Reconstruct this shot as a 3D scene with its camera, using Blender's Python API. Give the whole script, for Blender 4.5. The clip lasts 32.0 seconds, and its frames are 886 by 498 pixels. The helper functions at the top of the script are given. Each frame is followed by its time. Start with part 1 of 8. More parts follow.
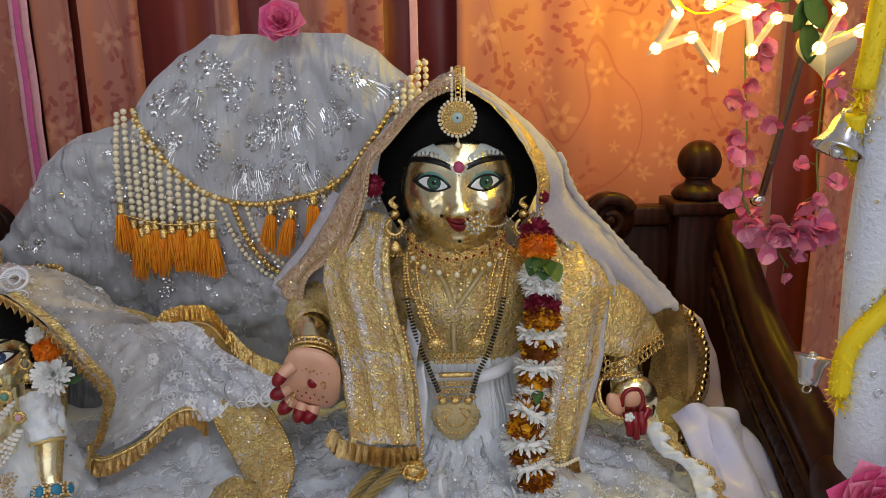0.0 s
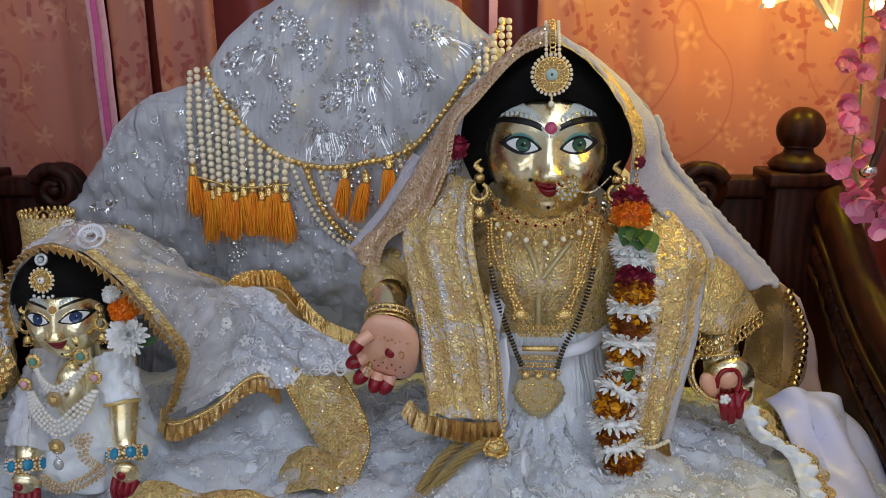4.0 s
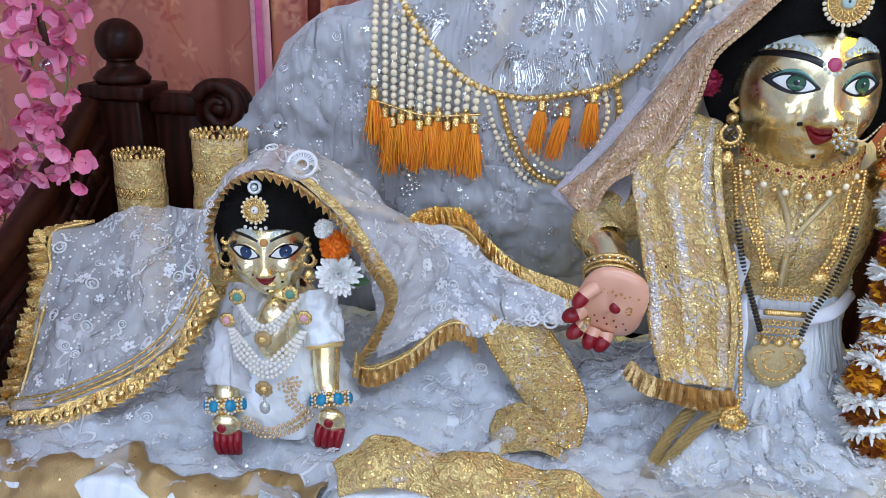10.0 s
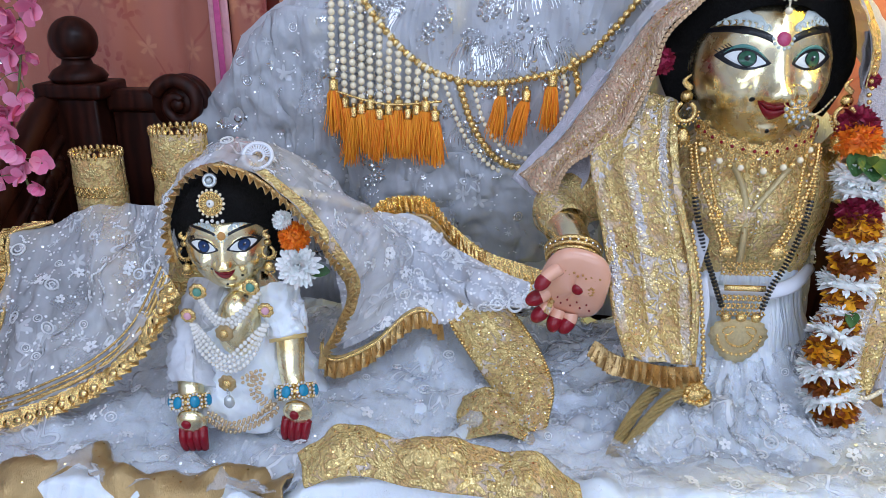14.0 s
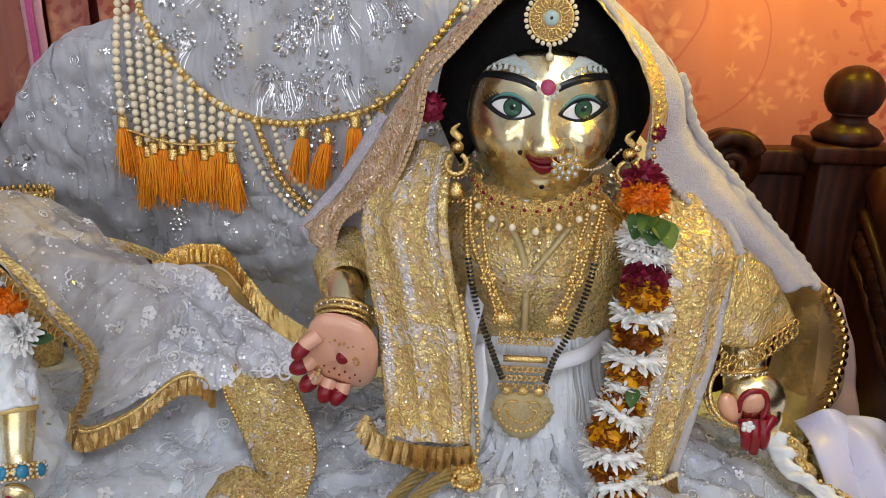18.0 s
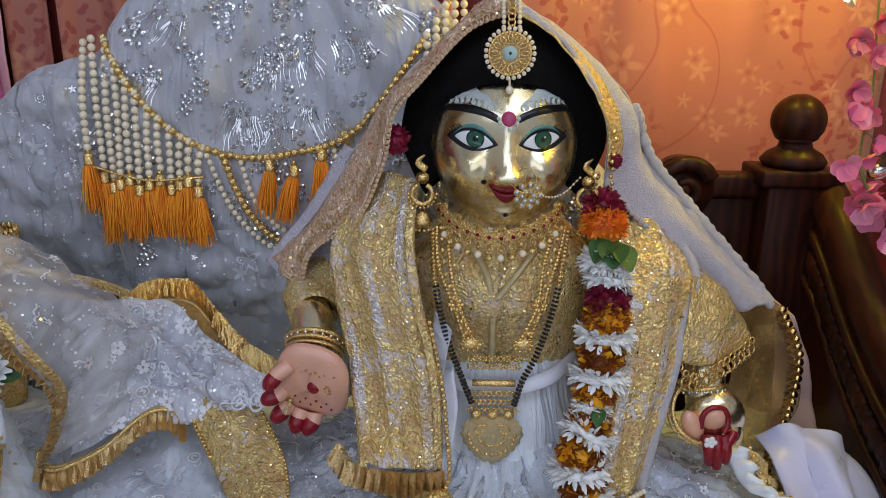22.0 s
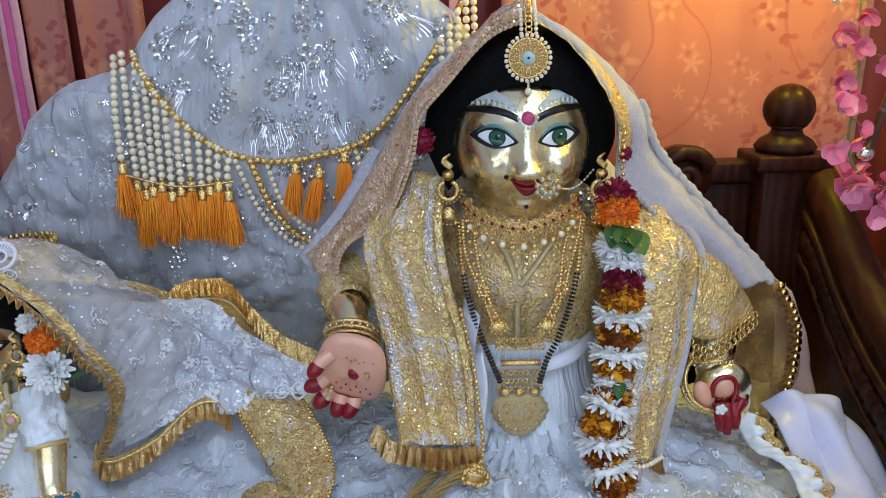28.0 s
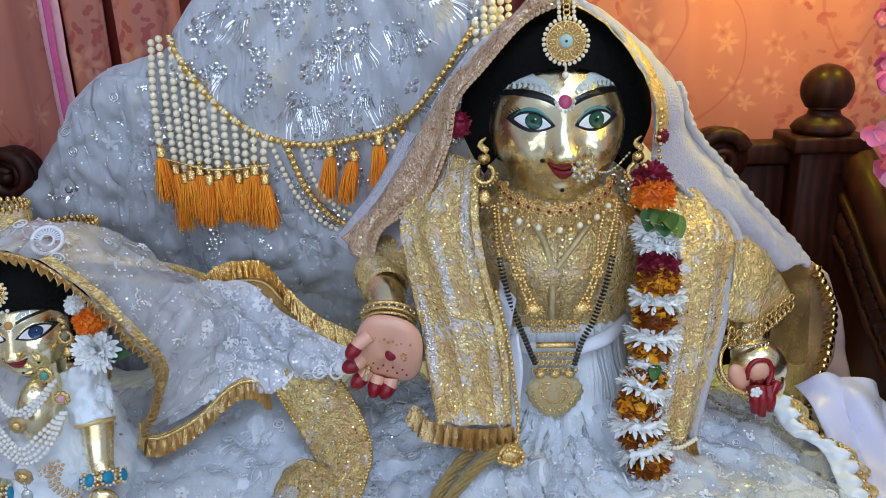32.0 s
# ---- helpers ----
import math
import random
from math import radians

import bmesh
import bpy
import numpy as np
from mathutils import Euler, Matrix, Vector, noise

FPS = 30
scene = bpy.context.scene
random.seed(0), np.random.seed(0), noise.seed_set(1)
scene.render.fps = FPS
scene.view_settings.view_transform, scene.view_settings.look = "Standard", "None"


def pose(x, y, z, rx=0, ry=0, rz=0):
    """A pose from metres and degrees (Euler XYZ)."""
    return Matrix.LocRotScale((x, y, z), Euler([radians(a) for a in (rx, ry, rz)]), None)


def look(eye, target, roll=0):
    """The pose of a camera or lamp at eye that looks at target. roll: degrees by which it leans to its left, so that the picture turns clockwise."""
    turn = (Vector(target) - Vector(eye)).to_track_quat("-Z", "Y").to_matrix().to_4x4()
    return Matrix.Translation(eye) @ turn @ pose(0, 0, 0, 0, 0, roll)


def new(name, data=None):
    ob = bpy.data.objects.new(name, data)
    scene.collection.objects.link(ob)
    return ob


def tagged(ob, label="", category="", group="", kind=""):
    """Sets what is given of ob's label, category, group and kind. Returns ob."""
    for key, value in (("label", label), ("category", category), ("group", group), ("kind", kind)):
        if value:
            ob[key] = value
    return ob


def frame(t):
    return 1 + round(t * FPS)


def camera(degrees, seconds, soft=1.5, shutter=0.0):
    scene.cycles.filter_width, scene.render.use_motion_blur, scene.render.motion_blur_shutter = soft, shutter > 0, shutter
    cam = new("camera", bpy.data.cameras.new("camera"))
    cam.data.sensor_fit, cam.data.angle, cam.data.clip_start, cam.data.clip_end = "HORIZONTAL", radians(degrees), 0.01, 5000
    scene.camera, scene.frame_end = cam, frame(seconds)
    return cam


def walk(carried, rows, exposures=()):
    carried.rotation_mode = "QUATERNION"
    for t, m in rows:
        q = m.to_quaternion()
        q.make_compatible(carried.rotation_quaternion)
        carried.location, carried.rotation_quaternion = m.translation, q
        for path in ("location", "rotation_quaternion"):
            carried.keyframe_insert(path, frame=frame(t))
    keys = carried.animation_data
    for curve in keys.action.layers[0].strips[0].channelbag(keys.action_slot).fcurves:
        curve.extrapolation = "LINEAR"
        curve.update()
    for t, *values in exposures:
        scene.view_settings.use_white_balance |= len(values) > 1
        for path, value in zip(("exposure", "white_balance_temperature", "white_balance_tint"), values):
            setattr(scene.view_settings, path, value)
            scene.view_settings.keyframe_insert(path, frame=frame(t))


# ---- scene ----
cam = camera(60.8, 32.0, soft=0.65)
METRES, EYE, TILT, LEAN, TURN = 1.0, 1.35, -13.0, 1.0, 0.0
ROWS = [
    (0.0, 0.0, 0.0, 0.0, -0.0, 0.0, 0.0),
    (0.5, 0.0124, 0.0022, -0.0038, -0.55, -0.45, 0.07),
    (1.0, 0.014, 0.0064, -0.0045, -0.43, -1.21, -0.04),
    (1.5, 0.003, 0.0187, -0.008, 0.5, -1.36, -0.59),
    (2.0, -0.0048, 0.0223, -0.011, 0.82, -0.47, -1.27),
    (2.5, -0.0177, 0.0279, -0.0155, 1.27, -0.23, -1.59),
    (4.5, -0.0678, 0.0526, -0.0122, 4.03, -2.2, -1.21),
    (5.0, -0.1498, 0.0832, -0.0084, 4.78, -2.9, -1.35),
    (5.5, -0.2275, 0.0955, -0.0147, 6.58, -3.76, -1.26),
    (6.0, -0.2456, 0.0959, -0.0106, 7.24, -3.88, -1.63),
    (6.5, -0.2454, 0.0969, -0.0167, 7.5, -4.25, -1.53),
    (7.0, -0.2427, 0.1009, -0.0115, 7.9, -4.2, -1.48),
    (7.5, -0.25, 0.1093, -0.0145, 9.16, -4.65, -1.64),
    (8.0, -0.2415, 0.0974, -0.0111, 8.01, -5.0, -2.14),
    (8.5, -0.2364, 0.0944, -0.011, 6.92, -5.82, -2.89),
    (9.0, -0.2373, 0.0981, -0.0167, 6.97, -6.35, -3.33),
    (9.5, -0.2346, 0.0977, -0.0178, 7.12, -6.8, -3.76),
    (10.0, -0.2294, 0.0979, -0.0165, 6.25, -6.82, -4.03),
    (10.5, -0.2297, 0.1003, -0.0187, 5.71, -7.36, -3.81),
    (11.0, -0.2284, 0.1025, -0.0221, 5.5, -7.55, -3.19),
    (11.5, -0.2292, 0.0953, -0.0219, 5.39, -7.43, -2.79),
    (12.0, -0.2238, 0.0923, -0.0188, 4.99, -6.98, -2.58),
    (12.5, -0.2186, 0.093, -0.0186, 4.88, -6.54, -2.4),
    (13.0, -0.2104, 0.0989, -0.0203, 4.85, -6.47, -2.13),
    (13.5, -0.2085, 0.1, -0.0202, 5.0, -6.77, -2.16),
    (15.5, -0.192, 0.1046, -0.0278, 3.3, -8.01, -2.51),
    (16.0, -0.1615, 0.1174, -0.0243, 3.19, -7.64, -2.75),
    (16.5, -0.1081, 0.1274, -0.0246, 5.55, -7.25, -3.03),
    (17.0, -0.0697, 0.1344, -0.0199, 7.64, -6.79, -3.32),
    (17.5, -0.0444, 0.1789, -0.001, 5.94, -6.58, -3.23),
    (18.0, -0.0198, 0.1879, 0.0184, 3.94, -6.04, -2.84),
    (18.5, 0.0062, 0.1848, 0.035, 3.63, -4.61, -2.52),
    (19.0, 0.0227, 0.1748, 0.0431, 3.15, -3.71, -2.65),
    (19.5, 0.0247, 0.1673, 0.0439, 3.21, -3.21, -2.84),
    (20.0, 0.0206, 0.1726, 0.0336, 3.29, -2.88, -2.77),
    (20.5, 0.0034, 0.1686, 0.0135, 2.94, -3.76, -2.48),
    (21.0, -0.0209, 0.1661, 0.006, 2.66, -4.58, -2.23),
    (21.5, -0.0173, 0.1699, 0.0145, 1.59, -3.96, -1.89),
    (22.0, -0.0206, 0.1725, 0.0175, 1.21, -3.6, -1.76),
    (22.5, -0.0185, 0.173, 0.0171, 1.14, -3.72, -1.82),
    (23.0, -0.0236, 0.1762, 0.0167, 1.83, -3.89, -1.82),
    (23.5, -0.0188, 0.1756, 0.0184, 1.74, -3.65, -1.43),
    (24.0, -0.018, 0.1758, 0.0197, 1.48, -3.5, -1.33),
    (24.5, -0.0221, 0.1761, 0.0177, 1.32, -3.53, -1.62),
    (25.0, -0.0158, 0.1738, 0.0192, 0.41, -3.38, -1.55),
    (25.5, -0.0206, 0.1708, 0.0183, 0.51, -3.27, -1.27),
    (27.5, -0.0447, 0.1136, 0.0221, -1.12, -3.72, 0.06),
    (28.0, -0.0557, 0.1232, 0.0181, 0.02, -4.01, 0.34),
    (28.5, -0.0421, 0.1535, 0.0162, -0.36, -3.85, 0.54),
    (29.0, -0.0443, 0.1405, 0.0206, -0.87, -4.25, 0.93),
    (29.5, -0.0505, 0.1062, 0.0277, -0.74, -4.38, 1.38),
    (30.0, -0.0526, 0.1108, 0.0184, -0.24, -4.79, 1.45),
    (30.5, -0.0506, 0.1106, 0.0212, -0.38, -4.76, 1.29),
    (31.0, -0.0495, 0.1126, 0.021, -0.17, -5.0, 1.45),
    (31.5, -0.0523, 0.1133, 0.0217, 0.34, -5.22, 0.97),
    (32.0, -0.0681, 0.1172, 0.0221, 1.7, -5.57, 0.48),
]
# the clip's camera darkens when the lit stars come into view
EXPOSURES = [(0.0, -1.36, 7350, 13), (1.0, -1.38, 7050, 13), (2.5, -1.38, 6450, 13), (4.5, -1.24, 6850, 12), (5.0, -1.16, 7050, 12), (5.8, -0.57, 6750, 11), (8.0, -0.56, 6190, 12), (13.5, -0.62, 5790, 12), (15.5, -0.64, 6250, 12), (17.0, -0.74, 6550, 12), (18.0, -0.86, 7300, 14), (18.7, -1.24, 7300, 15), (20.0, -1.3, 7350, 15), (21.0, -1.3, 6320, 15), (25.5, -1.3, 6220, 15), (27.5, -1.04, 5900, 10), (29.0, -0.85, 5800, 9), (32.0, -0.83, 5800, 9)]
walk(cam, [(t, pose(0, 0, EYE, TILT, LEAN, TURN) @ pose(METRES * x, METRES * y, METRES * z, 90 + pitch, roll, yaw)) for t, x, y, z, yaw, pitch, roll in ROWS], EXPOSURES)

# world and lights
world = bpy.data.worlds.new("room_air")
scene.world = world
world.use_nodes = True
world.node_tree.nodes["Background"].inputs[0].default_value = (0.80, 0.86, 1.0, 1)
world.node_tree.nodes["Background"].inputs[1].default_value = 0.03


def area(name, place, target, w, h, watts, colour):
    d = bpy.data.lights.new(name, "AREA")
    d.shape, d.size, d.size_y, d.energy, d.color = "RECTANGLE", w, h, watts, colour
    ob = new(name, d)
    ob.matrix_world = look(place, target)
    return ob


COOL = (0.72, 0.82, 1.0)
# unseen soft lights in front and above, added as key and left fill
area("upper_soft_light", (0.45, -0.25, 2.45), (-0.12, 0.85, 1.05), 1.3, 0.5, 19, COOL)
area("upper_soft_light", (-0.95, -0.55, 2.30), (-0.25, 0.85, 1.1), 1.2, 0.20, 7, COOL)
# unseen broad fill behind the camera, added to brighten the brass and cloth
area("rear_fill_light", (-0.15, -2.2, 1.50), (0.0, 0.8, 1.1), 3.7, 1.9, 54, (0.82, 0.89, 1.0))
# unseen fill under the ceiling, added so floor and walls give reflections
area("overhead_room_fill", (0.0, -1.2, 2.68), (0.0, -1.2, 0.0), 1.4, 0.9, 8, COOL)


def glow(place, watts, radius=0.02, colour=(1.0, 0.74, 0.01)):
    d = bpy.data.lights.new("star_glow", "POINT")
    d.energy, d.color, d.shadow_soft_size = watts, colour, radius
    ob = new("star_glow", d)
    ob.location = place
    return ob


# point lights added behind and near the star lamps, for curtain and statue
glow((0.235, 0.93, 1.47), 4.8)
glow((0.430, 0.92, 1.46), 4.2)

glow((0.262, 0.730, 1.430), 0.8)

# ---- materials ----


class Nodes:
    """A small writer of node trees."""

    def __init__(self, name):
        self.mat = bpy.data.materials.new(name)
        self.mat.use_nodes = True
        self.t = self.mat.node_tree
        self.b = self.t.nodes["Principled BSDF"]

    def node(self, kind, ins=(), **props):
        n = self.t.nodes.new(kind)
        if "operation" in props:
            n.operation = props["operation"]
        if "use_clamp" in props:
            n.use_clamp = props["use_clamp"]
        if "data_type" in props:
            n.data_type = props["data_type"]
        if "voronoi_dimensions" in props:
            n.voronoi_dimensions = props["voronoi_dimensions"]
        if "blend_type" in props:
            n.blend_type = props["blend_type"]
        if "feature" in props:
            n.feature = props["feature"]
        for k, v in dict(ins).items():
            self.put(n.inputs[k], v)
        return n

    def put(self, socket, v):
        if isinstance(v, bpy.types.NodeSocket):
            self.t.links.new(v, socket)
        else:
            socket.default_value = v

    def m(self, op, a, b=0.0, clamp=False):
        return self.node("ShaderNodeMath", {0: a, 1: b}, operation=op, use_clamp=clamp).outputs[0]

    def ramp(self, v, lo, hi, a=0.0, b=1.0):
        return self.node("ShaderNodeMapRange", {0: v, 1: lo, 2: hi, 3: a, 4: b}).outputs[0]

    def mix(self, f, a, b):
        n = self.node("ShaderNodeMix", data_type="RGBA")
        self.put(n.inputs[0], f), self.put(n.inputs[6], a), self.put(n.inputs[7], b)
        return n.outputs[2]

    def coord(self, kind="Object", scale=(1, 1, 1), turn=0.0):
        c = self.node("ShaderNodeTexCoord").outputs[kind]
        return self.node("ShaderNodeMapping", {"Vector": c, "Scale": scale, "Rotation": (0, 0, turn)}).outputs[0]

    def noise(self, vec, scale, detail=3.0, rough=0.55):
        return self.node("ShaderNodeTexNoise", {"Vector": vec, "Scale": scale, "Detail": detail, "Roughness": rough}).outputs[0]

    def flowers(self, vec, petals, size, keep=0.5, soft=0.06, rand=0.85, outline=0.0):
        """Mask of flowers with petals, one in each kept cell of about one unit."""
        v = self.node("ShaderNodeTexVoronoi", {"Vector": vec, "Scale": 1.0, "Randomness": rand}, voronoi_dimensions="2D")
        d = self.node("ShaderNodeVectorMath", {0: vec, 1: v.outputs["Position"]}, operation="SUBTRACT").outputs[0]
        s = self.node("ShaderNodeSeparateXYZ", {0: d})
        c = self.node("ShaderNodeSeparateColor", {0: v.outputs["Color"]})
        ang = self.m("ARCTAN2", s.outputs[1], s.outputs[0])
        ang = self.m("ADD", self.m("MULTIPLY", ang, petals), self.m("MULTIPLY", c.outputs[0], 20.0))
        r = self.m("MULTIPLY", self.m("ADD", self.m("MULTIPLY", self.m("COSINE", ang), 0.3), 0.7), size)
        r = self.m("MULTIPLY", r, self.ramp(c.outputs[2], 0, 1, 0.65, 1.1))
        gap = self.m("SUBTRACT", r, v.outputs["Distance"])
        hit = self.ramp(gap, 0.0, soft)
        if outline:
            hit = self.ramp(self.m("ABSOLUTE", gap), outline, outline * 2, 1.0, 0.0)
        return self.m("MULTIPLY", hit, self.m("LESS_THAN", c.outputs[1], keep)), v, c

    def cells(self, vec, scale, feature="F1"):
        return self.node("ShaderNodeTexVoronoi", {"Vector": vec, "Scale": scale}, feature=feature)

    def bump(self, height, dist, strength=1.0, after=None):
        ins = {"Height": height, "Distance": dist, "Strength": strength}
        if after is not None:
            ins["Normal"] = after
        return self.node("ShaderNodeBump", ins).outputs[0]

    def done(self, **ins):
        for k, v in ins.items():
            self.put(self.b.inputs[k.replace("_", " ")], v)
        return self.mat


def rgb(r, g, b):
    return (r, g, b, 1.0)


def plain(name, colour, rough=0.5, metal=0.0, vary=0.15, scale=60.0, bump=0.0, **more):
    n = Nodes(name)
    c = n.coord()
    f = n.noise(c, scale)
    dark = rgb(*[v * (1 - vary) for v in colour])
    lite = rgb(*[min(1, v * (1 + vary)) for v in colour])
    more = dict(more)
    if bump:
        more["Normal"] = n.bump(n.noise(c, scale * 4, 4), bump)
    return n.done(Base_Color=n.mix(f, dark, lite), Metallic=metal, Roughness=n.ramp(n.noise(c, scale * 2.3), 0.3, 0.7, rough * 0.85, min(1, rough * 1.15)), **more)


def brass_mat(name):
    n = Nodes(name)
    c = n.coord()
    tarn = n.ramp(n.noise(c, 38, 4), 0.50, 0.75)
    col = n.mix(tarn, rgb(1.0, 0.89, 0.58), rgb(0.88, 0.66, 0.28))
    return n.done(Base_Color=col, Metallic=1.0, Roughness=n.ramp(n.noise(c, 60, 4), 0.35, 0.75, 0.23, 0.31), Normal=n.bump(n.noise(c, 150, 3), 0.0003, 0.3))


def brocade_mat(name, base, thread, white=0.0, scale=34.0, stripe=False):
    """Gold lace cloth: raised woven flowers, leaves and scrolls of metal thread on an open net."""
    n = Nodes(name)
    uv = n.coord("UV", (scale, scale, 1))
    fl, v, c = n.flowers(uv, 6, 0.60, 0.92, 0.05, 0.45)
    rim, v1, c1 = n.flowers(uv, 6, 0.60, 0.92, 0.05, 0.45, outline=0.035)
    heart = n.ramp(v.outputs["Distance"], 0.08, 0.13, 1.0, 0.0)
    leaf, v2, c2 = n.flowers(n.coord("UV", (scale * 1.7, scale * 2.3, 1), 0.6), 2, 0.62, 0.85, 0.06, 0.8)
    leaf2, v3, c3 = n.flowers(n.coord("UV", (scale * 2.6, scale * 1.8, 1), -0.5), 2, 0.56, 0.7, 0.06, 0.9)
    wind = n.ramp(n.m("ABSOLUTE", n.m("SUBTRACT", n.noise(n.coord("UV", (62, 62, 1)), 1.0, 1), 0.5)), 0.02, 0.045, 1.0, 0.0)
    thr = n.m("MAXIMUM", n.m("MAXIMUM", fl, n.m("MULTIPLY", leaf, 0.9)), n.m("MAXIMUM", n.m("MULTIPLY", wind, 0.8), n.m("MULTIPLY", leaf2, 0.85)))
    thr = n.m("MULTIPLY", thr, n.ramp(rim, 0, 1, 1.0, 0.1))
    thr = n.m("MAXIMUM", thr, heart)
    knot = n.cells(n.coord("UV", (430, 430, 1)), 1.0)
    pebble = n.ramp(knot.outputs["Distance"], 0.15, 0.75, 1.0, 0.0)
    tone = n.node("ShaderNodeSeparateColor", {0: knot.outputs["Color"]}).outputs[0]
    grit = n.noise(n.coord("UV", (420, 420, 1)), 1.0, 3, 0.7)
    crush = n.noise(n.coord("UV", (110, 110, 1)), 1.0, 3, 0.6)
    ground = n.mix(n.ramp(grit, 0.35, 0.65), rgb(*[b * 0.5 for b in base]), rgb(*base))
    if white:
        ground = n.mix(n.ramp(n.noise(n.coord("UV", (20, 20, 1)), 1.0, 2), 0.50, 0.60, 0, white), ground, rgb(0.80, 0.80, 0.84))
    gold = n.mix(n.m("ADD", n.m("MULTIPLY", tone, 0.6), n.m("MULTIPLY", n.ramp(crush, 0.3, 0.7), 0.4)), rgb(*[t * 0.62 for t in thread]), rgb(*thread))
    col = n.mix(thr, ground, gold)
    if stripe:
        # silver bands with diamonds run along the cloth
        st = n.node("ShaderNodeSeparateXYZ", {0: n.coord("UV")})
        across = n.m("SINE", n.m("MULTIPLY", st.outputs[1], 205.0))
        zig = n.m("ABSOLUTE", n.m("SINE", n.m("MULTIPLY", st.outputs[0], 330.0)))
        band = n.m("GREATER_THAN", n.m("SUBTRACT", across, n.m("MULTIPLY", zig, 0.28)), 0.48)
        some = n.ramp(n.noise(n.coord("UV", (9, 16, 1)), 1.0, 2), 0.44, 0.56)
        band = n.m("MULTIPLY", band, some)
        edge = n.m("LESS_THAN", n.m("ABSOLUTE", n.m("SUBTRACT", across, 0.34)), 0.12)
        col = n.mix(n.m("MULTIPLY", band, n.ramp(grit, 0.35, 0.6, 0.25, 0.9)), col, rgb(0.72, 0.73, 0.80))
        col = n.mix(n.m("MULTIPLY", edge, 0.35), col, rgb(*[b * 0.45 for b in base]))
    h = n.m("ADD", n.m("MULTIPLY", thr, 1.0), n.m("MULTIPLY", pebble, 0.8))
    h = n.m("ADD", h, n.m("MULTIPLY", crush, 1.8))
    nrm = n.bump(h, 0.0012, 1.0, n.bump(n.noise(n.coord("UV", (46, 46, 1)), 1.0, 2), 0.004, 0.7))
    return n.done(Base_Color=col, Metallic=n.ramp(thr, 0, 1, 0.05, 0.40), Roughness=n.ramp(thr, 0, 1, 0.5, 0.25), Specular_IOR_Level=0.7, Normal=nrm)


def lace_mat(name, clear, base=(0.80, 0.81, 0.86), scale=30.0, bloom=1.0, gather=1.0):
    """White net with woven flowers; clear is how much one sees through the plain net."""
    n = Nodes(name)
    uv = n.coord("UV", (scale, scale, 1))
    fl, v, c = n.flowers(uv, 5, 0.42, 0.16, 0.05, outline=0.03)
    solid, v3, c3 = n.flowers(n.coord("UV", (scale * 1.3, scale * 1.3, 1), 0.3), 5, 0.34, 0.12, 0.05)
    fl = n.m("MAXIMUM", fl, n.m("MULTIPLY", solid, 0.8))
    small, v2, c2 = n.flowers(n.coord("UV", (scale * 2.2, scale * 2.2, 1), 0.9), 6, 0.22, 0.14, 0.05)
    pat = n.m("MULTIPLY", n.m("MAXIMUM", fl, small), bloom)
    grain = n.noise(n.coord("UV", (700, 700, 1)), 1.0, 2)
    fine = n.noise(n.coord("UV", (14, 14, 1)), 1.0, 4)
    col = n.mix(n.m("MULTIPLY", pat, 1.0 if clear else 0.6), n.mix(fine, rgb(*[b * 0.92 for b in base]), rgb(*base)), rgb(0.92, 0.93, 0.96))
    warp = n.noise(n.coord("UV", (9, 9, 1)), 1.0, 2)
    # gathered folds run along two slants
    folds = None
    for su, sv, turn in ((46, 6, 0.5), (52, 8, -0.45), (120, 18, 0.15)):
        vec = n.coord("UV", (su, sv, 1), turn)
        vec = n.node("ShaderNodeVectorMath", {0: vec, 1: n.node("ShaderNodeCombineXYZ", {0: n.m("MULTIPLY", warp, 3.0), 1: warp}).outputs[0]}, operation="ADD").outputs[0]
        f = n.ramp(n.m("ABSOLUTE", n.m("SUBTRACT", n.noise(vec, 1.0, 1), 0.5)), 0.0, 0.2, 1.0, 0.0)
        dist = gather * (0.0034 if su < 100 else 0.0008)
        folds = n.bump(f, dist, 0.7) if folds is None else n.bump(f, dist, 0.7, folds)
    crease = n.noise(n.coord("UV", (75, 60, 1), 0.4), 1.0, 3, 0.6)
    h = n.m("ADD", pat, n.m("MULTIPLY", grain, 0.25))
    nrm = n.bump(h, 0.0010, 0.9, n.bump(crease, 0.0018, 0.8, folds))
    if clear:
        n.mat.surface_render_method = "DITHERED"
        n.done(Alpha=n.m("SUBTRACT", 1.0, n.m("MULTIPLY", n.m("SUBTRACT", 1.0, n.m("MULTIPLY", pat, 0.7)), n.ramp(fine, 0.3, 0.7, clear * 1.15, clear * 0.8)), True))
    if not clear:
        n.done(Subsurface_Weight=0.55, Subsurface_Radius=(0.010, 0.011, 0.013))
    return n.done(Base_Color=col, Roughness=0.42, Specular_IOR_Level=0.45, Sheen_Weight=0.25, Sheen_Roughness=0.4, Normal=nrm)


def organza_mat(name, base, solid=0.0):
    """Sheer shiny cloth with a fine weave."""
    n = Nodes(name)
    fine = n.noise(n.coord("UV", (40, 40, 1)), 1.0, 4)
    weave = n.noise(n.coord("UV", (900, 300, 1)), 1.0, 2)
    return n.done(Base_Color=n.mix(fine, rgb(*[b * 0.7 for b in base]), rgb(*base)), Roughness=0.34, Metallic=0.45, Alpha=n.ramp(fine, 0.3, 0.7, solid - 0.08, solid + 0.12), Normal=n.bump(n.m("ADD", weave, n.m("MULTIPLY", fine, 3.0)), 0.001))


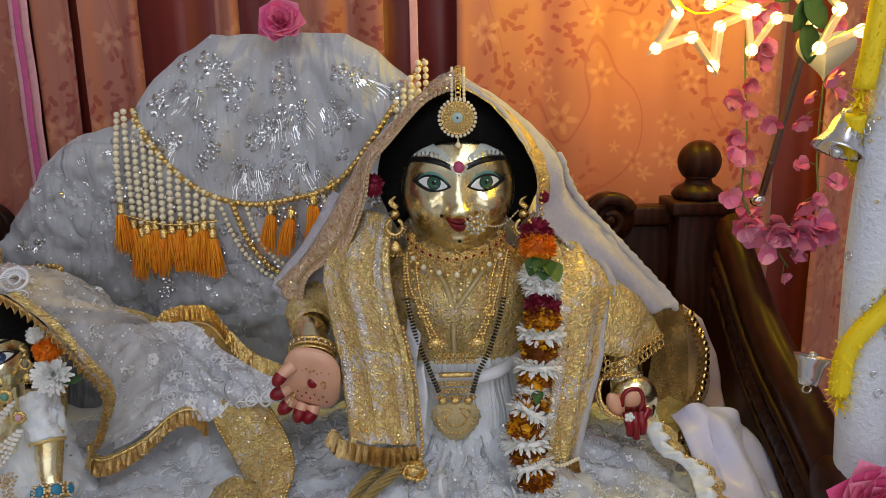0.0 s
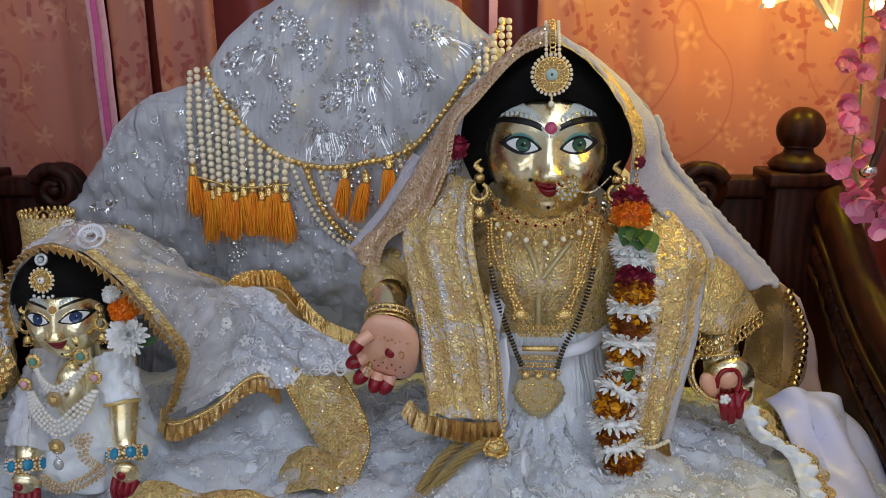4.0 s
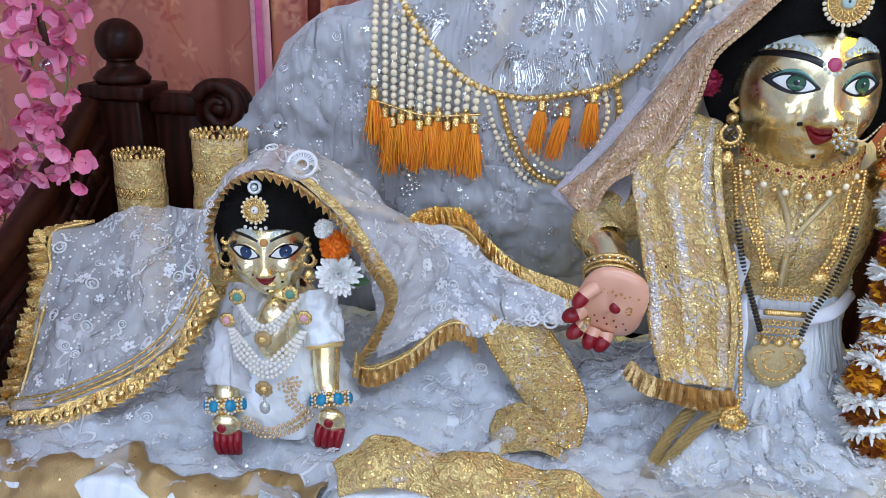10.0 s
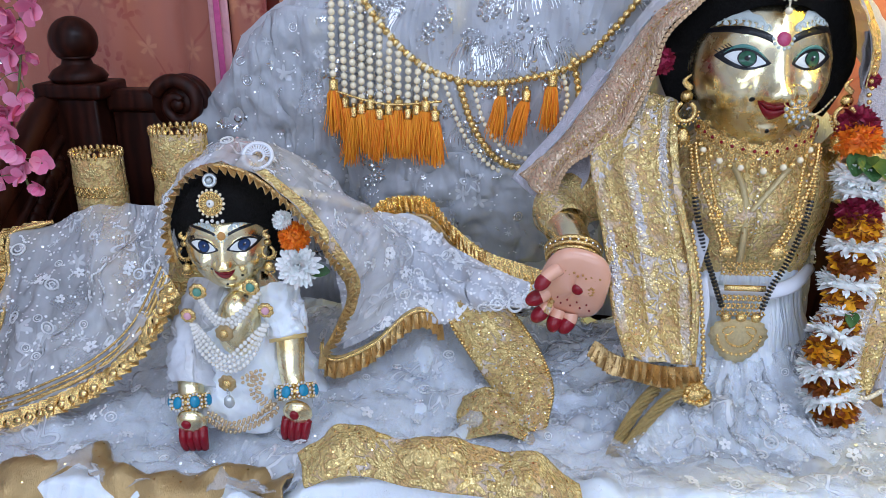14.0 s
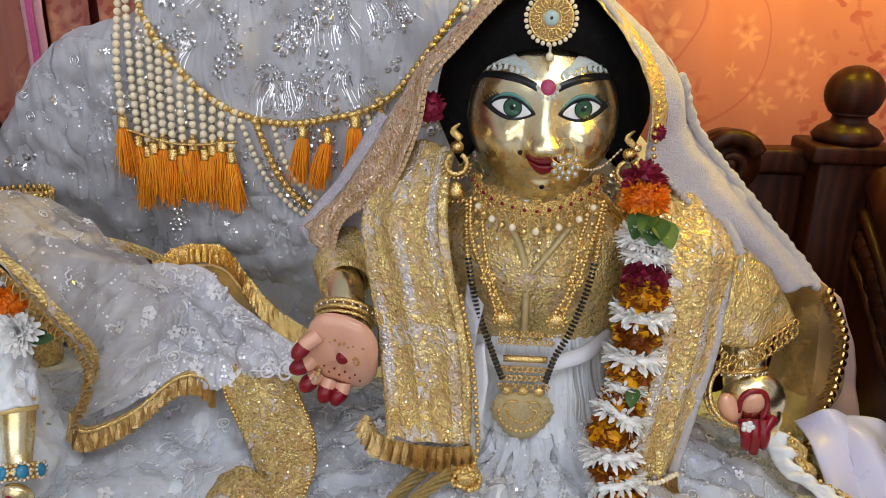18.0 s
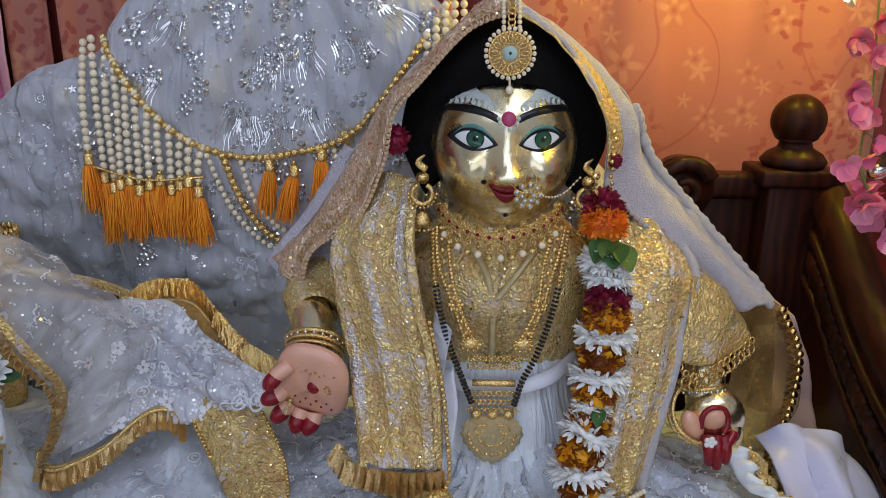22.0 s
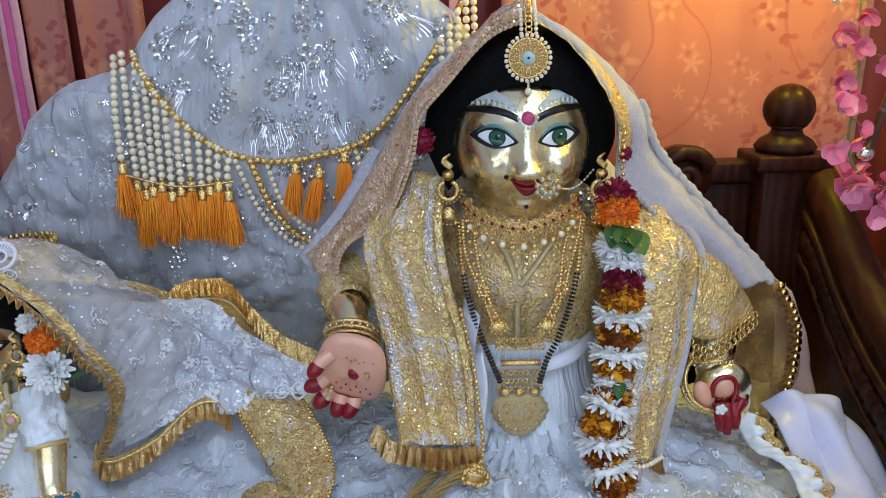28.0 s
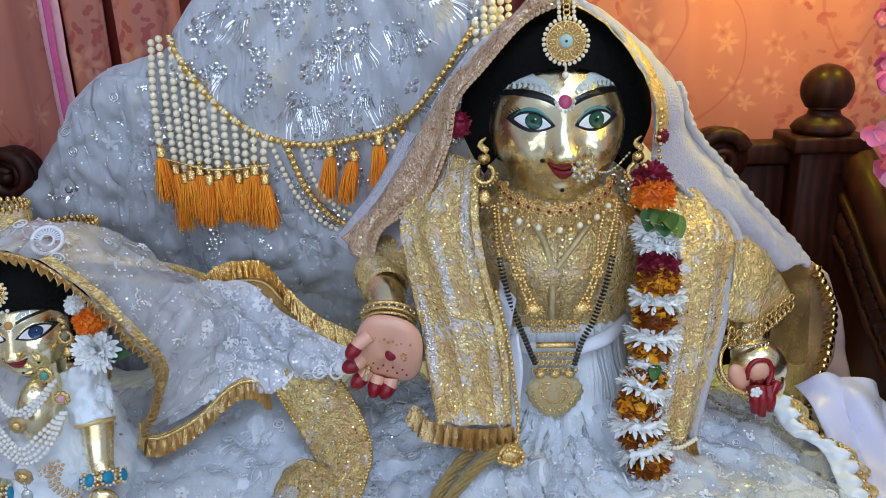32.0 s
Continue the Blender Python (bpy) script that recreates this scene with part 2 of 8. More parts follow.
def curtain_mat(name, base, deep, flower):
    """Satin curtain printed with flowers and small leaves."""
    n = Nodes(name)
    fl, v, c = n.flowers(n.coord("UV", (16, 16, 1)), 5, 0.44, 0.40, 0.16)
    fl2, v2, c2 = n.flowers(n.coord("UV", (24, 24, 1), 0.7), 5, 0.44, 0.28, 0.18)
    leaf, v3, c3 = n.flowers(n.coord("UV", (40, 52, 1), 0.5), 2, 0.44, 0.7, 0.08)
    leaf2, v4, c4 = n.flowers(n.coord("UV", (56, 36, 1), -0.6), 2, 0.44, 0.5, 0.08)
    near = n.ramp(n.noise(n.coord("UV", (6, 6, 1)), 1.0, 1), 0.48, 0.56)
    leaf, leaf2 = n.m("MULTIPLY", leaf, near), n.m("MULTIPLY", leaf2, near)
    stem = n.noise(n.coord("UV", (7, 4, 1)), 1.0, 1)
    stem = n.ramp(n.m("ABSOLUTE", n.m("SUBTRACT", stem, 0.5)), 0.003, 0.007, 0.55, 0.0)
    heart = n.ramp(v.outputs["Distance"], 0.03, 0.16, 1.0, 0.0)
    cloud = n.noise(n.coord("UV", (5, 5, 1)), 1.0, 3)
    col = n.mix(n.ramp(cloud, 0.35, 0.7), rgb(*base), rgb(*[b * 0.82 for b in base]))
    col = n.mix(n.m("MULTIPLY", n.m("MAXIMUM", stem, n.m("MAXIMUM", leaf, leaf2)), 0.75), col, rgb(*deep))
    col = n.mix(n.m("MULTIPLY", n.m("MAXIMUM", fl, fl2), 0.5), col, rgb(*flower))
    col = n.mix(n.m("MULTIPLY", fl, n.m("MULTIPLY", heart, 0.7)), col, rgb(*deep))
    weave = n.noise(n.coord("UV", (1500, 900, 1)), 1.0, 1)
    return n.done(Base_Color=col, Roughness=0.42, Sheen_Weight=0.2, Normal=n.bump(weave, 0.0004))


def wood_mat(name, dark, lite):
    n = Nodes(name)
    c = n.coord("Object", (1, 1, 1))
    w = n.node("ShaderNodeTexWave", {"Vector": n.coord("Object", (1, 1, 0.25)), "Scale": 22.0, "Distortion": 7.0, "Detail": 3.0, "Detail Scale": 1.6}).outputs[1]
    f = n.m("ADD", n.m("MULTIPLY", w, 0.6), n.m("MULTIPLY", n.noise(c, 90, 4), 0.4))
    return n.done(Base_Color=n.mix(f, rgb(*dark), rgb(*lite)), Roughness=n.ramp(n.noise(c, 14, 3), 0.3, 0.7, 0.32, 0.55), Coat_Weight=0.05, Coat_Roughness=0.2, Specular_IOR_Level=0.16, Normal=n.bump(f, 0.0006, 0.5))


def petal_mat(name, inner, outer, thin=0.25, split=False):
    """Petals that differ a little from one to the next."""
    n = Nodes(name)
    rnd = n.m("FRACT", n.m("ADD", n.node("ShaderNodeNewGeometry").outputs["Random Per Island"], n.node("ShaderNodeObjectInfo").outputs["Random"]))
    c = n.coord()
    if split:
        rnd = n.ramp(rnd, 0.66, 0.80, 0.0, 1.25)
    col = n.mix(n.m("ADD", n.m("MULTIPLY", rnd, 0.7), n.m("MULTIPLY", n.noise(c, 120), 0.3)), rgb(*inner), rgb(*outer))
    return n.done(Base_Color=col, Roughness=0.55, Subsurface_Weight=thin, Subsurface_Radius=(0.004, 0.003, 0.003), Normal=n.bump(n.noise(c, 400), 0.0005))


BRASS = brass_mat("polished_brass")
HAIR = plain("black_hair", (0.004, 0.0035, 0.0035), 0.9, 0, 0.5, 200, 0.0015, Specular_IOR_Level=0.2)
EYE_WHITE = plain("white_enamel", (0.80, 0.82, 0.80), 0.25, vary=0.04)
GREEN_IRIS = plain("green_enamel", (0.022, 0.095, 0.05), 0.2, vary=0.4, scale=400)
BLUE_IRIS = plain("blue_enamel", (0.018, 0.045, 0.13), 0.2, vary=0.4, scale=400)
TEAL = plain("teal_paint", (0.10, 0.27, 0.24), 0.3, vary=0.2)
BLACK = plain("black_paint", (0.006, 0.006, 0.008), 0.3)
RED = plain("crimson_paint", (0.24, 0.005, 0.014), 0.2, vary=0.25)
PINK_DOT = plain("magenta_paint", (0.42, 0.04, 0.12), 0.35, vary=0.3, scale=500)
PALE_PAINT = plain("pale_paste", (0.60, 0.66, 0.63), 0.55, vary=0.15, bump=0.001)
PALM = plain("peach_enamel", (0.80, 0.42, 0.28), 0.16, vary=0.07, scale=40, Coat_Weight=0.6)
HENNA = plain("ochre_paint", (0.50, 0.24, 0.05), 0.4)
GOLD = plain("gold_metal", (0.84, 0.60, 0.24), 0.26, 1.0, 0.15, 300, 0.0006)
ANTIQUE = plain("antique_gold", (0.62, 0.46, 0.24), 0.42, 1.0, 0.35, 260, 0.0012)
FOIL = plain("gold_foil", (0.86, 0.58, 0.22), 0.22, 0.9, 0.25, 160, 0.001)
DULL_FOIL = plain("bronze_foil", (0.66, 0.46, 0.20), 0.30, 0.8, 0.3, 160, 0.001)
CORD = plain("olive_gold_cord", (0.54, 0.39, 0.15), 0.45, 0.5, 0.4, 300, 0.002)
PEARL = plain("ivory_pearl", (0.90, 0.79, 0.56), 0.12, vary=0.06, Coat_Weight=0.5)
WHITE_PEARL = plain("white_pearl", (0.80, 0.77, 0.71), 0.2, vary=0.05, Coat_Weight=0.5)
SILVER = plain("silver_metal", (0.74, 0.75, 0.80), 0.2, 1.0, 0.15, 300)
SILVER_THREAD = plain("silver_thread", (0.82, 0.83, 0.87), 0.14, 0.85, 0.2, 300)
CRYSTAL = plain("pale_crystal", (0.60, 0.63, 0.62), 0.05, 0.5, 0.2, 300)
BLUE_STONE = plain("turquoise_stone", (0.02, 0.25, 0.42), 0.12, vary=0.3, scale=200)
GREEN_STONE = plain("green_stone", (0.12, 0.30, 0.22), 0.12, vary=0.3, scale=200)
PINK_STONE = plain("pink_stone", (0.66, 0.36, 0.42), 0.15, vary=0.2, scale=200)
SEQUIN = plain("white_sequin", (0.95, 0.95, 0.98), 0.10, 0.2, 0.05, 300)
GOLD_SEQUIN = plain("gold_sequin", (0.86, 0.62, 0.26), 0.14, 1.0, 0.1, 300)
BROCADE = brocade_mat("gold_brocade", (0.86, 0.54, 0.22), (1.0, 0.74, 0.28), 0.8, 34, True)
BROCADE_PLAIN = brocade_mat("gold_lace", (0.84, 0.52, 0.19), (1.0, 0.74, 0.28), 0.5, 30)
BROCADE_WARM = brocade_mat("warm_gold_brocade", (0.88, 0.54, 0.20), (1.0, 0.76, 0.30), 0.35, 40)
VEIL_LACE = brocade_mat("tan_gold_lace", (0.86, 0.52, 0.33), (1.0, 0.74, 0.50), 0.0, 58)
LACE = lace_mat("white_lace", 0.0, (0.88, 0.93, 1.0), 30, 0.7, 0.35)
SILVER_LACE = lace_mat("silver_white_lace", 0.0, (0.52, 0.53, 0.56), 30, 0.0, 0.5)
NET = lace_mat("white_net", 0.72, (0.93, 0.94, 0.97), 20, 0.6)
CLEAR_NET = lace_mat("clear_net", 0.80, (0.90, 0.94, 1.0), 20, 0.8, 0.6)
SHEER = lace_mat("sheer_net", 0.45, (0.88, 0.90, 0.97), 21, 0.6)
SHEER_GREY = lace_mat("silver_net", 0.62, (0.70, 0.72, 0.76), 21, 0.6)
ORGANZA = organza_mat("brown_organza", (0.60, 0.38, 0.13), 0.42)
MESH_GOLD = organza_mat("tan_gold_mesh", (0.62, 0.42, 0.18), 0.85)
THREAD = plain("white_thread", (0.95, 0.95, 0.97), 0.4, 0, 0.05, 300, 0.001)
COLLAR = plain("olive_gold_band", (0.62, 0.50, 0.26), 0.35, 0.3, 0.15, 200, 0.001)
FLEECE_LILAC = plain("pale_fleece", (0.78, 0.73, 0.80), 0.7, 0, 0.18, 160, 0.006, Sheen_Weight=0.3)
FLUFF = plain("white_fleece", (0.80, 0.76, 0.80), 0.9, 0, 0.12, 300, 0.004, Sheen_Weight=0.4)
SATIN = plain("lavender_satin", (0.60, 0.64, 0.94), 0.30, 0, 0.05, 20, 0, Sheen_Weight=0.3)
WHITE_SATIN = plain("white_satin", (0.78, 0.79, 0.84), 0.38, 0, 0.06, 30, 0.0005)
CURTAIN = curtain_mat("floral_curtain", (0.50, 0.162, 0.100), (0.32, 0.035, 0.028), (0.70, 0.33, 0.18))
RED_SATIN = plain("red_satin", (0.26, 0.035, 0.030), 0.42, 0, 0.2, 12, 0.0004, Sheen_Weight=0.2)
RIBBON_PINK = plain("pink_ribbon", (0.72, 0.36, 0.40), 0.3, 0, 0.2, 40)
FUCHSIA = plain("fuchsia_stripe", (0.62, 0.10, 0.28), 0.4, 0, 0.25, 120)
WOOD = wood_mat("mahogany", (0.011, 0.0026, 0.0015), (0.044, 0.0105, 0.0052))
WOOD_LITE = wood_mat("polished_mahogany", (0.018, 0.0045, 0.0025), (0.055, 0.014, 0.007))
MARIGOLD = petal_mat("marigold_petals", (0.70, 0.12, 0.004), (0.95, 0.30, 0.010), 0.1)
YELLOW = petal_mat("yellow_petals", (0.95, 0.66, 0.01), (1.0, 0.82, 0.04))
WHITE_PETAL = petal_mat("white_petals", (0.88, 0.88, 0.84), (0.95, 0.95, 0.93))
MAROON = petal_mat("maroon_petals", (0.16, 0.006, 0.015), (0.34, 0.012, 0.06))
RUST = petal_mat("rust_petals", (0.17, 0.006, 0.005), (0.95, 0.46, 0.012), 0.1, True)
BLOSSOM = petal_mat("pink_blossom", (0.78, 0.10, 0.28), (0.95, 0.45, 0.62))
ROSE = petal_mat("hot_pink_rose", (0.78, 0.03, 0.22), (0.92, 0.34, 0.48))
PEACH = petal_mat("peach_rose", (0.80, 0.42, 0.36), (0.84, 0.55, 0.48))
LEAF = petal_mat("green_leaf", (0.02, 0.07, 0.015), (0.06, 0.16, 0.03))
DARK_LEAF = petal_mat("dark_green_leaf", (0.006, 0.022, 0.010), (0.018, 0.05, 0.02), 0.05)
STEM = plain("green_stem", (0.16, 0.20, 0.07), 0.6)
TASSEL = petal_mat("orange_silk", (0.86, 0.16, 0.002), (1.0, 0.46, 0.02), 0.0)
STEEL = plain("dark_steel", (0.16, 0.11, 0.10), 0.4, 0.7, 0.2, 60)
WALL = plain("pale_plaster", (0.66, 0.69, 0.74), 0.85, 0, 0.08, 9, 0.001)
FLOOR = plain("stone_floor", (0.66, 0.64, 0.62), 0.4, 0, 0.15, 7, 0.0005)
COTTON = plain("white_cotton_pole", (0.74, 0.77, 0.84), 0.8, 0, 0.08, 60, 0.003)
HEART = plain("cream_card", (0.78, 0.68, 0.48), 0.5, 0, 0.05)
CLEAR = Nodes("lit_clear_plastic").done(Base_Color=rgb(0.95, 0.90, 0.75), Roughness=0.12, Transmission_Weight=0.7, IOR=1.3, Emission_Color=rgb(1.0, 0.66, 0.24), Emission_Strength=0.32)
_n = Nodes("lit_lamp")
LIT = _n.done(Base_Color=rgb(1, 0.8, 0.4), Emission_Color=rgb(1.0, 0.74, 0.28), Emission_Strength=14.0)

# ---- mesh tools ----


def thing(name, label, category, place=(0, 0, 0), group="", kind=""):
    ob = new(name)
    ob.location = place
    ob.empty_display_size = 0.02
    return tagged(ob, label, category, group, kind)


def obj(name, me, mats, parent=None, label="", thick=0.0, smooth=True):
    """Links a mesh as one object, under parent if one is given."""
    if isinstance(me, bmesh.types.BMesh):
        bm = me
        me = bpy.data.meshes.new(name)
        bm.to_mesh(me)
        bm.free()
    for m in mats if isinstance(mats, (list, tuple)) else [mats]:
        me.materials.append(m)
    if smooth:
        me.polygons.foreach_set("use_smooth", [True] * len(me.polygons))
    ob = new(name, me)
    if parent is not None:
        ob.parent = parent
        ob.matrix_parent_inverse = Matrix.Translation(-world_place(parent))
    if label:
        ob["label"] = label
    if thick:
        s = ob.modifiers.new("thickness", "SOLIDIFY")
        s.thickness, s.offset = thick, 0
    return ob


def world_place(ob):
    p = Vector((0, 0, 0))
    while ob is not None:
        p = p + Vector(ob.location) + ob.matrix_parent_inverse.translation
        ob = ob.parent
    return p


def part(name, bm, material, parent, label="", thick=0.0):
    return obj(name, bm, material, parent, label, thick)


def spline(pts, n):
    """n + 1 points, evenly spaced along a smooth curve through pts."""
    p = np.array([tuple(q) for q in pts], float)
    if len(p) == 2:
        return p[0] + (p[1] - p[0]) * np.linspace(0, 1, n + 1)[:, None]
    q = np.vstack([2 * p[0] - p[1], p, 2 * p[-1] - p[-2]])
    out = []
    for i in range(1, len(q) - 2):
        t = np.linspace(0, 1, 16, endpoint=False)[:, None]
        a, b, c, d = q[i - 1], q[i], q[i + 1], q[i + 2]
        out.append(0.5 * (2 * b + (c - a) * t + (2 * a - 5 * b + 4 * c - d) * t**2 + (3 * b - a - 3 * c + d) * t**3))
    out = np.vstack(out + [p[-1:]])
    s = np.r_[0, np.cumsum(np.linalg.norm(np.diff(out, axis=0), axis=1))]
    k = np.linspace(0, s[-1], n + 1)
    return np.stack([np.interp(k, s, out[:, j]) for j in range(3)], 1)


def grid_mesh(name, g, uv=None, close=False):
    """A mesh from a grid of places, with UV in metres along it."""
    nv, nu = g.shape[:2]
    if uv is None:
        du = np.r_[0, np.cumsum(np.linalg.norm(np.diff(g[nv // 2], axis=0), axis=1))]
        dv = np.r_[0, np.cumsum(np.linalg.norm(np.diff(g[:, nu // 2], axis=0), axis=1))]
        uv = np.stack(np.broadcast_arrays(du[None, :], dv[:, None]), 2)
    i = np.arange(nv - 1)[:, None] * nu + np.arange(nu - 1)[None, :]
    f = np.stack([i, i + 1, i + nu + 1, i + nu], 2).reshape(-1, 4)
    if close:
        j = np.arange(nv - 1) * nu + nu - 1
        f = np.vstack([f, np.stack([j, j - nu + 1, j + 1, j + nu], 1)])
    me = bpy.data.meshes.new(name)
    me.from_pydata(g.reshape(-1, 3).tolist(), [], f.tolist())
    flat = uv.reshape(-1, 2)[f.reshape(-1)]
    me.uv_layers.new(name="UVMap").data.foreach_set("uv", flat.astype(np.float32).ravel())
    return me


def normals(g):
    a, b = np.gradient(g, axis=1), np.gradient(g, axis=0)
    n = np.cross(a, b)
    return n / (np.linalg.norm(n, axis=2, keepdims=True) + 1e-9)


def wrinkle(g, amp, size, seed=0, ridged=False):
    """Pushes a grid along its normals by noise of that size."""
    n = normals(g)
    for j in range(g.shape[0]):
        for i in range(g.shape[1]):
            p = Vector(g[j, i]) / size + Vector((seed * 7.3, seed * 3.1, seed * 1.7))
            k = noise.noise(p) + 0.5 * noise.noise(p * 2.1)
            if ridged:
                k = 0.55 - abs(k) * 1.6
            g[j, i] += n[j, i] * amp * k
    return g


def sheet(rows, nu, nv, wr=0.0, size=0.05, fold=None, seed=0, ridged=False):
    """Grid of a cloth through smooth rows; fold(u, v) lifts it along its normal."""
    cur = np.stack([spline(r, nu) for r in rows])
    g = np.stack([spline(cur[:, i], nv) for i in range(nu + 1)], 1)
    if fold:
        n = normals(g)
        u, v = np.meshgrid(np.linspace(0, 1, nu + 1), np.linspace(0, 1, nv + 1))
        g = g + n * np.vectorize(fold)(u, v)[..., None]
    if wr:
        g = wrinkle(g, wr, size, seed, ridged)
    return g


def cloth(name, rows, nu, nv, material, parent, label="", thick=0.0008, **more):
    g = sheet(rows, nu, nv, **more)
    ob = obj(name, grid_mesh(name, g), material, parent, label, thick)
    return ob, g


def pleats(n, amp):
    """A fold for gathered trim: n sharp pleats that open towards v = 1."""
    return lambda u, v: amp * (0.45 + 0.55 * v) * (min(1.0, ((u * n) % 1) / 0.8) * 2 - 1 if (u * n) % 1 < 0.8 else 1 - 10 * ((u * n) % 1 - 0.8))


def trim(name, inner, outer, material, parent, label="", pleat=0.0085, amp=0.0026, thick=0.0006):
    """A pleated trim between two edges."""
    length = np.linalg.norm(np.diff(spline(inner, 60), axis=0), axis=1).sum()
    n = max(4, int(length / pleat))
    g = sheet([inner, outer], n * 5, 3, fold=pleats(n, amp * 2.1), wr=0.003, size=0.016)
    return obj(name, grid_mesh(name, g), material, parent, label, thick, smooth=False)


def offset_curve(pts, d, n=24):
    """A curve beside pts, shifted by the vector d."""
    return [tuple(np.array(p) + np.array(d)) for p in spline(pts, n)]


def add_tube(bm, pts, r, sides=8, n=None, caps=True, mi=0, flat=1.0):
    """A tube along pts; r is one radius or a list of radii."""
    p = spline(pts, n or max(6, 6 * (len(pts) - 1)))
    rad = np.interp(np.linspace(0, 1, len(p)), np.linspace(0, 1, len(r)), r) if isinstance(r, (list, tuple)) else [r] * len(p)
    tan = np.gradient(p, axis=0)
    side = None
    rings = []
    for k in range(len(p)):
        t = Vector(tan[k]).normalized()
        if side is None:
            side = t.orthogonal().normalized()
        side = (side - t * side.dot(t)).normalized()
        up = t.cross(side)
        rings.append([bm.verts.new(Vector(p[k]) + (side * math.cos(a) + up * math.sin(a) * flat) * rad[k]) for a in [2 * math.pi * s / sides for s in range(sides)]])
    for a, b in zip(rings, rings[1:]):
        for s in range(sides):
            bm.faces.new((a[s], a[(s + 1) % sides], b[(s + 1) % sides], b[s])).material_index = mi
    if caps:
        bm.faces.new(rings[0][::-1]).material_index = mi
        bm.faces.new(rings[-1]).material_index = mi


def add_ball(bm, c, r, seg=12, rings=8, mi=0, turn=None):
    """An ellipsoid; r is one radius or three."""
    r = (r, r, r) if not isinstance(r, (tuple, list)) else r
    m = Matrix.Translation(c) @ (turn or Matrix()) @ Matrix.Diagonal((*r, 1))
    made = bmesh.ops.create_uvsphere(bm, u_segments=seg, v_segments=rings, radius=1, matrix=m)
    for v in made["verts"]:
        for f in v.link_faces:
            f.material_index = mi


def add_lathe(bm, place, profile, seg=20, mi=0, turn=None, wave=None):
    """A turned form: profile of (radius, height)."""
    m = Matrix.Translation(place) @ (turn or Matrix())
    rings = []
    for r, z in profile:
        rings.append([bm.verts.new(m @ Vector((r * math.cos(a) * (1 + (wave(a, z) if wave else 0)), r * math.sin(a) * (1 + (wave(a, z) if wave else 0)), z))) for a in [2 * math.pi * s / seg for s in range(seg)]])
    for a, b in zip(rings, rings[1:]):
        for s in range(seg):
            bm.faces.new((a[s], a[(s + 1) % seg], b[(s + 1) % seg], b[s])).material_index = mi
    bm.faces.new(rings[0][::-1]).material_index = mi
    bm.faces.new(rings[-1]).material_index = mi


def add_ring(bm, c, r, t, turn=None, seg=24, sides=8, mi=0, arc=1.0):
    m = Matrix.Translation(c) @ (turn or Matrix())
    n = max(4, int(seg * arc))
    pts = [m @ Vector((r * math.cos(a), r * math.sin(a), 0)) for a in [2 * math.pi * arc * k / n for k in range(n + 1)]]
    add_tube(bm, pts, t, sides, n, arc < 1, mi)


def tube_grid(pts, r, sides=24, n=24):
    """Grid of a sleeve round a smooth line; r is a list of radii."""
    p = spline(pts, n)
    rad = np.interp(np.linspace(0, 1, n + 1), np.linspace(0, 1, len(r)), r)
    tan = np.gradient(p, axis=0)
    side, out = None, []
    for k in range(n + 1):
        t = Vector(tan[k]).normalized()
        side = t.orthogonal().normalized() if side is None else (side - t * side.dot(t)).normalized()
        up = t.cross(side)
        out.append([tuple(Vector(p[k]) + (side * math.cos(a) + up * math.sin(a)) * rad[k]) for a in [2 * math.pi * s / sides for s in range(sides + 1)]])
    return np.array(out)


def add_box(bm, c, size, bev=0.0, mi=0, turn=None):
    m = Matrix.Translation(c) @ (turn or Matrix()) @ Matrix.Diagonal((*size, 1))
    made = bmesh.ops.create_cube(bm, size=1, matrix=m)["verts"]
    for f in {f for v in made for f in v.link_faces}:
        f.material_index = mi
    if bev:
        bmesh.ops.bevel(bm, geom=list({e for v in made for e in v.link_edges}), offset=bev, segments=2, affect="EDGES", profile=0.6)


def aim(d):
    """A turn that carries z onto the direction d."""
    return Vector(d).to_track_quat("Z", "Y").to_matrix().to_4x4()


def add_petal(bm, m, length, width, cup=0.3, mi=0, n=3, tip=0.15):
    """A cupped petal that lies along +x in the pose m."""
    rows = []
    for i in range(n + 1):
        u = i / n
        w = width * (math.sin(math.pi * min(1, u * (1 - tip) + 0.12)) ** 0.8) * 0.5
        rows.append([bm.verts.new(m @ Vector((u * length, s * w, cup * length * u * u + abs(s) * w * 0.5))) for s in (-1, 0, 1)])
    for a, b in zip(rows, rows[1:]):
        for s in (0, 1):
            f = bm.faces.new((a[s], b[s], b[s + 1], a[s + 1]))
            f.material_index, f.smooth = mi, True


def marigold_mesh(r, seed=0, n=110, mi=0, bm=None, at=None, wide=0.42):
    """A pom-pom of ruffled petals round +z."""
    rs = random.Random(seed)
    bm = bm or bmesh.new()
    at = at or Matrix()
    add_ball(bm, at @ Vector((0, 0, 0)), r * 0.72, 10, 7, mi)
    for k in range(n):
        z = 1 - 1.5 * (k + 0.5) / n
        a = k * 2.39996
        d = Vector((math.sqrt(max(0, 1 - z * z)) * math.cos(a), math.sqrt(max(0, 1 - z * z)) * math.sin(a), z))
        m = at @ Matrix.Translation(d * r * 0.55) @ d.to_track_quat("X", "Z").to_matrix().to_4x4() @ pose(0, 0, 0, rs.uniform(-60, 60), rs.uniform(-25, 25), 0)
        add_petal(bm, m, r * rs.uniform(0.4, 0.55) * (0.5 + 1.2 * wide), r * wide, rs.uniform(-0.3, 0.5), mi, 2)
    return bm


